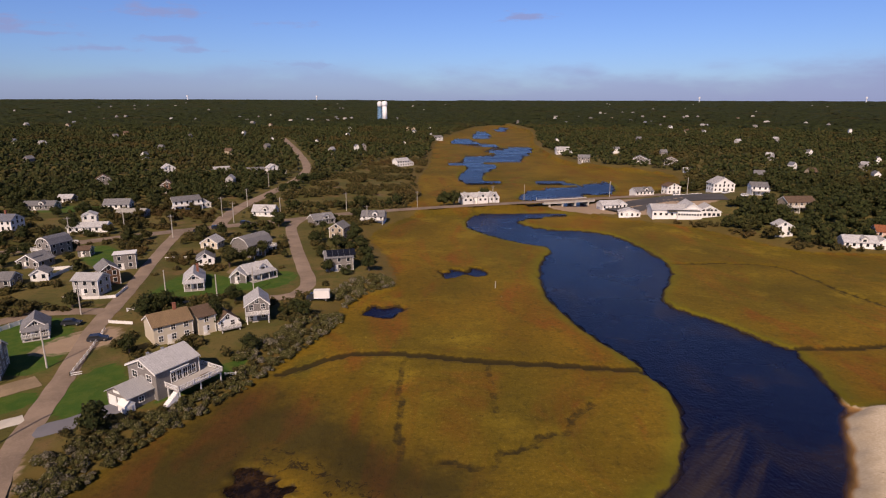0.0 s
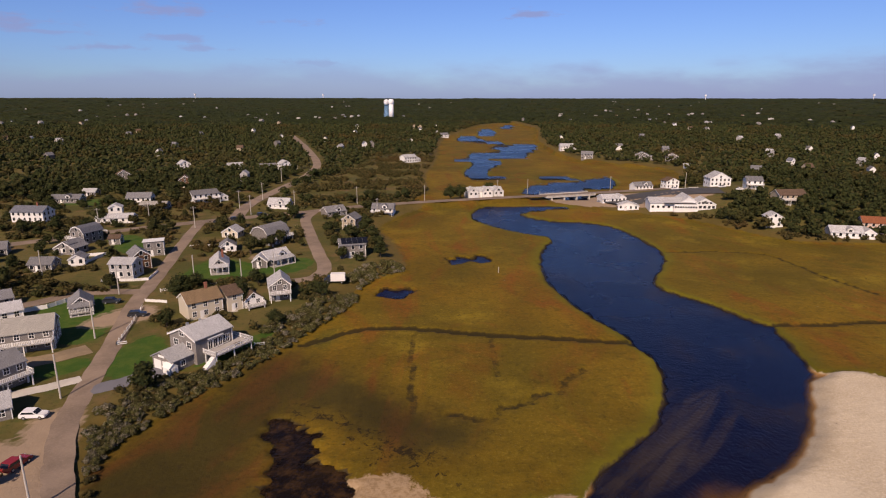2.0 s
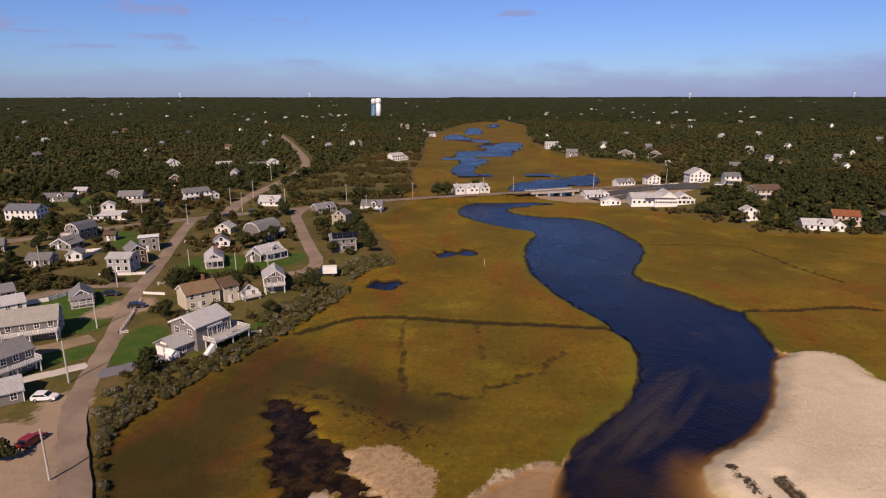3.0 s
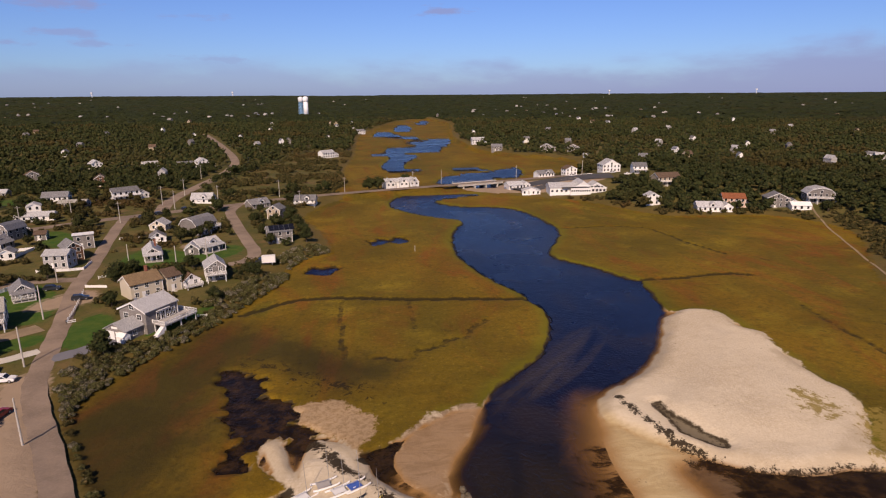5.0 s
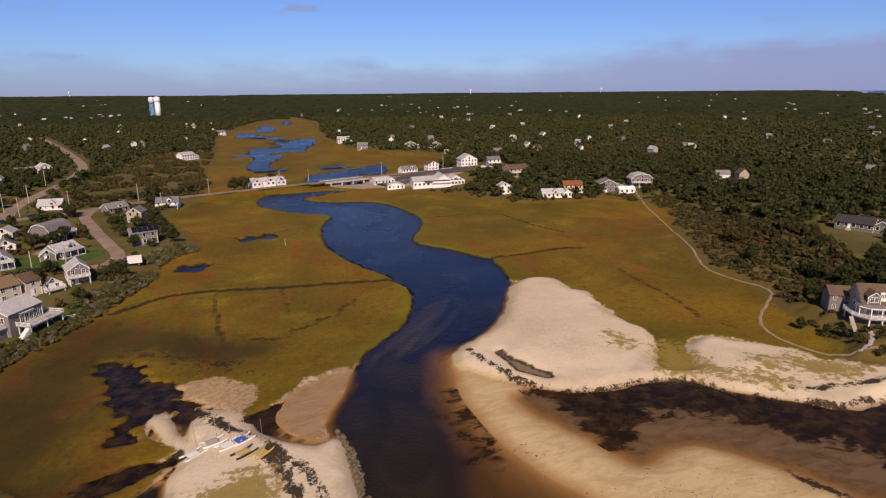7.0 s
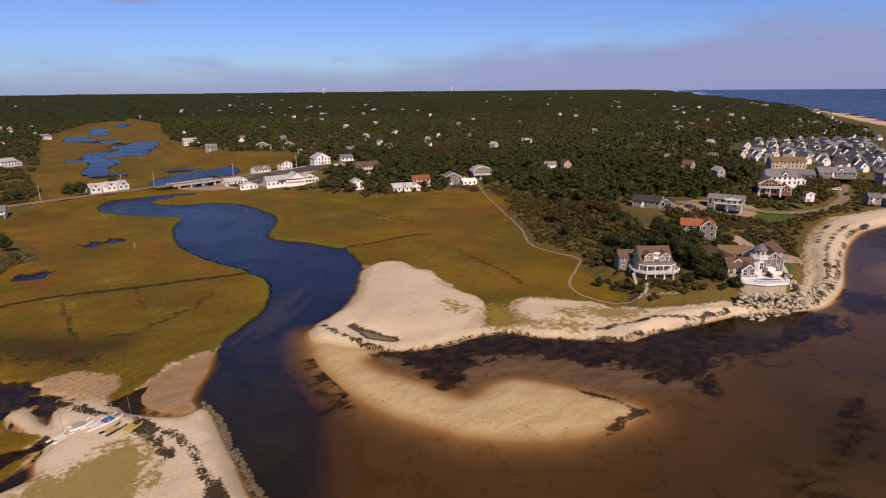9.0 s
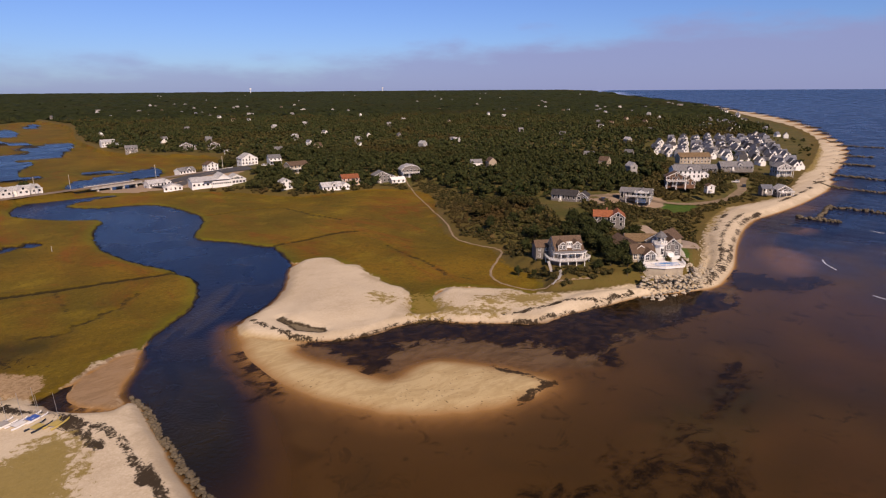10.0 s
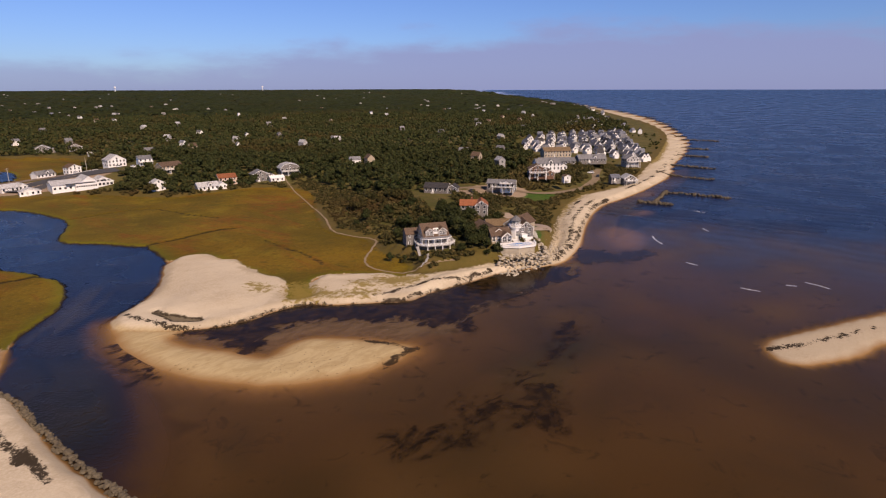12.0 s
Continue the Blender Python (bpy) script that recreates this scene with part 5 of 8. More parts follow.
W = "grey_shingle"
LIST = [
    ((-69.4, 146), (-61.5, 152.9), 9, 2, "cream", "roof_tan", "cream clapboard house with tan roof", "x", 2.4, "gable", "c"),
    ((-61.2, 153.2), (-57.6, 156.6), 8.5, 2, "cream", "roof_brown", "cream house end with brown roof", "x", 2.0, "gable", ""),
    ((-57.6, 156.4), (-53, 160), 7, 1, "white", "roof_brown", "white gabled annexe with brown roof", "y", 2.2, "gable", "d"),
    ((-52.6, 163), (-46, 165.2), 9, 2, W, "roof_light", "grey saltbox house with white deck", "y", 2.4, "saltbox", "d"),
    ((-104, 122.6), (-92, 128.2), 10, 2, W, "roof_driftwood", "shingled beach house raised on piles with white deck", "x", 2.8, "gable", "d"),
    ((-93, 102), (-87.6, 112), 9, 2, W, "roof_grey", "grey shingled house with wraparound deck", "x", 2.2, "gable", "d"),
    ((-89, 91), (-80.6, 97.2), 8, 1, W, "roof_light", "low grey shingled cottage", "x", 2.0, "gable", ""),
    ((-102.6, 148.6), (-97, 152), 8, 1, W, "roof_grey", "small grey cottage with white picket porch", "y", 2.6, "gable", "pd"),
    ((-109.4, 181), (-100.6, 180.7), 7, 2, "pale_grey", "roof_light", "pale two-storey cottage behind a white fence", "x", 1.6, "gable", ""),
    ((-106, 189.6), (-101, 193.6), 9, 2, "brown_shingle", "roof_grey", "red-brown shingled house with gable front", "y", 2.4, "gable", ""),
    ((-111, 207), (-104, 210), 8, 2, W, "white", "house with pale flat roof", "x", 0.6, "flat", ""),
    ((-80, 189), (-73.6, 191.4), 12, 1, W, "roof_light", "grey shingled cottage with white columned porch", "y", 2.8, "gable", "pc"),
    ((-86.3, 215), (-80, 217), 7, 1, "white", "roof_grey", "white cottage with grey roof and small gable", "y", 2.2, "gable", ""),
    ((-94.6, 240.2), (-87, 239.4), 7, 1, "cream", "roof_light", "cream bungalow with pale grey roof", "y", 2.4, "gable", ""),
    ((-71.8, 226.6), (-65.2, 238.6), 10, 2, W, "roof_grey", "grey gambrel house with upper deck", "x", 3.2, "gambrel", "d"),
    ((-68, 196.4), (-62.6, 197.2), 6, 1, W, "roof_light", "grey cottage with small gable front", "y", 2.2, "gable", ""),
    ((-63, 198.4), (-56, 206.4), 9, 1, W, "roof_light", "grey ranch house with porch", "x", 2.6, "gable", "op"),
    ((-40.4, 211), (-30, 214), 8, 2, W, "roof_grey", "grey shingled house with solar panels on the roof", "x", 2.0, "gable", "s"),
    ((-60, 288), (-50.4, 295), 9, 1, W, "roof_grey", "grey cottage beside the main road", "x", 2.6, "gable", "o"),
    ((-48, 262), (-41, 260), 8, 2, "tan_wall", "roof_grey", "grey-roofed house with low annexe", "y", 2.4, "gable", ""),
    ((-39.8, 300.6), (-27, 299.6), 8, 1, "white", "roof_grey", "long white cottage by the road", "x", 2.6, "gable", "od"),
    ((-95.4, 307), (-82.6, 306), 8, 1, "white", "roof_light", "white house with dormers by the road", "x", 3.2, "gable", "o"),
    ((-148.4, 225), (-141, 222.4), 10, 2, W, "slate", "grey house with blue-grey roof", "y", 2.6, "gambrel", "d"),
    ((-144.8, 208.6), (-135.4, 207), 8, 1, W, "roof_grey", "grey cottage with white fence", "y", 2.6, "gable", "o"),
    ((-139, 185.6), (-130.6, 186.4), 7, 1, W, "roof_grey", "low shingled cottage with grey roof", "x", 2.0, "gable", ""),
    ((-129.8, 193), (-124.5, 194.6), 6, 1, "white", "roof_grey", "white garage with grey roof", "y", 1.6, "gable", ""),
    ((-132.6, 223), (-128, 224), 5, 1, W, "roof_brown", "small grey shed on the grass", "x", 1.2, "gable", ""),
    ((-201.6, 265.6), (-184, 264.6), 9, 2, "white", "slate", "white house with blue-grey roof and two chimneys", "x", 2.6, "gable", "c"),
    ((-216, 315), (-198.4, 316.8), 8, 1, W, "roof_grey", "long low grey shingled house", "x", 2.2, "gable", "o"),
    ((-212.3, 339), (-203.6, 339.4), 7, 1, W, "roof_light", "small grey bungalow with pale roof", "x", 2.0, "gable", ""),
    ((-161, 262), (-143, 264.6), 7, 1, "white", "roof_light", "low white cottage with pale roof", "x", 1.8, "gable", ""),
    ((-161.4, 275.6), (-155.4, 278), 7, 2, "white", "roof_light", "white two-storey house with pale roof", "y", 1.6, "gable", ""),
    ((-176.3, 318.6), (-161.8, 320.4), 8, 1, "white", "roof_grey", "white cottage with grey roof", "x", 2.8, "gable", ""),
    ((-158.6, 298), (-143.4, 298.4), 7, 1, W, "roof_driftwood", "long grey shed with pale roof", "x", 1.4, "gable", ""),
    ((-137.6, 313.6), (-125, 323.6), 9, 2, "white", "roof_grey", "white house with several decks", "x", 2.2, "gable", "gd"),
    ((-168, 203), (-160, 207), 8, 1, W, "roof_grey", "grey cottage among shrubs", "x", 2.4, "gable", ""),
    ((-119, 140), (-112, 146), 7, 1, "white", "roof_light", "white cottage behind the lawn", "x", 2.0, "gable", ""),
    ((-126, 150), (-121, 155), 6, 1, W, "roof_grey", "small grey shed-like cottage", "x", 2.0, "gable", ""),
    ((-122, 128), (-114, 133), 7, 1, "white", "roof_light", "white bungalow with pale roof", "x", 2.0, "gable", ""),
    ((-175, 474), (-164, 482), 8, 1, "white", "roof_light", "white house at the wood's edge", "x", 2.4, "gable", ""),
    ((-151, 467), (-135, 475), 9, 1, W, "roof_grey", "long house at the wood's edge", "x", 2.4, "gable", ""),
    ((-131, 467), (-123, 473), 9, 2, "white", "roof_light", "white gabled house by the street", "y", 3.0, "gable", "g"),
    ((-210, 466), (-203, 472), 9, 2, "white", "roof_light", "white gabled house among trees", "y", 3.0, "gable", ""),
    ((-225, 400), (-216, 405), 8, 2, W, "roof_brown", "grey gable half hidden by trees", "y", 3.0, "gable", ""),
    ((-171, 374), (-163, 377), 8, 2, "brown_shingle", "roof_brown", "brown gabled house among trees", "y", 3.0, "gable", ""),
    ((-39, 540), (-27, 550), 9, 2, "white", "roof_light", "white house at the upper marsh", "x", 2.6, "gable", "g"),
    ((-10, 900), (4, 910), 10, 2, "white", "roof_grey", "white house beside the far marsh", "x", 2.6, "gable", ""),
    ((120, 640), (136, 640), 12, 2, "white", "roof_light", "large white house at the upper marsh", "x", 3.0, "gable", "g"),
    ((128, 575), (140, 572), 9, 2, W, "roof_grey", "grey house at the upper marsh", "x", 2.6, "gable", ""),
    ((175, 560), (188, 556), 9, 2, W, "roof_grey", "grey house with bay front near the marsh", "y", 3.0, "gable", "g"),
    ((200, 550), (212, 546), 9, 2, W, "roof_brown", "grey gabled house near the marsh", "y", 3.2, "gable", ""),
    ((198, 500), (205, 498), 6, 1, "white", "roof_light", "small white shed at the marsh edge", "x", 1.6, "gable", ""),
    ((88, 334), (99, 336), 9, 1, "white", "roof_light", "white roadside shop with pale roof", "x", 2.2, "gable", "g"),
    ((92, 317), (104, 315), 7, 1, "white", "roof_light", "low white clam shack", "y", 2.0, "gable", ""),
    ((158, 357), (172, 357), 11, 2, "white", "roof_light", "white hall with steep roof", "y", 4.0, "gable", ""),
    ((174, 345), (184, 343), 9, 2, "white", "roof_grey", "white house beside the car park", "x", 2.4, "gable", "d"),
    ((120, 378), (134, 382), 8, 1, "white", "roof_grey", "white roadside cottage with dormer", "x", 2.4, "gable", "o"),
    ((142, 384), (152, 386), 8, 2, "white", "roof_brown", "white roadside house with brown roof", "y", 2.4, "gable", ""),
    ((147, 268), (155, 267), 7, 2, "white", "roof_light", "narrow white house at the marsh", "y", 2.2, "gable", ""),
    ((166, 295), (182, 296), 9, 2, "tan_wall", "roof_brown", "tan house with balcony at the marsh edge", "x", 2.6, "gable", "d"),
    ((165, 250), (179, 247), 8, 1, "white", "roof_light", "white cottage with dormers at the marsh edge", "x", 2.6, "gable", "og"),
    ((183, 257), (195, 253), 9, 2, "pink", "roof_red", "rose-coloured house with tiled roof", "x", 2.4, "gable", "g"),
    ((204, 252), (216, 248), 9, 2, W, "roof_grey", "grey gabled house at the marsh edge", "y", 3.0, "gable", "g"),
    ((212, 243), (222, 240), 7, 1, "white", "white", "white boathouse beside the marsh", "x", 1.6, "gable", ""),
    ((224, 249), (238, 244), 10, 2, W, "roof_light", "grey gambrel house beside the path", "y", 3.4, "gambrel", "dg"),
]
for row in LIST:
    cottage(*row)


# ---- the white house with the deck ----
def deck_house():
    e, w = site("house", (-56, 120), (-51, 128.6), 2.0, "grey shingled house with pale roof, garage and white deck", "house")
    d = 9.0
    wing(e, d, w, 5.9, 2.0, M["grey_shingle"], M["roof_light"], pose(0, d / 2, 0, 0, 0, 90), "gable", 2, "fb", (1.5, 1.4), 3.4)
    wing(e, 6.6, 5.6, 2.7, 1.7, M["grey_shingle"], M["roof_light"], pose(-w / 2 - 2.75, 4.4, 0, 0, 0, 90), "gable", 1, "l", (1.0, 1.1), 3.0)
    for k in (-1.5, 1.5):
        g = part("garage_door", boxes((-1.25, 1.25, -0.06, 0.04, 0, 2.2), *[(-1.2, 1.2, -0.09, 0, 0.08 + i * 0.54, 0.54 + i * 0.54) for i in range(4)]), M["white"], e)
        g.matrix_basis = pose(-w / 2 - 5.58, 4.4 + k, 0.05, 0, 0, -90)
    part("gable_vent", boxes((-1.0, 1.0, -0.06, 0.04, 0, 0.5)), M["white"], e, m=pose(-w / 2 - 5.58, 4.4, 3.0, 0, 0, -90))
    deck_on(e, -3.2, w / 2 + 2.4, -4.2, -0.04, 2.35, "flr")
    deck_on(e, w / 2 + 0.05, w / 2 + 2.4, -0.03, 4.5, 2.35, "br")
    part("stairs", boxes(*[(-3.25 - 0.3 * (i + 1), -3.25 - 0.3 * i, -4.0, -2.8, -0.4, 2.1 - 0.22 * i) for i in range(9)]), M["white"], e)
    for x in (-1.2, 0.2, 1.6):
        add_window(e, x, -0.03, 2.55, 0, 1.0, 2.0)
    for x in (3.2, 4.2):
        add_window(e, x - 0.6, -0.03, 2.65, 0, 0.9, 1.9)
    part("awning", boxes((-1.9, 2.3, -0.5, 0.02, 5.0, 5.2)), M["white"], e)
    part("picnic_bench", boxes((3.0, 5.0, -3.2, -2.7, 2.37, 2.85)), M["wood"], e)
    for x, y in ((-2.5, 5.6), (0.6, 5.2)):
        part("roof_vent", boxes((x - 0.25, x + 0.25, y - 0.25, y + 0.25, 6.9, 8.2)), M["metal"], e)
    s, _ = site("garden_shed", (-59.8, 114.6), (-58.7, 116.4), 1.7, "small white gabled garden shed beside the house", "shed")
    part("wall", prism(gable(2.0, 1.9, 0.8, base=-0.5), 0, 2.4), M["white"], s)
    part("roof", prism(roof_outline(2.0, 1.9, 0.8, "gable", 0.15, 0.08), -0.1, 2.5), M["white"], s)
    door(s, 0, -0.02, 0, 0, 0.9, 1.7)


def octagon(r, n=8, sx=1.0, sy=1.0, off=22.5):
    return [(r * sx * math.cos(radians(off + 360 / n * i)), r * sy * math.sin(radians(off + 360 / n * i))) for i in range(n)]


def slab(pts, z0, z1):
    """A plan outline drawn out upwards."""
    bm = bmesh.new()
    a = [bm.verts.new((x, y, z0)) for x, y in pts]
    b = [bm.verts.new((x, y, z1)) for x, y in pts]
    bm.faces.new(a[::-1]); bm.faces.new(b)
    for i in range(len(pts)):
        j = (i + 1) % len(pts)
        bm.faces.new((a[i], a[j], b[j], b[i]))
    bmesh.ops.recalc_face_normals(bm, faces=bm.faces)
    return bm


def rail_round(e, pts, z, mat="white", name="railing"):
    for (ax, ay), (bx, by) in zip(pts, pts[1:]):
        ln = math.hypot(bx - ax, by - ay)
        mm = pose(ax, ay, z, 0, 0, math.degrees(math.atan2(by - ay, bx - ax)))
        bm = bmesh.new()
        box(bm, 0, ln, -0.05, 0.05, 0.95, 1.06, mm); box(bm, 0, ln, -0.04, 0.04, 0.1, 0.2, mm)
        k = max(2, int(ln / 0.3))
        for i in range(k):
            box(bm, (i + 0.25) * ln / k, (i + 0.75) * ln / k, -0.025, 0.025, 0.2, 0.95, mm)
        box(bm, -0.1, 0.1, -0.1, 0.1, 0, 1.2, mm)
        part(name, bm, M[mat], e)


def bluff_house():
    e, w = site("house", (140.5, 49.2), (152.5, 41.8), 4.0, "large brown-roofed shingled house with white wraparound deck", "house")
    w = 11.4
    wing(e, 10.0, w, 5.6, 4.6, M["tan_wall"], M["roof_brown"], pose(0, 6.2, 0, 0, 0, 90), "gable", 2, "lrb", (1.1, 1.4), 2.6)
    for x in (-2.9, 2.9):
        wing(e, 3.2, 4.6, 8.0, 1.2, M["grey_shingle"], M["roof_brown"], pose(x, 3.4, 0), "gable", 1, "", trim=True)
        for k in (-0.6, 0.6):
            add_window(e, x + k, 1.08, 6.2, 0, 0.85, 1.4)
    part("balcony_wall", boxes((-1.2, 1.2, 1.6, 2.2, 6.4, 8.9)), M["white"], e)
    for k in (-0.7, 0, 0.7):
        add_window(e, k, 1.57, 7.4, 0, 0.5, 1.1)
    deckpts = [(-8.4, 6.0), (-8.4, 0.5), (-5.0, -3.0), (5.0, -3.0), (8.4, 0.5), (8.4, 6.0)]
    part("deck_floor", slab(deckpts, 2.0, 2.3), M["deck"], e)
    rail_round(e, deckpts, 2.3)
    part("porch_roof", slab([(-6.8, 3.0), (-6.8, 0.4), (-4.4, -1.7), (4.4, -1.7), (6.8, 0.4), (6.8, 3.0), (5.0, 3.4), (-5.0, 3.4)], 5.1, 5.35), M["roof_grey"], e)
    part("porch_cornice", slab([(-6.9, 3.0), (-6.9, 0.36), (-4.44, -1.8), (4.44, -1.8), (6.9, 0.36), (6.9, 3.0)], 4.8, 5.09), M["trim"], e)
    for x, y in ((-6.5, 2.8), (-6.5, 0.6), (-4.3, -1.5), (-1.5, -1.5), (1.5, -1.5), (4.3, -1.5), (6.5, 0.6), (6.5, 2.8)):
        part("porch_post", boxes((-0.13, 0.13, -0.13, 0.13, 2.3, 4.8)), M["white"], e, m=pose(x, y, 0))
    for x in (-4.2, -2.5, -0.8, 0.9, 2.6, 4.3):
        add_window(e, x, 1.17, 2.5, 0, 1.2, 2.0)
    for x, y in ((-8.1, 5.5), (-8.1, 0.7), (-5.0, -2.7), (-1.7, -2.7), (1.7, -2.7), (5.0, -2.7), (8.1, 0.7), (8.1, 5.5)):
        part("deck_post", boxes((-0.16, 0.16, -0.16, 0.16, -3.5, 2.0)), M["white"], e, m=pose(x, y, 0))
    part("lattice", slab([(-6.5, 5.0), (-6.5, 1.5), (-4.2, -0.9), (4.2, -0.9), (6.5, 1.5), (6.5, 5.0)], -3.0, 1.98), M["wood"], e)
    wing(e, 5.5, 6.0, 5.2, 2.0, M["grey_shingle"], M["roof_brown"], pose(-8.0, 12.5, 0, 0, 0, 90), "gable", 2, "fl", (0.9, 1.2), 2.4)
    part("stair", boxes(*[(-9.6 - 0.0, -8.45, -1.0 - 0.35 * i, -0.65 - 0.35 * i, 1.85 - 0.26 * i, 2.1 - 0.26 * i) for i in range(12)]), M["deck"], e)
    e.matrix_basis = e.matrix_basis @ Matrix.Diagonal((0.85, 0.85, 0.85, 1))
    ribbon("footpath", [(139.5, 44), (137, 41.5), (133.5, 39.5), (130.5, 39.5)], 1.0, M["deck"], 0.12, "grey boardwalk down to the beach", "path")


def turret_house():
    e, w = site("house", (157.6, 28.6), (165.1, 23.6), 6.0, "brown-roofed shore house with turret and pool", "house")
    # long side wing towards the woods, front block, gabled rear block and the turret
    wing(e, 6.4, 17.0, 3.0, 2.2, M["grey_shingle"], M["roof_brown"], pose(-1.4, 12.0, 0, 0, 0, 4), "gable", 1, "fl", (0.9, 1.7), 1.7)
    part("porch_skirt", boxes((-5.2, -4.75, 3.2, 20.0, -0.9, 0.6)), M["white"], e)
    wing(e, 5.4, 7.5, 3.0, 2.2, M["tan_wall"], M["roof_brown"], pose(-0.4, 4.6, 0, 0, 0, 90), "gable", 1, "lf", (1.1, 1.9), 1.6)
    wing(e, 3.8, 4.6, 2.8, 1.5, M["grey_shingle"], M["roof_brown"], pose(1.2, 2.6, 0), "gable", 1, "flr", (1.2, 1.9), 1.7)
    wing(e, 7.0, 12.0, 4.6, 2.6, M["tan_wall"], M["roof_brown"], pose(12.0, 13.5, 0, 0, 0, -52), "gable", 1, "flr", (1.1, 1.4), 2.4)
    wing(e, 5.0, 10.0, 3.4, 1.9, M["tan_wall"], M["roof_tan"], pose(5.0, 18.0, 0, 0, 0, 78), "gable", 1, "flr", (1.0, 1.2), 2.6)
    wing(e, 5.4, 7.0, 4.6, 2.2, M["grey_shingle"], M["roof_brown"], pose(11.4, 8.2, 0, 0, 0, -10), "gable", 2, "flr", (1.0, 1.4), 2.0)
    tw = pose(7.6, 7.2, 0)
    def at(o): o.matrix_basis = tw @ o.matrix_basis; return o
    at(part("turret_base", slab(octagon(2.0), -1.5, 4.4), M["white"], e))
    at(part("balcony_floor", slab(octagon(2.75), 4.4, 4.7), M["white"], e))
    at(part("turret_wall", slab(octagon(1.7), 4.7, 7.0), M["tan_wall"], e))
    bm = bmesh.new()
    bmesh.ops.create_cone(bm, cap_ends=True, segments=8, radius1=2.25, radius2=0.06, depth=1.9, matrix=pose(7.6, 7.2, 7.95, 0, 0, 22.5))
    part("turret_roof", bm, M["roof_grey"], e)
    pts = [(x + 7.6, y + 7.2) for x, y in octagon(2.65)]
    rail_round(e, pts + pts[:1], 4.7)
    for i in range(8):
        a = radians(45 * i)
        add_window(e, 7.6 + 1.58 * math.sin(a), 7.2 - 1.58 * math.cos(a), 5.2, 45 * i, 0.85, 1.4)
        if i % 2 == 0:
            add_window(e, 7.6 + 1.86 * math.sin(a), 7.2 - 1.86 * math.cos(a), 1.2, 45 * i, 1.0, 2.0)
    # the white terrace with the pool
    deckp = [(-3.2, -0.2), (-3.2, -4.6), (3.0, -7.2), (9.8, -6.2), (11.2, -1.2), (9.0, 3.5), (4.6, 4.6), (4.0, -0.2)]
    part("terrace", slab(deckp, 0.0, 0.55), M["white"], e)
    part("retaining_wall", slab([(x * 0.96 + 0.1, y * 0.94) for x, y in deckp], -5.0, -0.02), M["rock"], e)
    rim_pts = [(0.2, -2.6), (1.0, -5.3), (4.6, -6.2), (8.6, -5.4), (9.0, -3.0), (5.2, -2.2)]
    part("pool_rim", slab([(x * 1.06 - 0.3, y * 1.06 + 0.2) for x, y in rim_pts], 0.5, 0.62), M["concrete"], e)
    part("pool_water", slab(rim_pts, 0.5, 0.66), M["pool"], e)
    rail_round(e, deckp[:5], 0.55, "white", "glass_rail")
    part("wall_step", boxes((8.4, 10.6, 3.0, 4.8, -1, 2.2), (9.0, 12.6, 2.4, 3.2, -1, 1.2)), M["white"], e)
    ribbon("driveway", [(217, 64), (209, 50), (202, 37), (197, 30), (191, 29), (187, 34)], 6.0, M["patio"], 0.12, "tan paved forecourt and drive", "driveway")
    ribbon("footpath", [(188, 31), (184, 27), (180, 24), (177, 22)], 1.5, M["concrete"], 0.15, "pale stone path across the lawn", "path")


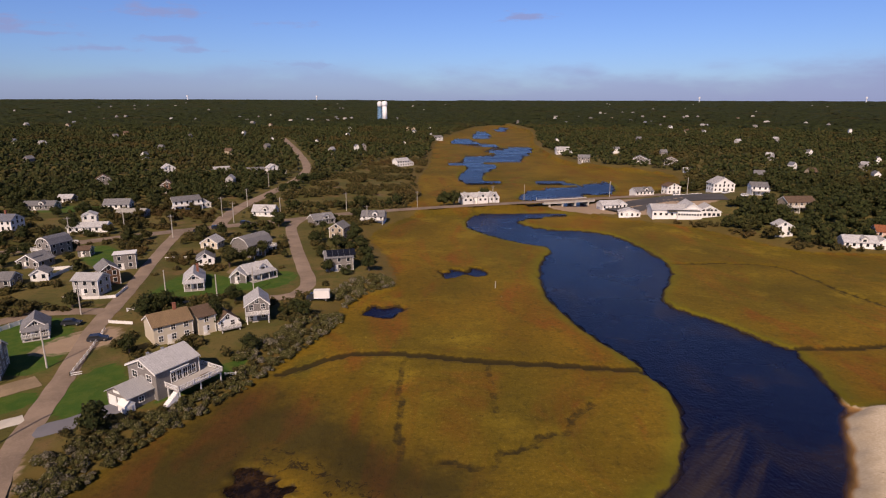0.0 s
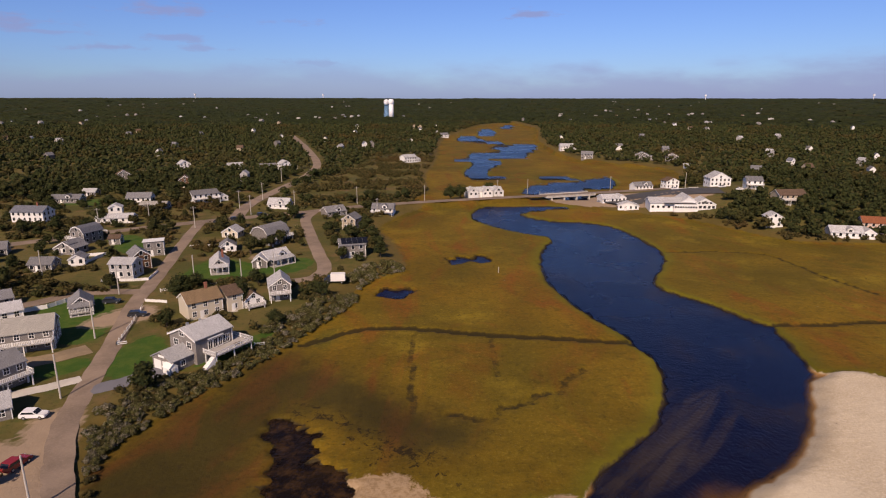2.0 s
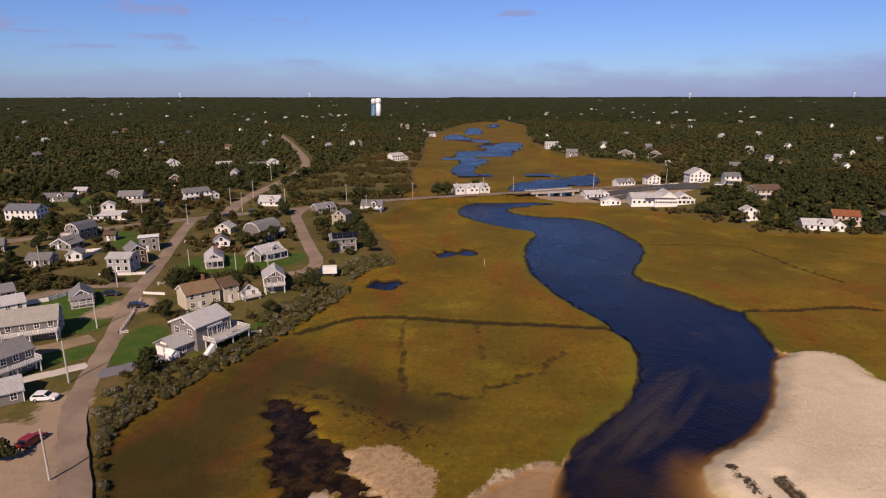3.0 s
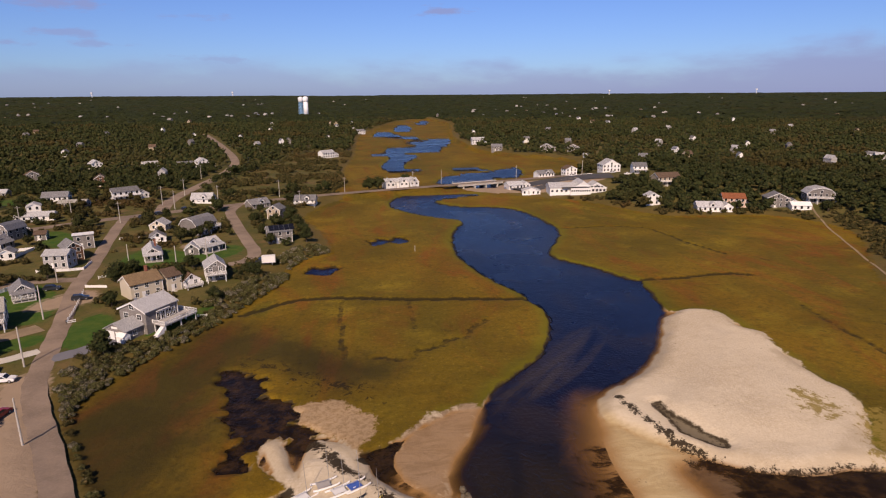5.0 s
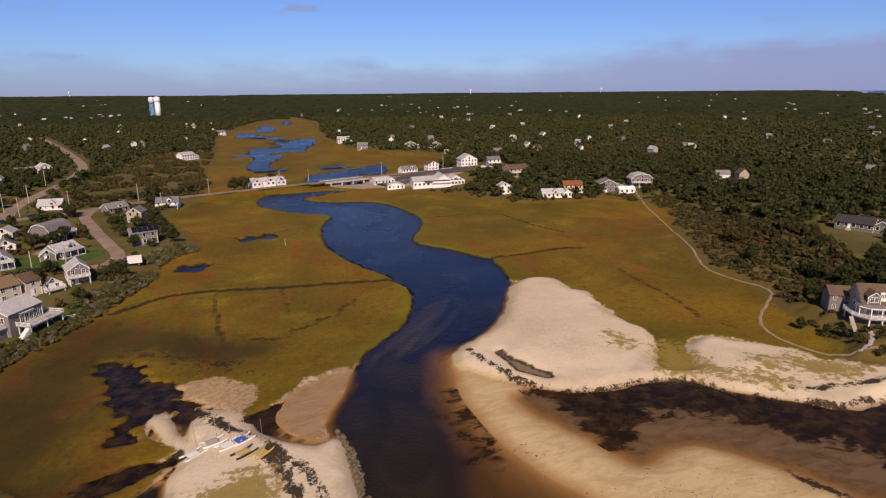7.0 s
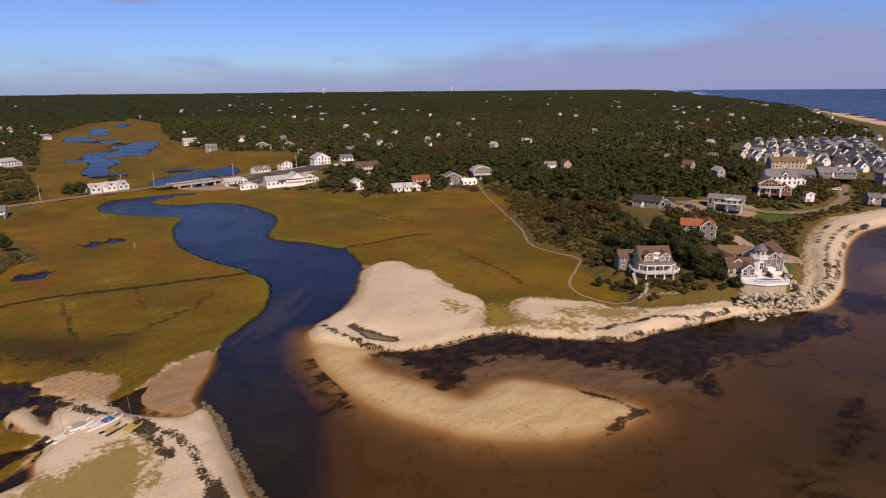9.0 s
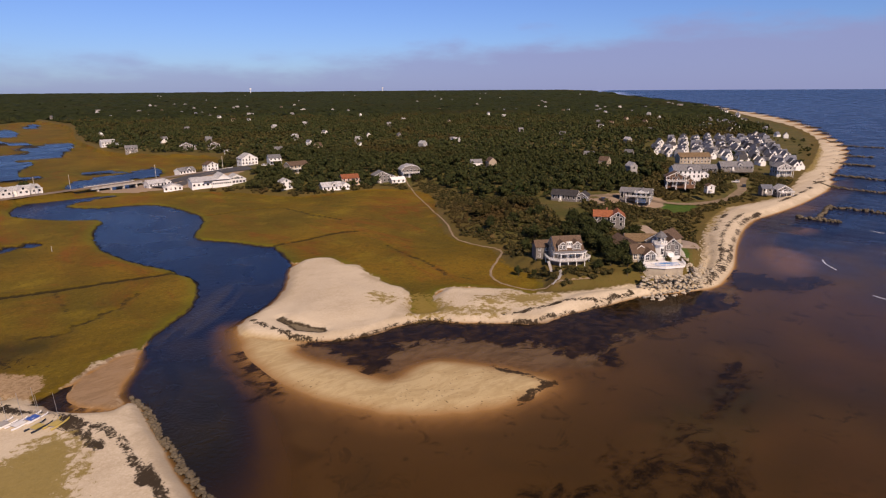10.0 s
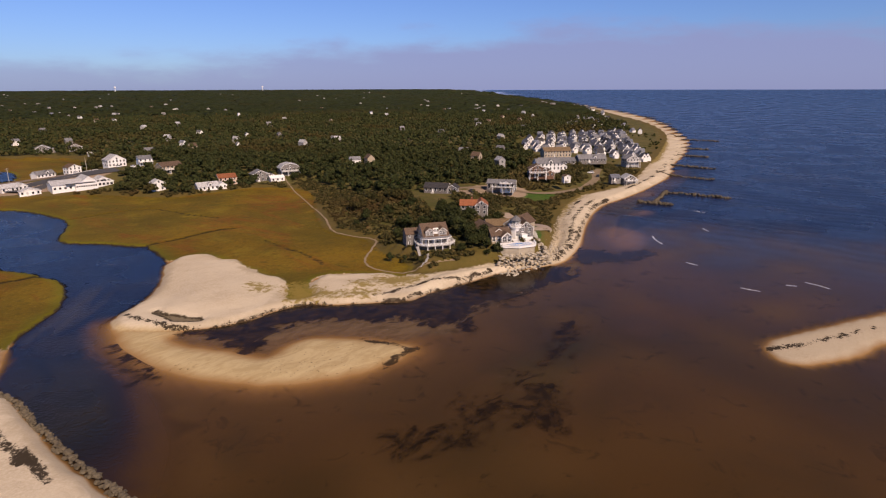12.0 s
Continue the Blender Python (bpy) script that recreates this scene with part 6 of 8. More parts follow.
def east_houses():
    e, w = site("house", (187.5, 67), (195, 57), 7.6, "grey house with terracotta roof among trees", "house")
    wing(e, 7.5, 7.5, 5.0, 2.4, M["grey_shingle"], M["roof_red"], pose(-2.6, 4, 0, 0, 0, 90), "gable", 2, "fl", (1.0, 1.4), 2.2)
    wing(e, 5.6, 8.5, 5.4, 2.6, M["grey_shingle"], M["roof_red"], pose(3.4, 3.2, 0), "gable", 2, "flr", (1.0, 1.5), 1.9)
    chimney(e, -1, 4, 7.2, 1.4)
    e.matrix_basis = e.matrix_basis @ Matrix.Diagonal((0.95, 0.95, 0.78, 1))
    cottage((216, 114), (222, 101), 8, 1, "grey_shingle", "roof_dark", "dark-roofed grey cottage with white gable", "x", 2.4, "gable", "g", 8.6)
    e, w = site("house", (247, 96), (254, 81), 7.8, "large grey house with white balconies on a sandy plot", "house")
    wing(e, 8, 15, 4.2, 2.0, M["grey_shingle"], M["roof_grey"], pose(0, 5.0, 0, 0, 0, 90), "gable", 2, "lfrb", (1.2, 1.6), 2.3)
    wing(e, 5.0, 7, 4.6, 1.8, M["white"], M["roof_grey"], pose(3.0, 2.2, 0), "gable", 2, "flr", (1.2, 1.7), 1.8)
    deck_on(e, -4, 7.6, -4.0, -1.4, 2.4, "flr"); deck_on(e, 0.2, 6.4, -3.4, -1.4, 4.7, "flr", posts=False)
    e.matrix_basis = e.matrix_basis @ Matrix.Diagonal((1, 1, 0.8, 1))
    cottage((297, 100), (305, 91), 7, 2, "brown_shingle", "roof_brown", "brown house with white gables", "y", 3.0, "gable", "dg", 8.5)
    cottage((322, 110), (336, 98), 10, 2, "white", "roof_grey", "white house with grey roof near the shore", "x", 3.0, "gable", "og", 8.5)
    cottage((354, 128), (374, 106), 8, 1, "grey_shingle", "roof_grey", "long grey motel block", "x", 2.6, "gable", "", 8.0)
    cottage((384, 112), (402, 96), 9, 1, "grey_shingle", "roof_grey", "long motel block with roof windows", "x", 3.2, "gable", "oo", 8.0)
    cottage((396, 148), (416, 132), 10, 2, "tan_wall", "roof_tan", "tan hipped house beside the motel", "x", 3.0, "gable", "", 8.0)
    cottage((349, 61), (356.6, 55.4), 7, 1, "grey_shingle", "roof_light", "grey beach house on the sand", "y", 2.6, "gable", "d", 2.6)
    cottage((341, 66), (346, 61.6), 5, 1, "grey_shingle", "slate", "low cottage beside the beach", "x", 2.0, "gable", "", 3.6)
    cottage((425, 92), (435, 85), 9, 2, "pale_grey", "roof_grey", "tall grey gabled beach house", "y", 3.2, "gable", "d", 3.4)
    cottage((300, 77), (304, 74.6), 3.4, 1, "white", "roof_brown", "small white pavilion on the lawn", "y", 1.0, "gable", "", 8.0)


deck_house()
bluff_house()
turret_house()
east_houses()
ribbon("road", [(395, 100), (365, 88), (351, 81), (330, 76), (318, 74), (292, 78), (274, 86), (262, 98), (242, 108), (232, 118)], 5.0, M["sandtrack"], 0.1, "sandy access road behind the beach", "road")


# ---- restaurant, bridge and causeway ----
def restaurant():
    e, w = site("restaurant", (109, 309), (138, 306), 2.4, "long low white restaurant with ribbon windows and grey roof", "restaurant")
    wing(e, 12, 22, 3.4, 2.2, M["white"], M["roof_light"], pose(-5, 7, 0, 0, 0, 90), "gable", 1, "l", (1.2, 1.2), 2.6)
    wing(e, 10, 14, 3.6, 3.4, M["white"], M["roof_light"], pose(4, 9, 0), "gable", 1, "", (1.2, 1.2), 2.6)
    wing(e, 11, 9, 3.2, 3.0, M["white"], M["roof_light"], pose(12, 6, 0), "gable", 1, "fr", (1.4, 1.4), 1.9)
    part("front_wall", boxes((-4, 8, -0.6, 1.0, -1.2, 3.4)), M["white"], e)
    part("canopy", boxes((-9, 7, -0.9, 1.2, 3.42, 3.65)), M["roof_dark"], e)
    for i in range(9):
        add_window(e, -3.3 + i * 1.3, -0.63, 1.2, 0, 0.85, 1.0)
    for i in range(4):
        add_window(e, 9 + i * 2.0, 1.47, 3.3, 0, 1.3, 1.0)


restaurant()
ribbon("car_park", [(92, 330), (106, 338), (122, 345), (140, 344), (158, 340)], 22, M["lot"], 0.15, "dark asphalt car park behind the restaurant", "car park", floor=2.2)


def shop_by_bridge():
    e, w = site("shop", (11, 356), (36, 362), 1.8, "low white shop with several pale gables near the bridge", "shop")
    wing(e, 8, 22, 2.8, 1.8, M["white"], M["roof_light"], pose(0, 5, 0, 0, 0, 90), "gable", 1, "flr", (1.0, 1.1), 2.6)
    for x in (-8, 1, 8):
        wing(e, 6, 8, 2.8, 2.2, M["white"], M["roof_light"], pose(x, 2.6, 0), "gable", 1, "f", (1.2, 1.2), 2.4)


shop_by_bridge()


def bridge():
    a, b = Vector((58, 355.2, 0)), Vector((90, 366.1, 0))
    ln = (b - a).length
    e = new("bridge")
    e.matrix_basis = pose(a.x, a.y, 2.35, 0, 0, math.degrees(math.atan2(b.y - a.y, b.x - a.x)))
    tagged(e, "concrete road bridge with low railings over the creek", "bridge")
    part("deck", boxes((0, ln, -4.6, 4.6, -0.85, 0.0)), M["concrete"], e)
    for s in (-1, 1):
        part("parapet", boxes((0, ln, s * 4.6 - 0.15, s * 4.6 + 0.15, 0, 0.35)), M["concrete"], e)
        part("handrail", boxes((0, ln, s * 4.6 - 0.05, s * 4.6 + 0.05, 0.9, 1.02)), M["metal"], e)
        for i in range(12):
            part("rail_post", boxes((-0.07, 0.07, -0.07, 0.07, 0.35, 0.95)), M["metal"], e, m=pose(1 + i * (ln - 2) / 11, s * 4.6, 0))
    for k in (0.12, 0.37, 0.62, 0.88):
        part("pier", boxes((-0.5, 0.5, -4.2, 4.2, -4.6, -0.85)), M["concrete"], e, m=pose(k * ln, 0, 0))


bridge()


# ---- poles, fences, cars, boats ----
def utility_pole(x, y, h=9.5, arm=True, turn=20):
    e = new("utility_pole")
    e.matrix_basis = pose(x, y, ground_z(x, y), 0, 0, turn)
    tagged(e, "weathered grey wooden utility pole", "pole", "utility poles")
    part("pole", cyl(bmesh.new(), 0.2, 0.13, (0, 0, -0.8), (0, 0, h)), M["marshpost"], e)
    if arm:
        part("crossarm", boxes((-1.2, 1.2, -0.08, 0.08, h - 0.9, h - 0.7)), M["wood"], e)
        for s in (-1.05, -0.4, 0.4, 1.05):
            part("insulator", cyl(bmesh.new(), 0.05, 0.04, (s, 0, h - 0.7), (s, 0, h - 0.45), 6), M["metal"], e)


POLES = [(-87, 134, 9.5, 0), (-77, 104.5, 9.5, 0), (-61, 72, 9, 0), (-58, 189, 8, 0), (-82.5, 183, 8, 0), (-108, 303, 10, 1), (-112, 256, 10, 1), (-13, 341, 10, 1), (-98, 166, 9, 0),
         (-135, 262, 10, 1), (-150, 248, 10, 1), (-80, 306, 10, 1), (-50, 325, 10, 1), (30, 352, 10, 1), (52, 380, 10, 0), (-104, 330, 10, 1), (-112, 400, 10, 1), (-130, 180, 9, 0),
         (104, 376, 10, 1), (150, 372, 10, 0), (-98, 290, 10, 1), (-36, 300, 8, 1), (-66, 180, 8, 0)]
for x, y, h, arm in POLES:
    utility_pole(x, y, h, bool(arm), 25)


def fence(points, h=1.0, label="white painted post and rail fence", solid=False):
    p = [Vector((x, y, 0)) for x, y in points]
    e = new("fence")
    e.matrix_basis = pose(p[0].x, p[0].y, ground_z(p[0].x, p[0].y))
    tagged(e, label, "fence")
    base = e.matrix_basis.inverted()
    for a, b in zip(p, p[1:]):
        n = max(1, round((b - a).length / 2.4))
        for i in range(n):
            q, r = a.lerp(b, i / n), a.lerp(b, (i + 1) / n)
            q.z, r.z = ground_z(q.x, q.y), ground_z(r.x, r.y)
            part("post", boxes((-0.09, 0.09, -0.09, 0.09, -0.4, h + 0.1)), M["white"], e, m=base @ Matrix.Translation(q))
            for k in ((0.35, 0.8) if not solid else (0.5,)):
                t = 0.09 if not solid else 0.5
                bm = bmesh.new()
                mm = look(q + Vector((0, 0, k * h)), r + Vector((0, 0, k * h)))
                box(bm, -0.03, 0.03, -t * h, t * h, -(r - q).length, 0, base @ mm)
                part("rail" if not solid else "panel", bm, M["white"], e)


fence([(-79.5, 130), (-82, 141), (-86, 156)])
fence([(-79.5, 130), (-77.5, 131)])
fence([(-87, 169), (-83, 172), (-77, 175), (-70, 178)])
fence([(-87.5, 160.5), (-81, 160)], 0.8, "low white board fence beside the lane", True)
fence([(-109.5, 177), (-100, 178.5), (-96, 180), (-97, 189)], 0.9, "low white board fence round a garden", True)
fence([(-100, 222), (-93, 224)], 0.8, "low white board fence by a garden path", True)
fence([(-117, 148), (-111, 153), (-108, 160)], 1.2, "white board fence behind the lawn", True)
fence([(-135, 204), (-125, 208), (-126, 198)], 1.1, "white board fence round a yard", True)
fence([(-47, 132), (-43, 134)], 0.8)
fence([(110, 352), (124, 360), (150, 352)], 0.8, "low white rail along the car park")


def vehicle(kind, x, y, turn, paint, label):
    e = new(kind)
    e.matrix_basis = pose(x, y, ground_z(x, y) + 0.09, 0, 0, turn)
    tagged(e, label, "truck" if kind == "box_truck" else "car")
    if kind == "box_truck":
        part("cargo_box", boxes((-3.4, 1.2, -1.1, 1.1, 0.8, 3.2)), M["white"], e)
        body = prism([(1.3, 0.5), (3.4, 0.5), (3.4, 1.4), (2.7, 1.6), (2.2, 2.4), (1.3, 2.4)], -1.0, 1.0)
        part("cab", body, M[paint], e)
        part("windscreen", prism([(2.74, 1.62), (2.28, 2.32), (2.25, 2.3), (2.7, 1.6)], -0.85, 0.85), M["glass"], e)
        wheels = [(-2.3, 0.95), (2.3, 0.95), (-2.3, -0.95), (2.3, -0.95)]
    else:
        part("body", prism([(-2.3, 0.35), (2.25, 0.35), (2.35, 0.75), (1.9, 0.95), (1.0, 1.05), (0.3, 1.62), (-1.7, 1.65), (-2.25, 1.1), (-2.35, 0.7)], -0.9, 0.9), M[paint], e)
        for s in (-1, 1):
            part("side_window", prism([(0.75, 1.08), (0.22, 1.5), (-1.6, 1.52), (-1.95, 1.1)], s * 0.9, s * 0.915), M["glass"], e)
            part("headlight", boxes((2.2, 2.33, s * 0.62 - 0.18, s * 0.62 + 0.18, 0.68, 0.82)), M["metal"], e)
        part("windscreen", prism([(1.04, 1.07), (0.36, 1.6), (0.33, 1.57), (0.98, 1.06)], -0.8, 0.8), M["glass"], e)
        part("rear_window", prism([(-2.26, 1.14), (-1.76, 1.62), (-1.74, 1.6), (-2.2, 1.12)], -0.75, 0.75), M["glass"], e)
        wheels = [(-1.45, 0.84), (1.45, 0.84), (-1.45, -0.84), (1.45, -0.84)]
    for wx, wy in wheels:
        s = 1 if wy > 0 else -1
        ty = part("wheel", cyl(bmesh.new(), 0.34, 0.34, (wx, wy - 0.1, 0.34), (wx, wy + 0.1, 0.34), 14), M["tyre"], e)
        part("rim", cyl(bmesh.new(), 0.2, 0.2, (wx, wy + s * 0.1, 0.34), (wx, wy + s * 0.115, 0.34), 10), M["metal"], ty)


vehicle("car", -77.3, 97.2, 4, "car_white", "white parked family car on a sandy drive")
vehicle("car", -70, 82, 78, "car_red", "dark red parked car beside the lane")
vehicle("box_truck", -36.4, 181.2, 186, "car_dark", "white box truck with dark blue cab parked")
for x, y, a, c in ((-101, 276, 35, "car_dark"), (-92, 288, 40, "car_dark"), (-106, 268, 60, "car_dark"), (-96, 158.5, 10, "car_dark"), (360, 84, 30, "car_dark"), (366, 92, 120, "car_white"), (-147, 244, 40, "car_white"),
                   (163, 350, 30, "car_white"), (169, 340, 20, "car_white"), (140, 362, 15, "car_white"), (236, 97, 60, "car_dark"), (-84, 149, 20, "car_dark")):
    vehicle("car", x, y, a, c, "dark parked car" + " on the asphalt" if c == "car_dark" else "white car parked on open ground")


def catamaran(x, y, turn, hull, tramp, name_label):
    e = new("catamaran")
    e.matrix_basis = pose(x, y, ground_z(x, y) + 0.02, 0, 0, turn) @ Matrix.Diagonal((0.84, 0.84, 0.84, 1))
    tagged(e, name_label, "boat", "beached catamarans")
    for s in (-1, 1):
        bm = bmesh.new()
        prof = [(-2.5, 0.12, 0.16), (-1.6, 0.0, 0.21), (0.6, 0.0, 0.2), (1.9, 0.08, 0.13), (2.6, 0.3, 0.02)]
        rings = []
        for px, z0, r in prof:
            rings.append([bm.verts.new((px, s * 1.1 + r * math.cos(a), z0 + 0.22 + 0.22 * math.sin(a))) for a in np.linspace(0, 2 * math.pi, 7)[:-1]])
        for r0, r1 in zip(rings, rings[1:]):
            for i in range(6):
                bm.faces.new((r0[i], r0[(i + 1) % 6], r1[(i + 1) % 6], r1[i]))
        bm.faces.new(rings[0]); bm.faces.new(rings[-1][::-1])
        part("hull", bm, M[hull], e)
    part("trampoline", boxes((-1.5, 0.9, -1.0, 1.0, 0.5, 0.54)), M[tramp], e)
    for px in (-1.5, 0.9):
        part("crossbeam", cyl(bmesh.new(), 0.05, 0.05, (px, -1.15, 0.5), (px, 1.15, 0.5)), M["metal"], e)
    part("mast", cyl(bmesh.new(), 0.055, 0.04, (0.9, 0, 0.5), (0.5, 0, 7.6)), M["metal"], e)
    part("boom", cyl(bmesh.new(), 0.04, 0.04, (0.85, 0, 1.1), (-1.6, 0.1, 1.2)), M["metal"], e)


for row in ((-11.8, 52.6, 35, "white", "white", "white beached catamaran with bare mast"), (-8.6, 54.8, 20, "white", "deck", "white beached catamaran with grey trampoline"),
            (-6.2, 53.0, 28, "white", "white", "white beached catamaran with white trampoline"), (-3.8, 53.8, 30, "white", "blue", "white beached catamaran with blue cover"),
            (-3.6, 49.6, 30, "car_dark", "yellow", "dark-hulled beached catamaran with yellow trampoline"), (-0.9, 48.6, 38, "yellow", "yellow", "yellow beached catamaran with bare mast")):
    catamaran(*row)


# ---- water towers ----
def water_tower(x, y, legs):
    e = new("water_tower")
    e.matrix_basis = pose(x, y, ground_z(x, y)) @ Matrix.Diagonal((0.92, 0.92, 0.86, 1))
    tagged(e, "pale blue water tower on steel legs" if legs else "white water tower on a solid pedestal", "water tower")
    bm = bmesh.new()
    prof = [(6.2, 45), (7.4, 47), (7.6, 50), (7.6, 55), (6.6, 57.5), (3.5, 59), (0.2, 59.6)] if not legs else [(2.0, 42), (5.4, 44), (6.6, 47), (6.6, 54), (5.6, 56.5), (2.6, 58.4), (0.2, 58.8)]
    rings = [[bm.verts.new((r * math.cos(a), r * math.sin(a), z)) for a in np.linspace(0, 2 * math.pi, 25)[:-1]] for r, z in prof]
    for r0, r1 in zip(rings, rings[1:]):
        for i in range(24):
            bm.faces.new((r0[i], r0[(i + 1) % 24], r1[(i + 1) % 24], r1[i]))
    bm.faces.new(rings[-1]); bm.faces.new(rings[0][::-1])
    part("tank", bm, M["tower"], e, smooth_shade=True)
    if legs:
        for i in range(6):
            a = radians(60 * i)
            part("leg", cyl(bmesh.new(), 0.6, 0.5, (6.4 * math.cos(a), 6.4 * math.sin(a), -1), (5.2 * math.cos(a), 5.2 * math.sin(a), 45)), M["tower_blue"], e)
        part("riser", cyl(bmesh.new(), 1.4, 1.4, (0, 0, -1), (0, 0, 43), 12), M["tower_blue"], e)
    else:
        part("pedestal", cyl(bmesh.new(), 6.6, 6.0, (0, 0, -1), (0, 0, 46), 24), M["tower"], e, smooth_shade=True)


water_tower(-149, 1512, True)
water_tower(-136, 1500, False)
for x, y, h in ((-1700, 4150, 60), (1680, 4000, 62), (-880, 4380, 60), (2560, 3700, 60)):
    e = new("water_tower")
    e.matrix_basis = pose(x, y, ground_z(x, y))
    tagged(e, "small white water tower on the skyline", "water tower")
    part("shaft", cyl(bmesh.new(), 2.2, 2.2, (0, 0, 0), (0, 0, h - 30), 8), M["tower"], e)
    part("tank", cyl(bmesh.new(), 6, 6, (0, 0, h - 32), (0, 0, h - 22), 12), M["tower"], e)


# ---- trees and woods ----
def lump(r, seed, sub=1, sq=0.8):
    bm = bmesh.new()
    bmesh.ops.create_icosphere(bm, subdivisions=sub, radius=1)
    rnd = np.random.RandomState(seed)
    for v in bm.verts:
        v.co *= r * (0.72 + 0.5 * rnd.rand())
        v.co.z *= sq
    bm.verts.ensure_lookup_table()
    V = np.array([v.co[:] for v in bm.verts]); F = np.array([[v.index for v in f.verts] for f in bm.faces])
    bm.free()
    return V, F


def leaf_cards(n, rx, rz, size, seed, low=-0.25):
    """Small tilted leaf sprays over the outside of a crown."""
    rnd = np.random.RandomState(seed)
    V, F = [], []
    while len(V) < n * 4:
        d = rnd.normal(size=3); d /= np.linalg.norm(d)
        if d[2] < low:
            continue
        c = d * np.array([rx, rx, rz]) * (0.70 + 0.50 * rnd.rand())
        u = np.cross(d, rnd.normal(size=3)); u /= np.linalg.norm(u)
        w = np.cross(d + 0.7 * rnd.normal(size=3), u); w /= np.linalg.norm(w)
        s = size * (0.6 + 0.8 * rnd.rand())
        i = len(V)
        V += [c - u * s, c - w * s * 0.6, c + u * s, c + w * s * 0.7 + d * s * 0.3]
        F += [(i, i + 1, i + 2), (i, i + 2, i + 3)]
    return np.array(V), np.array(F)


def joined(pieces):
    V, F, n = [], [], 0
    for v, f in pieces:
        V.append(v); F.append(f + n); n += len(v)
    return np.concatenate(V), np.concatenate(F)


def crown(seed, R=3.0, H=4.0, lumps=7, cards=160, card=0.45, sub=0):
    """A broken, uneven crown: small dark cores under many loose leaf sprays; its foot at z 0."""
    rnd = np.random.RandomState(seed)
    out = []
    for k in range(lumps):
        a, q = rnd.rand() * 6.28, (rnd.rand() ** 0.6)
        c = np.array([math.cos(a) * q * R * 0.66, math.sin(a) * q * R * 0.66, H * (0.28 + 0.56 * rnd.rand() * (1.15 - 0.6 * q))])
        r = R * (0.32 + 0.26 * rnd.rand())
        v, f = lump(r * (0.8 if cards else 1.0), seed * 31 + k, sub)
        out.append((v + c, f))
        if cards:
            v, f = leaf_cards(cards // lumps, r * 1.02, r * 0.88, card, seed * 57 + k, -0.45)
            out.append((v + c, f))
    return joined(out)


def scatter(name, spots, kinds, mat, label, cat, seed=5):
    """Merges many plants into one object: spots are x, y, z, size, height factor."""
    rnd = np.random.RandomState(seed)
    V, F, n = [], [], 0
    which = rnd.randint(len(kinds), size=len(spots))
    for k, (kv, kf) in enumerate(kinds):
        s = spots[which == k]
        if not len(s):
            continue
        a = rnd.rand(len(s)) * 6.28
        ca, sa = np.cos(a)[:, None], np.sin(a)[:, None]
        x = (kv[None, :, 0] * ca - kv[None, :, 1] * sa) * s[:, 3:4] + s[:, 0:1]
        y = (kv[None, :, 0] * sa + kv[None, :, 1] * ca) * s[:, 3:4] + s[:, 1:2]
        z = kv[None, :, 2] * s[:, 4:5] + s[:, 2:3]
        V.append(np.stack([x, y, z], 2).reshape(-1, 3))
        F.append((kf[None] + (np.arange(len(s)) * len(kv))[:, None, None] + n).reshape(-1, 3))
        n += len(s) * len(kv)
    V, F = np.concatenate(V), np.concatenate(F)
    me = bpy.data.meshes.new(name)
    me.vertices.add(len(V)); me.vertices.foreach_set("co", V.astype(np.float32).ravel())
    me.loops.add(F.size); me.loops.foreach_set("vertex_index", F.ravel().astype(np.int32))
    me.polygons.add(len(F)); me.polygons.foreach_set("loop_start", np.arange(0, F.size, 3, dtype=np.int32))
    me.update()
    me.materials.append(mat)
    return tagged(new(name, me), label, cat, kind="stuff")


VILLAGE = Zone([(-15, 20), (-75, 30), (-130, 80), (-240, 140), (-270, 240), (-245, 335), (-200, 345), (-160, 352), (-110, 352), (-60, 340), (-10, 345), (0, 200), (-20, 90)], reach=40)
SCRUB_N = Zone([(-92, 345), (-15, 340), (-10, 600), (-50, 610), (-80, 470)], reach=40)
LOT = Zone([(60, 316), (138, 298), (150, 318), (192, 330), (190, 372), (150, 396), (86, 376)], reach=40)
SCRUB_E = Zone([(126, 36), (140, 70), (150, 110), (170, 144), (200, 190), (212, 215), (200, 242), (236, 250), (224, 195), (214, 157), (208, 122), (194, 92), (184, 75), (168, 56), (160, 42), (150, 44), (136, 36)], reach=40)
BLUFF = Zone([(130, 34), (151, 44), (166, 44), (180, 66), (196, 74), (222, 100), (250, 104), (270, 98), (296, 116), (340, 132), (356, 140), (372, 150), (404, 166), (460, 205), (520, 254), (610, 282), (700, 268), (770, 240), (900, 300), (1191, 480), (1600, 720), (2200, 1160)]
             + [(2174, 1089), (1544, 613), (1085, 308), (789, 160), (573, 104), (415, 59), (318, 51), (211, 21), (150, 10)], reach=40)
ROADS = [Zone(p, closed=False, reach=30) for p in (
    [(150, 386), (108, 372), (30, 347), (-52, 316), (-115, 270), (-165, 228), (-330, 120)], [(-103, 284), (-107, 345), (-104, 444), (-112, 515), (-159, 679), (-230, 900)],
    [(-115, 271), (-110, 247), (-98.7, 200), (-89.5, 158), (-81, 131), (-72.6, 102), (-64, 83), (-47, 54), (-40, 42)], [(-91, 169), (-119, 155), (-150, 140)], [(-69, 300), (-50, 220), (-43, 198), (-54, 182)],
    [(395, 100), (351, 81), (292, 78), (262, 98), (232, 118)], [(217, 64), (202, 37), (191, 29), (187, 34)], [(-62, 119), (-74, 108)], [(-76, 112), (-92, 103)], [(-84, 128), (-97, 119)])]
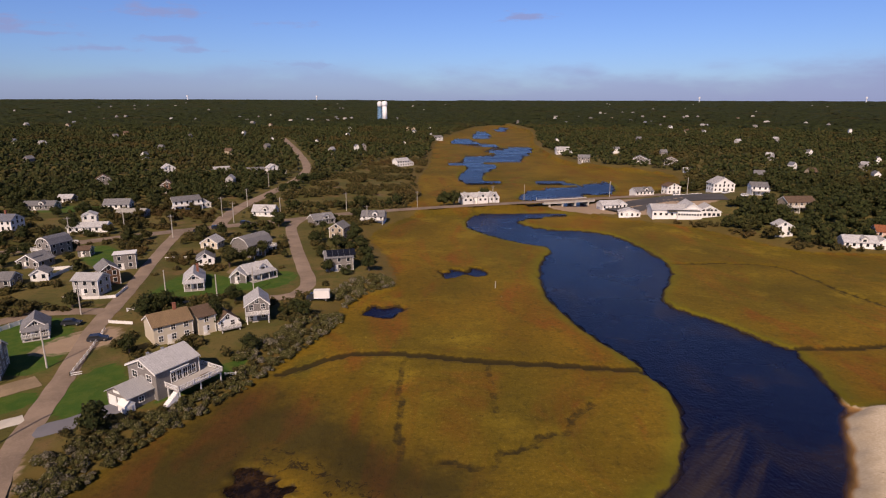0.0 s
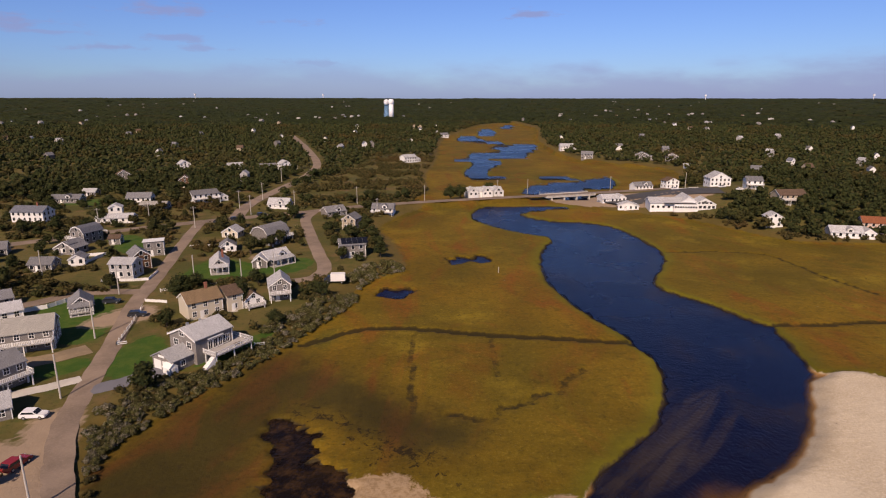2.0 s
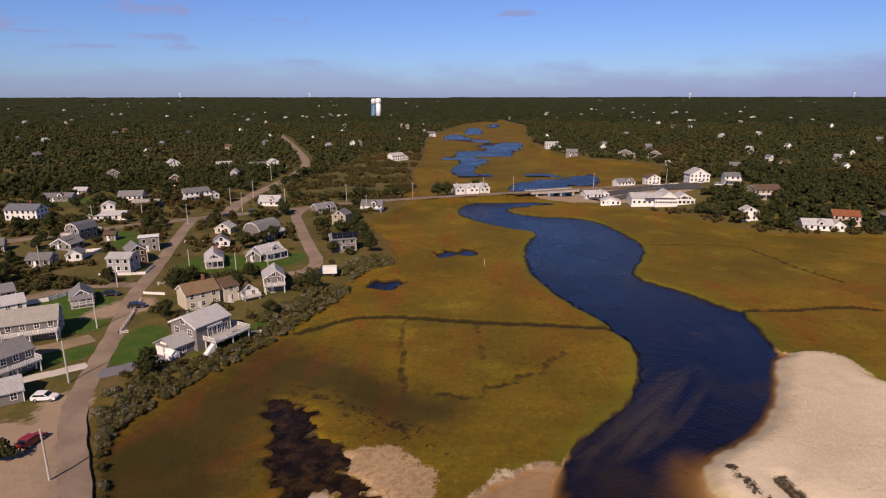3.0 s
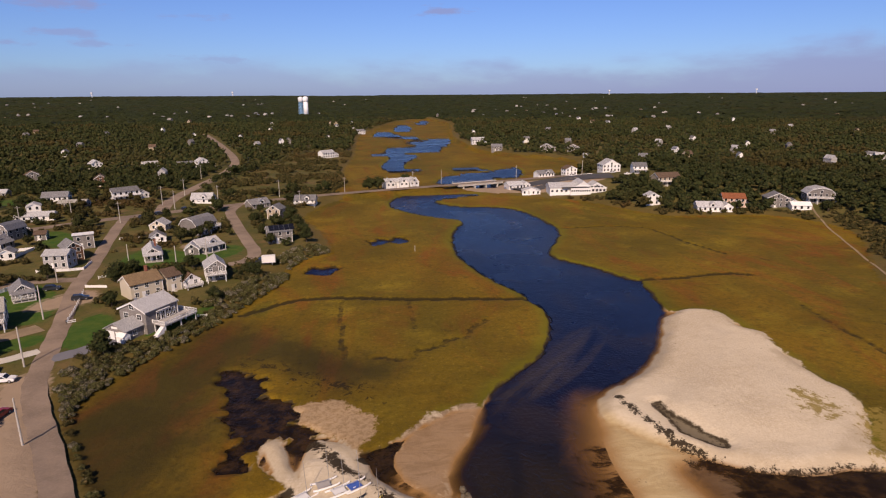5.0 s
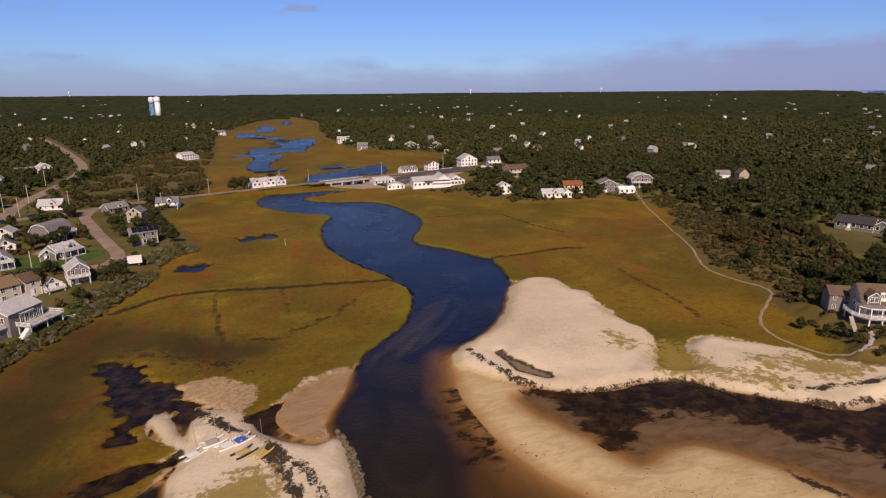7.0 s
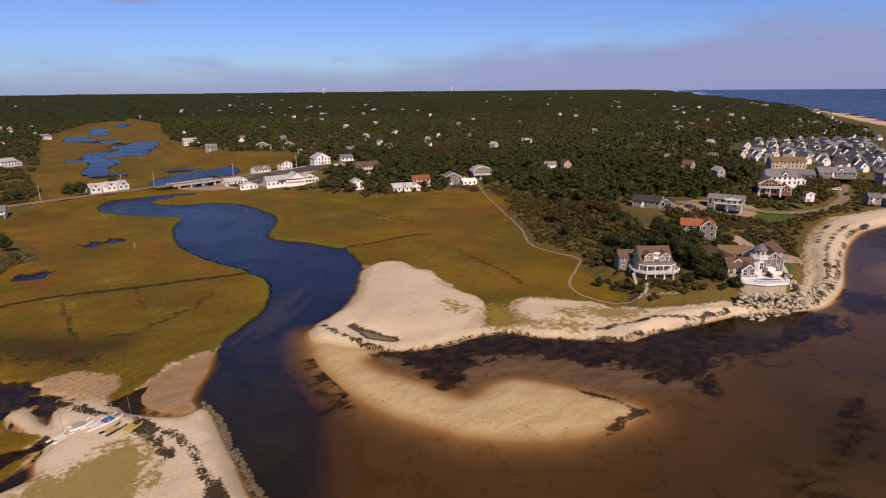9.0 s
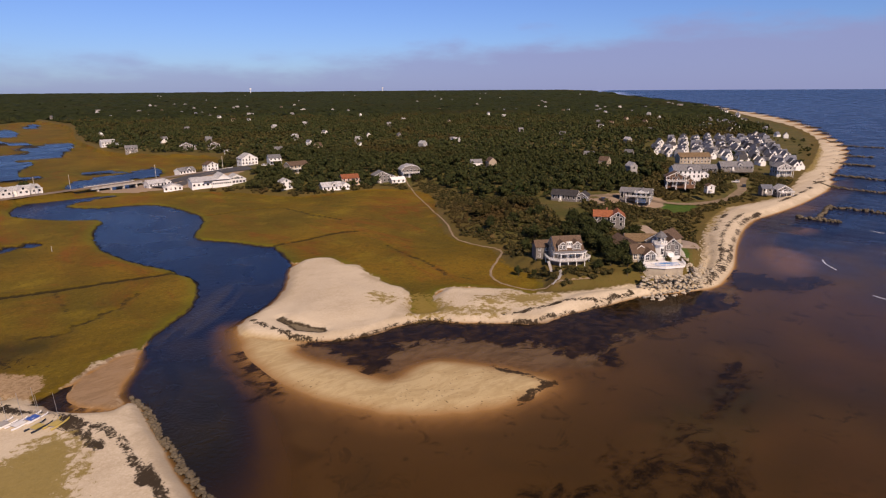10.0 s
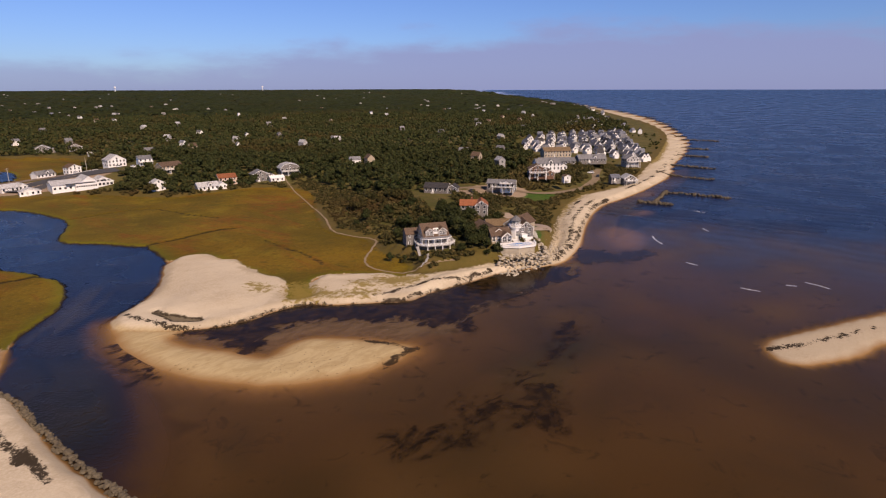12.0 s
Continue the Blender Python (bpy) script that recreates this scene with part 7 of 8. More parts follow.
HOMES = np.array([(o.matrix_basis.translation.x, o.matrix_basis.translation.y, o.matrix_basis.to_euler().z) for o in scene.objects
                  if o.parent is None and o.get("category") in ("house", "shed", "shop", "restaurant", "truck", "car")])
HOME_MID = np.column_stack([HOMES[:, 0] - np.sin(HOMES[:, 2]) * 4.5, HOMES[:, 1] + np.cos(HOMES[:, 2]) * 4.5])


def home_gap(X, Y):
    best = np.full(X.shape, 1e9)
    for x, y in HOME_MID:
        best = np.minimum(best, np.hypot(X - x, Y - y))
    return best


def jitter(x0, x1, y0, y1, step, seed):
    r = np.random.RandomState(seed)
    X, Y = np.meshgrid(np.arange(x0, x1, step), np.arange(y0, y1, step))
    X, Y = X.ravel() + (r.rand(X.size) - 0.5) * step * 0.95, Y.ravel() + (r.rand(Y.size) - 0.5) * step * 0.95
    return X, Y


def spots_at(X, Y, size, seed, tall=1.0, spread=0.35):
    r = np.random.RandomState(seed)
    s = size * (1 - spread + 2 * spread * r.rand(len(X)))
    return np.column_stack([X, Y, height(X, Y) - 0.3, s, s * tall * (0.8 + 0.4 * r.rand(len(X)))])


def in_view(X, Y):
    b = np.degrees(np.arctan2(X + 5, Y + 90))
    return (b > -50) & (b < 100)


# far houses among the trees, only their upper storeys and roofs clear of the leaves
r = np.random.RandomState(11)
FAR_HOMES = []
while len(FAR_HOMES) < 120:
    d, b = 330 + 1500 * r.rand() ** 1.3, radians(-42 + 108 * r.rand())
    x, y = d * math.sin(b), d * math.cos(b) - 20
    X, Y = np.array([x]), np.array([y])
    if (Z["west"](X, Y)[0] > 12 or Z["east"](X, Y)[0] > 12) and max(VILLAGE(X, Y)[0], BLUFF(X, Y)[0], LOT(X, Y)[0], SCRUB_N(X, Y)[0]) < -10 and home_gap(X, Y)[0] > 16 \
            and max(q(X, Y)[0] for q in ROADS) < -10:
        FAR_HOMES.append((x, y, d))
FAR_XY = np.array([(x, y) for x, y, d in FAR_HOMES])


def far_gap(X, Y):
    """Room kept open at and before each far house."""
    keep = np.ones(X.shape, bool)
    for x, y in FAR_XY:
        near = np.hypot((X - x), (Y - y)) < 6.5
        a = math.atan2(y + 40, x)
        u, v = (X - x) * math.cos(a) + (Y - y) * math.sin(a), -(X - x) * math.sin(a) + (Y - y) * math.cos(a)
        keep &= ~(near | ((u < 0) & (u > -9) & (np.abs(v) < 5)))
    return keep


GLADE = Zone([(190, 90), (206, 112), (214, 122), (226, 112), (226, 98), (214, 92), (200, 82)], reach=40)


def woods(X, Y):
    w, e = Z["west"](X, Y), Z["east"](X, Y)
    ok = ((w > 3) & (VILLAGE(X, Y) < 2) & (SCRUB_N(X, Y) < 0)) | ((e > 4) & (LOT(X, Y) < 0) & (SCRUB_E(X, Y) < 1) & (BLUFF(X, Y) < 2) & (GLADE(X, Y) < 0))
    ok &= np.maximum.reduce([q(X, Y) for q in ROADS]) < -6
    return ok


def plant_woods():
    near = [crown(s, 3.3, 6.4, 6, 132, 0.56) for s in range(8)]
    X, Y = jitter(-330, 560, 90, 560, 6.2, 21)
    d = np.hypot(X, Y)
    k = in_view(X, Y) & (d < 470) & woods(X, Y) & (home_gap(X, Y) > 8)
    X, Y = X[k], Y[k]
    k = far_gap(X, Y)
    X, Y = X[k], Y[k]
    scatter("woodland", spots_at(X, Y, 1.0, 3, 1.0), near, M["leaves"], "dense oak and pitch pine wood turning brown in places", "woodland")
    mid = [crown(s + 40, 4.2, 7.4, 3, 9, 1.25) for s in range(9)]
    X, Y = jitter(-1050, 1400, 100, 1330, 8.8, 22)
    d = np.hypot(X, Y)
    k = in_view(X, Y) & (d >= 470) & (d < 1330)
    X, Y = X[k], Y[k]
    k = woods(X, Y) & (home_gap(X, Y) > 9)
    X, Y = X[k], Y[k]
    k = far_gap(X, Y)
    X, Y = X[k], Y[k]
    scatter("woodland", spots_at(X, Y, 1.0, 4, 1.0), mid, M["leaves"], "unbroken woodland of oak and pine on low land", "woodland")


plant_woods()


def far_canopy():
    """The woods beyond, as one uneven roof of leaves."""
    r0, r1, nr, na = 1180.0, 4870.0, 300, 620
    R = r0 * (r1 / r0) ** (np.arange(nr) / (nr - 1))
    A = np.radians(np.linspace(-52, 92, na))
    rnd = np.random.RandomState(8)
    RR = R[:, None] * (1 + 0.002 * rnd.normal(size=(nr, na)))
    AA = A[None, :] + 0.0018 * rnd.normal(size=(nr, na))
    X, Y = RR * np.sin(AA), RR * np.cos(AA) - 20
    X[-1], Y[-1] = R[-1] * np.sin(A), R[-1] * np.cos(A) - 20
    x, y = X.ravel(), Y.ravel()
    ok = (np.maximum(Z["west"](x, y), Z["east"](x, y)) > 6) & (BLUFF(x, y) < 0)
    edge = step01(6, 24, np.maximum(Z["west"](x, y), Z["east"](x, y)))
    h = height(x, y) - 0.5 + edge * (4.0 + 6.5 * rnd.rand(x.size) ** 0.8 + 1.5 * wave(x, y, 300, 9)) * np.where(np.hypot(x, y + 20) > 4500, 0.6, 1)
    h = h - np.repeat(7.0 * np.clip(1 - np.arange(nr) / 14.0, 0, 1), na)
    v = np.column_stack([x, y, h])
    i = (np.arange(nr - 1)[:, None] * na + np.arange(na - 1)[None]).ravel()
    f = np.stack([i, i + na, i + na + 1, i + 1], 1)
    f = f[ok[f].all(1)]
    me = bpy.data.meshes.new("far_woods")
    me.vertices.add(len(v)); me.vertices.foreach_set("co", v.astype(np.float32).ravel())
    me.loops.add(f.size); me.loops.foreach_set("vertex_index", f.ravel().astype(np.int32))
    me.polygons.add(len(f)); me.polygons.foreach_set("loop_start", np.arange(0, f.size, 4, dtype=np.int32))
    me.update()
    me.materials.append(M["far_leaves"])
    tagged(new("far_woods", me), "far dark green woods reaching to the skyline", "woodland", kind="stuff")


far_canopy()


def far_house_kinds():
    kinds = []
    for i, (wall, roof, w, l, h) in enumerate((("pale_grey", "roof_light", 8, 12, 6.5), ("grey_shingle", "roof_grey", 8, 11, 7.0), ("white", "roof_grey", 7, 13, 6.0), ("tan_wall", "roof_brown", 9, 11, 7.0), ("white", "slate", 7, 9, 7.5))):
        e = new("house")
        tagged(e, "small pale house half hidden among trees", "house", "houses among the woods")
        part("wall", prism(gable(w, h, w * 0.36, base=-3), -l / 2, l / 2), M[wall], e)
        part("roof", prism(roof_outline(w, h, w * 0.36, "gable"), -l / 2 - 0.3, l / 2 + 0.3), M[roof], e)
        part("window", boxes((-0.7, 0.7, -l / 2 - 0.05, -l / 2 + 0.02, h - 2.0, h - 0.5)), M["glass"], e)
        kinds.append(e)
    return kinds


kinds = far_house_kinds()
for i, (x, y, d) in enumerate(FAR_HOMES):
    z = ground_z(x, y) + (0 if d < 1180 else 2.5)
    m = pose(x, y, z, 0, 0, random.choice((0, 90, 180)) + random.uniform(-30, 30)) @ Matrix.Diagonal((0.6, 0.6, 0.8, 1))
    if i < len(kinds):
        kinds[i].matrix_basis = m
    else:
        copy_thing(kinds[i % len(kinds)], m).matrix_basis = m


# ---- the cottage colony by the sea ----
def colony_kinds():
    out = []
    for wall, roof, w, l, h in (("white", "slate", 4.4, 6.5, 3.2), ("white", "roof_grey", 4.6, 6.5, 3.6), ("white", "slate", 5.0, 6, 3.9), ("white", "roof_dark", 4.8, 6, 3.1)):
        e = new("cottage")
        tagged(e, "white gabled seaside cottage in a dense row", "house", "seaside cottage colony")
        part("wall", prism(gable(w, h, w * 0.62, base=-1.5), -l / 2, l / 2), M[wall], e)
        part("roof", prism(roof_outline(w, h, w * 0.62, "gable"), -l / 2 - 0.3, l / 2 + 0.3), M[roof], e)
        part("porch", prism([(-w * 0.4, -1.5), (w * 0.4, -1.5), (w * 0.4, 2.3), (0, 3.3), (-w * 0.4, 2.3)], -l / 2 - 2.2, -l / 2 - 0.02), M["white"], e)
        part("window", boxes((-0.6, 0.6, -l / 2 - 0.05, -l / 2 + 0.02, h - 0.6, h + 0.8)), M["glass"], e)
        part("window", boxes((w / 2 - 0.02, w / 2 + 0.05, -0.7, 0.7, 1.0, 2.4)), M["glass"], e)
        out.append(e)
    return out


COLONY = Zone([(470, 205), (492, 233), (560, 262), (620, 274), (681, 256), (733, 225), (736, 196), (660, 162), (583, 133), (500, 102), (456, 100), (470, 130), (474, 170)], reach=30)
kinds = colony_kinds()
count = 0
for i in range(58):
    for j in range(54):
        u, v = i * 9.3, j * 11.6
        a = radians(28)
        x, y = 330 + u * math.cos(a) - v * math.sin(a) + random.uniform(-2, 2), 20 + u * math.sin(a) + v * math.cos(a) + random.uniform(-2.5, 2.5)
        X, Y = np.array([x]), np.array([y])
        if COLONY(X, Y)[0] < 1 or home_gap(X, Y)[0] < 13:
            continue
        m = pose(x, y, ground_z(x, y), 0, 0, random.choice((-42, -42, -42, -35, 48)) + random.uniform(-6, 6))
        if count < 4:
            kinds[count].matrix_basis = m
        else:
            copy_thing(random.choice(kinds), m)
        count += 1
for i in range(95):   # looser rows farther along the shore
    t = random.random() ** 1.2
    x = 740 + 1250 * t
    top = np.interp(x, [770, 1010, 1191, 1544, 2174], [200, 320, 440, 640, 1110])
    y = top + 14 + random.random() * (70 + 60 * (1 - t))
    X, Y = np.array([x]), np.array([y])
    copy_thing(random.choice(kinds), pose(x, y, ground_z(x, y), 0, 0, random.uniform(0, 180)))


# ---- single trees, shrubs ----
def tree_kind(seed, R, H, trunk, name="tree", label="round bushy oak with dark green leaves"):
    e = new(name)
    tagged(e, label, "tree", "village trees")
    v, f = crown(seed, R, H, 10, 760, 0.30, 1)
    v[:, 2] += trunk
    me = mesh_from("crown", v, [tuple(map(int, q)) for q in f], M["leaves"])
    o = new("crown", me); o.parent = e
    bm = bmesh.new()
    cyl(bm, 0.24, 0.16, (0, 0, -0.5), (0.1, 0, trunk + H * 0.35), 8)
    rnd = random.Random(seed)
    for k in range(5):
        a = rnd.uniform(0, 6.28)
        cyl(bm, 0.11, 0.04, (0.05, 0, trunk * 0.8 + 0.15 * k), (math.cos(a) * R * 0.6, math.sin(a) * R * 0.6, trunk + H * 0.5), 6)
    part("trunk", bm, M["bark"], e)
    return e


def shrub_kind(seed, R, H, mat, label):
    v, f = crown(seed, R, H, 9, 620, 0.16, 1)
    v[:, 2] -= 0.15 * H
    o = new("shrub", mesh_from("shrub", v, [tuple(map(int, q)) for q in f], M[mat]))
    return tagged(o, label, "shrub", "shrubs of the marsh edge")


def use(kinds, spots, seed):
    rnd = random.Random(seed)
    for i, (x, y, s) in enumerate(spots):
        k = kinds[i] if i < len(kinds) else None
        m = pose(x, y, ground_z(x, y), 0, 0, rnd.uniform(0, 360)) @ Matrix.Diagonal((s, s, s * rnd.uniform(0.8, 1.2), 1))
        if k is not None:
            k.matrix_basis = m
        else:
            src = kinds[i % len(kinds)]
            o = copy_thing(src, m)
            o.matrix_basis = m


def free_spots(n, box_, test, seed, gap=6.0, road=4.0):
    r = np.random.RandomState(seed)
    X, Y = box_[0] + (box_[1] - box_[0]) * r.rand(n * 14), box_[2] + (box_[3] - box_[2]) * r.rand(n * 14)
    k = test(X, Y) & (home_gap(X, Y) > gap) & (np.maximum.reduce([q(X, Y) for q in ROADS]) < -road)
    lawn = np.maximum.reduce([Zone(p, reach=20, step=3)(X, Y) for p in LAWNS])
    k &= lawn < -0.5
    return np.column_stack([X[k], Y[k]])[:n]


vt = free_spots(340, (-260, 0, 70, 345), lambda X, Y: (VILLAGE(X, Y) > 1) & (Z["west"](X, Y) > 6) & (wave(X, Y, 60, 31) > -0.7) & (np.hypot(X + 82, Y - 95) > 11), 51, 6.4, 5.0)
se = free_spots(40, (150, 260, 70, 260), lambda X, Y: (SCRUB_E(X, Y) > 0) & (GLADE(X, Y) < 0) & (Z['east'](X, Y) > 18 + 8 * wave(X, Y, 30, 41)), 57, 8.0, 5.0)
tree_kinds = [tree_kind(60 + i, 2.6 + 0.3 * i, 4.0 + 0.4 * i, 1.0) for i in range(5)]
use(tree_kinds, [(x, y, random.uniform(0.55, 1.15)) for x, y in vt[:190]] + [(x, y, random.uniform(0.5, 1.0)) for x, y in se] + [(-62, 158, .9), (-59, 159, 1.1), (-66, 137, .5), (-80, 167, 1.2), (-77, 169, 1.0), (-74, 214, 1.5), (-84, 222, 0.9), (8, 352, 1.6), (2, 350, 1.3), (26, 372, 1.2),
                                                                              (158, 38, 1.0), (160, 34, 1.0), (155, 31, .8), (163, 46, 1.1), (166, 52, 1.2), (172, 52, .9), (176, 60, 1.2), (170, 64, 1.1), (182, 58, 1.1), (200, 56, .8), (161, 58, 1.0), (178, 72, 1.2), (186, 50, .8), (149, 36, .55), (153, 34, .75), (158, 36, .8), (155, 29, .7), (152, 27, .5), (156, 25, .55), (161, 41, 1.0), (165, 44, 1.1), (172, 54, 1.0), (184, 70, 1.1), (179, 66, 1.2), (168, 71, 1.0), (174, 76, 1.1), (163, 64, .9), (158, 62, .9), (152, 62, .8), (150, 68, .8), (168, 58, 1.1), (186, 76, 1.2), (192, 74, .9), (196, 68, .8), (134, 57, .5), (136, 52, .45)], 1)
vr = vt[190:]
vs = np.random.RandomState(58).uniform(0.6, 1.1, len(vr))
scatter("garden_trees", np.column_stack([vr[:, 0], vr[:, 1], height(vr[:, 0], vr[:, 1]) - 0.2, vs, vs]), [crown(s + 140, 2.8, 5.2, 7, 210, 0.38) for s in range(5)], M["leaves"], "dark green garden trees between the village houses", "trees")
ct = free_spots(150, (440, 760, 95, 275), lambda X, Y: (COLONY(X, Y) > -14) & (Z["east"](X, Y) > 3), 59, 3.0, 3.0)
cs = np.random.RandomState(60).uniform(0.4, 0.8, len(ct))
scatter("colony_trees", np.column_stack([ct[:, 0], ct[:, 1], height(ct[:, 0], ct[:, 1]) - 0.2, cs, cs]), [crown(s + 160, 2.8, 5.0, 5, 60, 0.6) for s in range(4)], M["leaves"], "small dark trees among the seaside cottages", "trees")
w_edge = smooth(WEST_UP[1:13], False, 8)
rr = random.Random(77)
belt = []
while len(belt) < 1250:
    k = rr.randrange(len(w_edge) - 1)
    p, q = w_edge[k], w_edge[k + 1]
    d = (q - p) / (np.hypot(*(q - p)) + 1e-9)
    t, off = rr.random(), 9.5 * rr.random() ** 1.3 - 0.8
    belt.append((p[0] + (q[0] - p[0]) * t - d[1] * off, p[1] + (q[1] - p[1]) * t + d[0] * off, rr.uniform(0.55, 1.15) * (0.75 + 0.05 * off)))
bx = np.array([(x, y) for x, y, s in belt])
ok = (Z["west"](bx[:, 0], bx[:, 1]) > -0.8) & (home_gap(bx[:, 0], bx[:, 1]) > 8.0) & (np.maximum.reduce([q(bx[:, 0], bx[:, 1]) for q in ROADS]) < -3.6)
ok &= np.maximum.reduce([Zone(p, reach=20, step=3)(bx[:, 0], bx[:, 1]) for p in LAWNS]) < 0.3
belt = [b for b, k in zip(belt, ok) if k]
shrubs = [shrub_kind(80, 1.6, 1.9, "hedge", "grey-green bayberry shrub at the marsh edge"), shrub_kind(81, 1.3, 2.2, "hedge", "tangled green shrub at the marsh edge"), shrub_kind(82, 1.2, 1.7, "pale_shrub", "pale flowering groundsel shrub"),
          shrub_kind(83, 1.8, 1.6, "hedge", "low dense shrub at the marsh edge")]
use(shrubs, belt[:190], 2)
rest = np.array(belt[190:])
belt_kinds = [crown(s + 120, 1.5, 1.6, 6, 150, 0.21) for s in range(6)]
for pick, mat, label in ((slice(0, None, 4), "pale_shrub", "groundsel shrubs in pale seed along the marsh"), (slice(1, None, 4), "scrub", "brown thicket along the marsh edge"),
                         (slice(2, None, 2), "hedge", "tangled belt of grey-green shrubs along the marsh")):
    b = rest[pick]
    scatter("shrubbery", np.column_stack([b[:, 0], b[:, 1], height(b[:, 0], b[:, 1]) - 0.2, b[:, 2] * 0.92, b[:, 2] * 0.85]), belt_kinds, M[mat], label, "shrubs")
garden = free_spots(120, (-240, -10, 80, 345), lambda X, Y: (VILLAGE(X, Y) > 1) & (Z["west"](X, Y) > 3), 53, 6.0, 3.4)
use([shrub_kind(84, 1.3, 1.5, "hedge", "dark green garden shrub")], [(x, y, random.uniform(0.6, 1.3)) for x, y in garden], 3)


def thickets():
    kinds = [crown(s + 90, 1.7, 2.0, 4, 64, 0.32) for s in range(6)]
    X, Y = jitter(60, 460, 10, 300, 2.9, 33)
    e = Z["east"](X, Y)
    k = ((SCRUB_E(X, Y) > 0) & (e > 1 + 5 * wave(X, Y, 30, 13)) | (BLUFF(X, Y) > 0) & (e > 2.5) & (X < 420)) & (home_gap(X, Y) > 8.2) & (np.maximum.reduce([q(X, Y) for q in ROADS]) < -3.5)
    k &= (wave(X, Y, 26, 14) > -0.75) | (BLUFF(X, Y) < 0)
    path = Zone([(226, 247), (205, 207), (188, 174), (166, 133), (150, 104), (151.4, 86), (143, 75.6), (127, 63), (124, 52), (127, 43)], closed=False, reach=20)(X, Y)
    k &= (path < -2.5) & (np.hypot((X - 256), (Y - 94)) > 17) & (np.maximum.reduce([Zone(p, reach=20, step=3)(X, Y) for p in LAWNS + DIRT]) < 0) & (Y > 37 - (X - 130) * 0.45)
    X, Y = X[k], Y[k]
    tall = np.clip(Z["east"](X, Y) / 30, 0.35, 1.2)
    s = spots_at(X, Y, 1.0, 6, 1.0)
    s[:, 3] *= np.clip(tall + 0.5, 0.9, 1.35); s[:, 4] *= np.maximum(tall, 0.6) * 1.15
    scatter("thicket", s, kinds, M["scrub"], "brown and olive coastal thicket on the slope", "thicket")
    X, Y = jitter(-300, -20, 70, 345, 3.3, 36)
    k = (VILLAGE(X, Y) > -4) & (Z["west"](X, Y) > 5) & (home_gap(X, Y) > 7.0) & (np.maximum.reduce([q(X, Y) for q in ROADS]) < -4.2)
    k &= (np.maximum.reduce([Zone(p, reach=20, step=3)(X, Y) for p in LAWNS + DIRT]) < -0.8) & (wave(X, Y, 44, 18) + 0.5 * wave(X, Y, 15, 19) > 0.08)
    s = spots_at(X[k], Y[k], 1.1, 9, 0.85)
    scatter("undergrowth", s, kinds, M["scrub"], "brown and olive bushes filling the gaps between gardens", "bushes")
    X, Y = jitter(-100, 0, 335, 620, 3.6, 34)
    k = (SCRUB_N(X, Y) > 0) & (Z["west"](X, Y) > 1) & (np.maximum.reduce([q(X, Y) for q in ROADS]) < -6) & (home_gap(X, Y) > 8) & (wave(X, Y, 40, 15) > -0.1)
    s = spots_at(X[k], Y[k], 1.1, 7, 1.1)
    scatter("thicket", s, kinds, M["scrub"], "olive scrub beside the upper marsh", "thicket")
    X, Y = jitter(-20, 200, 236, 420, 3.4, 35)
    up = np.maximum(Z["east"](X, Y), Z["west"](X, Y))
    k = (up > 0.5) & (up < 9) & (home_gap(X, Y) > 8) & (np.maximum.reduce([q(X, Y) for q in ROADS]) < -5) & (LOT(X, Y) < 3) & (wave(X, Y, 24, 16) > -0.2)
    s = spots_at(X[k], Y[k], 1.0, 8, 1.1)
    scatter("thicket", s, kinds, M["scrub"], "olive bushes along the marsh bank", "thicket")


thickets()


# ---- stones: revetment, jetty, groynes ----
def rock_meshes(mat, n=6):
    out = []
    for k in range(n):
        v, f = lump(1.0, 300 + k, 1, 0.72)
        v[:, 0] *= 1.2
        out.append(mesh_from("rock", v, [tuple(map(int, q)) for q in f], M[mat]))
    return out


def rock_row(name, line, width, n, size, mat, label, top, seed):
    e = new(name)
    p = smooth(line, False, 10)
    e.matrix_basis = pose(p[0][0], p[0][1], 0)
    tagged(e, label, "stone " + name.split("_")[-1])
    seg = np.r_[0, np.cumsum(np.hypot(*np.diff(p, axis=0).T))]
    rnd = random.Random(seed)
    meshes = rock_meshes(mat)
    for i in range(n):
        t = (i + rnd.random()) / n * seg[-1]
        x, y = np.interp(t, seg, p[:, 0]), np.interp(t, seg, p[:, 1])
        dx, dy = np.interp(t + 0.5, seg, p[:, 0]) - np.interp(t - 0.5, seg, p[:, 0]), np.interp(t + 0.5, seg, p[:, 1]) - np.interp(t - 0.5, seg, p[:, 1])
        q = rnd.uniform(-1, 1)
        ln = math.hypot(dx, dy) or 1
        x, y = x - dy / ln * q * width / 2, y + dx / ln * q * width / 2
        s = size * rnd.uniform(0.6, 1.25)
        z = max(ground_z(x, y), top * (1 - abs(q) * 0.8) - 0.9) + 0.1 * s
        o = new("rock", rnd.choice(meshes))
        o.parent = e
        o.matrix_basis = pose(x - p[0][0], y - p[0][1], z, rnd.uniform(-25, 25), rnd.uniform(-25, 25), rnd.uniform(0, 360)) @ Matrix.Diagonal((s, s, s, 1))


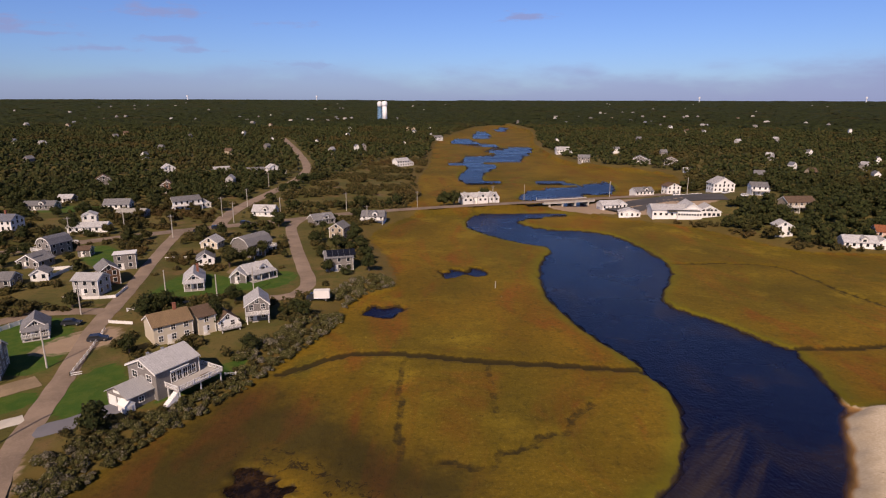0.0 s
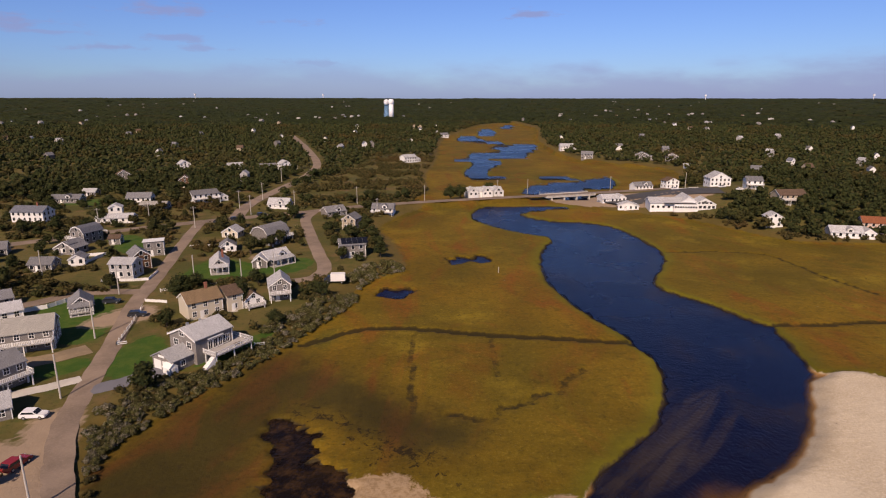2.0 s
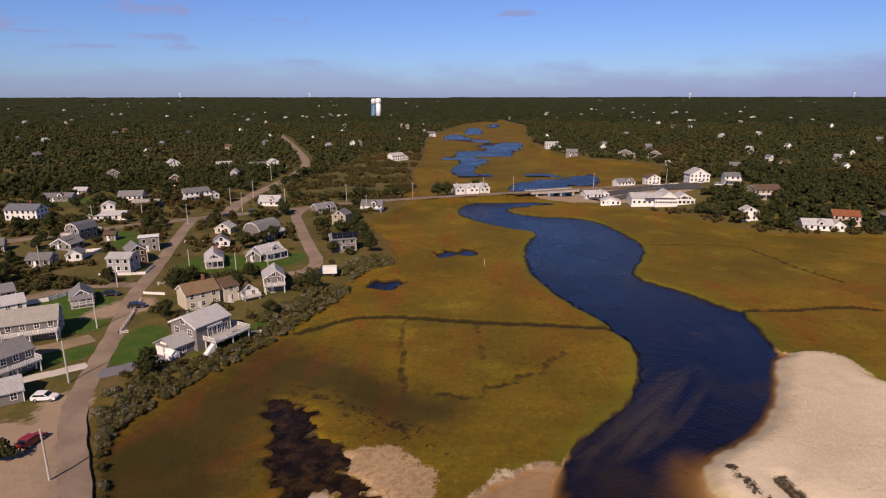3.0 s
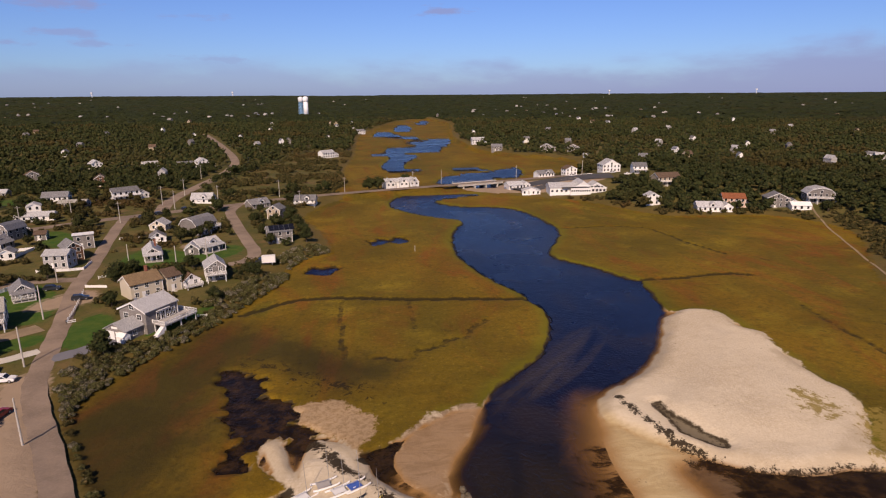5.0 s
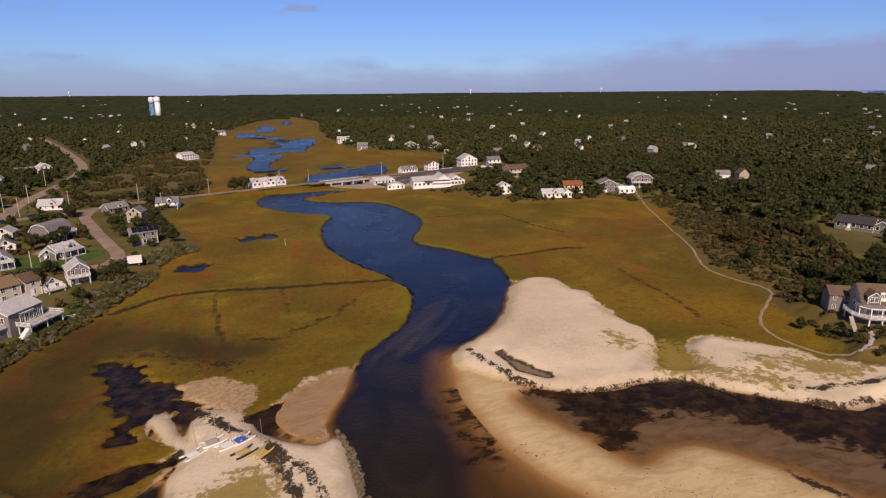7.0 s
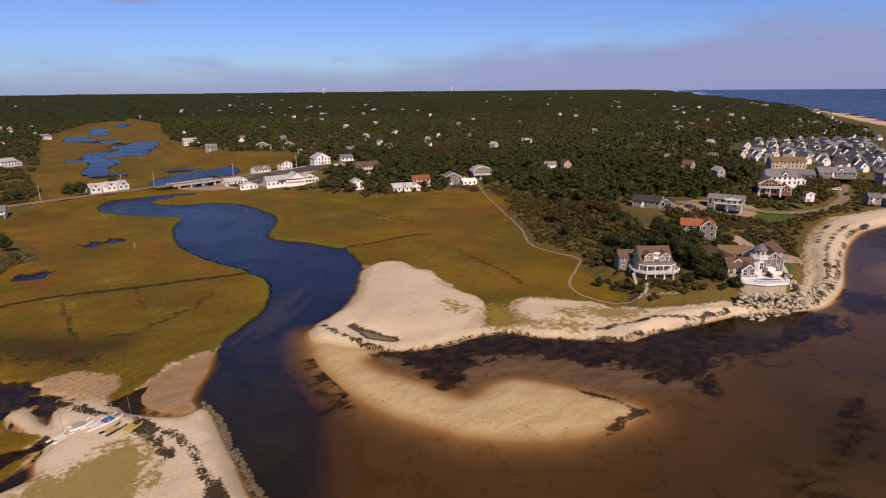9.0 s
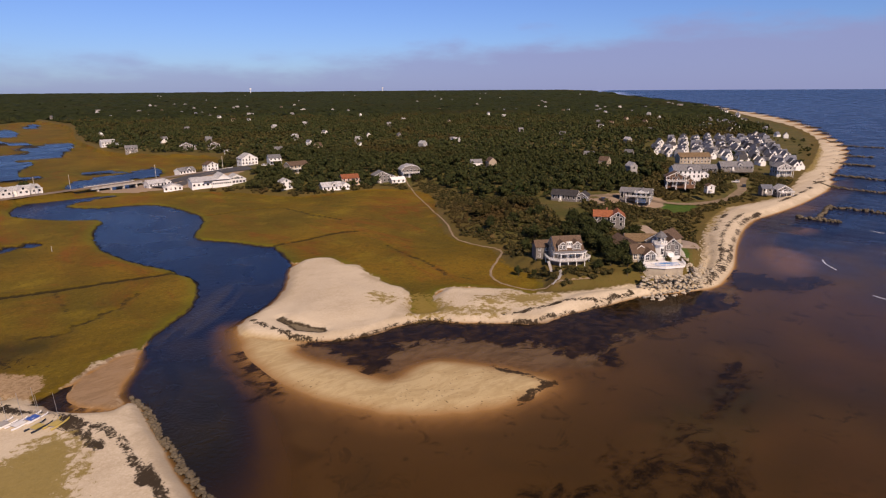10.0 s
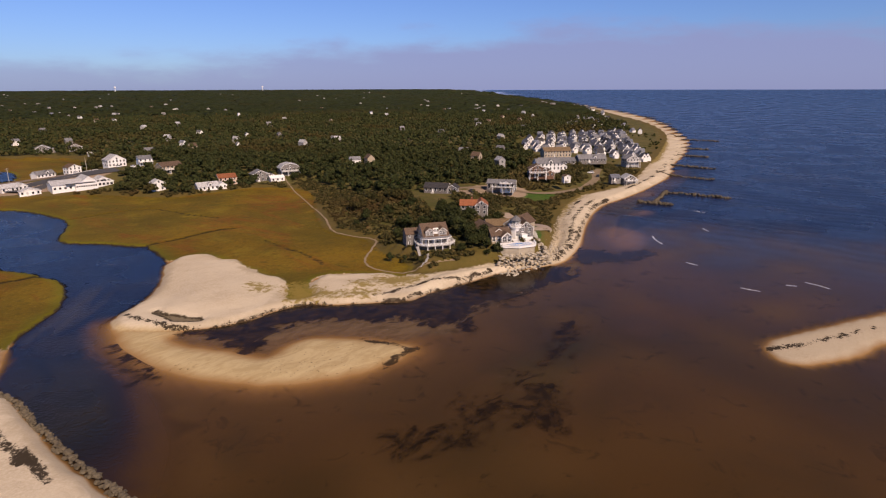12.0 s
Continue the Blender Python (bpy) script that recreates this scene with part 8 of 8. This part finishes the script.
rock_row("rock_revetment", [(147, 16.5), (155, 15), (163, 14.2), (174, 14.4), (188, 19)], 5, 150, 0.55, "rock", "bank of pale granite boulders below the shore house", 1.0, 5)
rock_row("rock_bank", [(152, 22.5), (155.5, 18.8), (160, 15.8), (166.5, 12.6), (173, 16), (177, 20.5)], 4.4, 210, 0.62, "rock", "steep bank of pale boulders under the pool terrace", 5.4, 7)
rock_row("rock_scatter", [(186, 19), (200, 25), (216, 33), (234, 41), (252, 48)], 7.0, 120, 0.34, "rock", "loose pale stones along the upper beach", 0.6, 8)
rock_row("rock_jetty", [(12.6, 52.5), (13.6, 45), (13.4, 30), (13.6, 14), (15, -4), (16, -30)], 1.5, 320, 0.5, "jetty_rock", "low rubble jetty beside the creek mouth", 0.9, 6)
for i, (a, b) in enumerate((((346.3, 33), (349.1, -3.3)), ((306.7, 34), (308.2, 15.7)), ((347.2, 33), (305.3, 25)), ((419.7, 66), (416.5, 25.2)), ((479.5, 76), (473.8, 40.4)), ((553.5, 96), (555, 69.7)), ((623.9, 116), (626, 89.9)),
                            ((731.4, 152), (731.8, 109.2)), ((781.2, 187), (776.4, 166)), ((931, 247), (919.2, 222)), ((1046, 303), (1033, 269)), ((1235.5, 397), (1226.9, 370)))):
    rock_row("rock_groyne", [a, ((a[0] + b[0]) / 2, (a[1] + b[1]) / 2), b], 2.2, 46, 0.95, "jetty_rock", "dark weedy stone groyne running into the sea", 1.1, 10 + i)

# small posts standing in the marsh
for x, y in ((18, 199), (60, 381), (103, 700)):
    e = new("marker_post")
    e.matrix_basis = pose(x, y, ground_z(x, y))
    tagged(e, "bleached wooden marker post in the marsh grass", "post")
    part("post", cyl(bmesh.new(), 0.12, 0.1, (0, 0, -0.6), (0, 0, 2.4)), M["marshpost"], e)

# thin lines of surf where the swell meets the shoals
for line in ([(233.8, -1.8), (229, -4.4), (225.7, -7.3), (223.1, -9.9)], [(202.9, -63.9), (201.8, -68.1), (200.2, -71.4)], [(195.7, -59.6), (196.7, -62.6)], [(201.9, -26.4), (200.8, -30.7)],
             [(183.6, -49.1), (183.9, -54.7)], [(262, -14), (257, -18)], [(300, 2), (299, -4)]):
    ribbon("surf", line, 0.5, M["surf"], 0.05, "thin white line of breaking surf", "surf", floor=WATER)


def distant_town():
    """Roofs and white gables that stand clear of the far woods, too small to tell apart."""
    rnd = random.Random(19)
    bm = bmesh.new()
    done = 0
    while done < 80:
        d, b = 1250 + 2600 * rnd.random() ** 1.4, radians(-44 + 112 * rnd.random())
        x, y = d * math.sin(b), d * math.cos(b) - 20
        X, Y = np.array([x]), np.array([y])
        if max(Z["west"](X, Y)[0], Z["east"](X, Y)[0]) < 15 or BLUFF(X, Y)[0] > -5 or wave(X, Y, 700, 23)[0] < 0.3:
            continue
        z, w, l, a = ground_z(x, y) + rnd.uniform(7.0, 9.0), rnd.uniform(2.5, 4), rnd.uniform(5, 10), rnd.uniform(0, 180)
        m = pose(x, y, z, 0, 0, a)
        pts = [(-w, -8), (w, -8), (w, 1.5), (0, 4.0), (-w, 1.5)]
        f0 = [bm.verts.new(m @ Vector((px, -l / 2, pz))) for px, pz in pts]
        f1 = [bm.verts.new(m @ Vector((px, l / 2, pz))) for px, pz in pts]
        bm.faces.new(f0); bm.faces.new(f1[::-1])
        for i in range(5):
            bm.faces.new((f0[(i + 1) % 5], f0[i], f1[i], f1[(i + 1) % 5]))
        done += 1
    o = part("distant_houses", bm, M["far_white"], None)
    tagged(o, "pale roofs and gables scattered through far woods", "houses", kind="stuff")


distant_town()
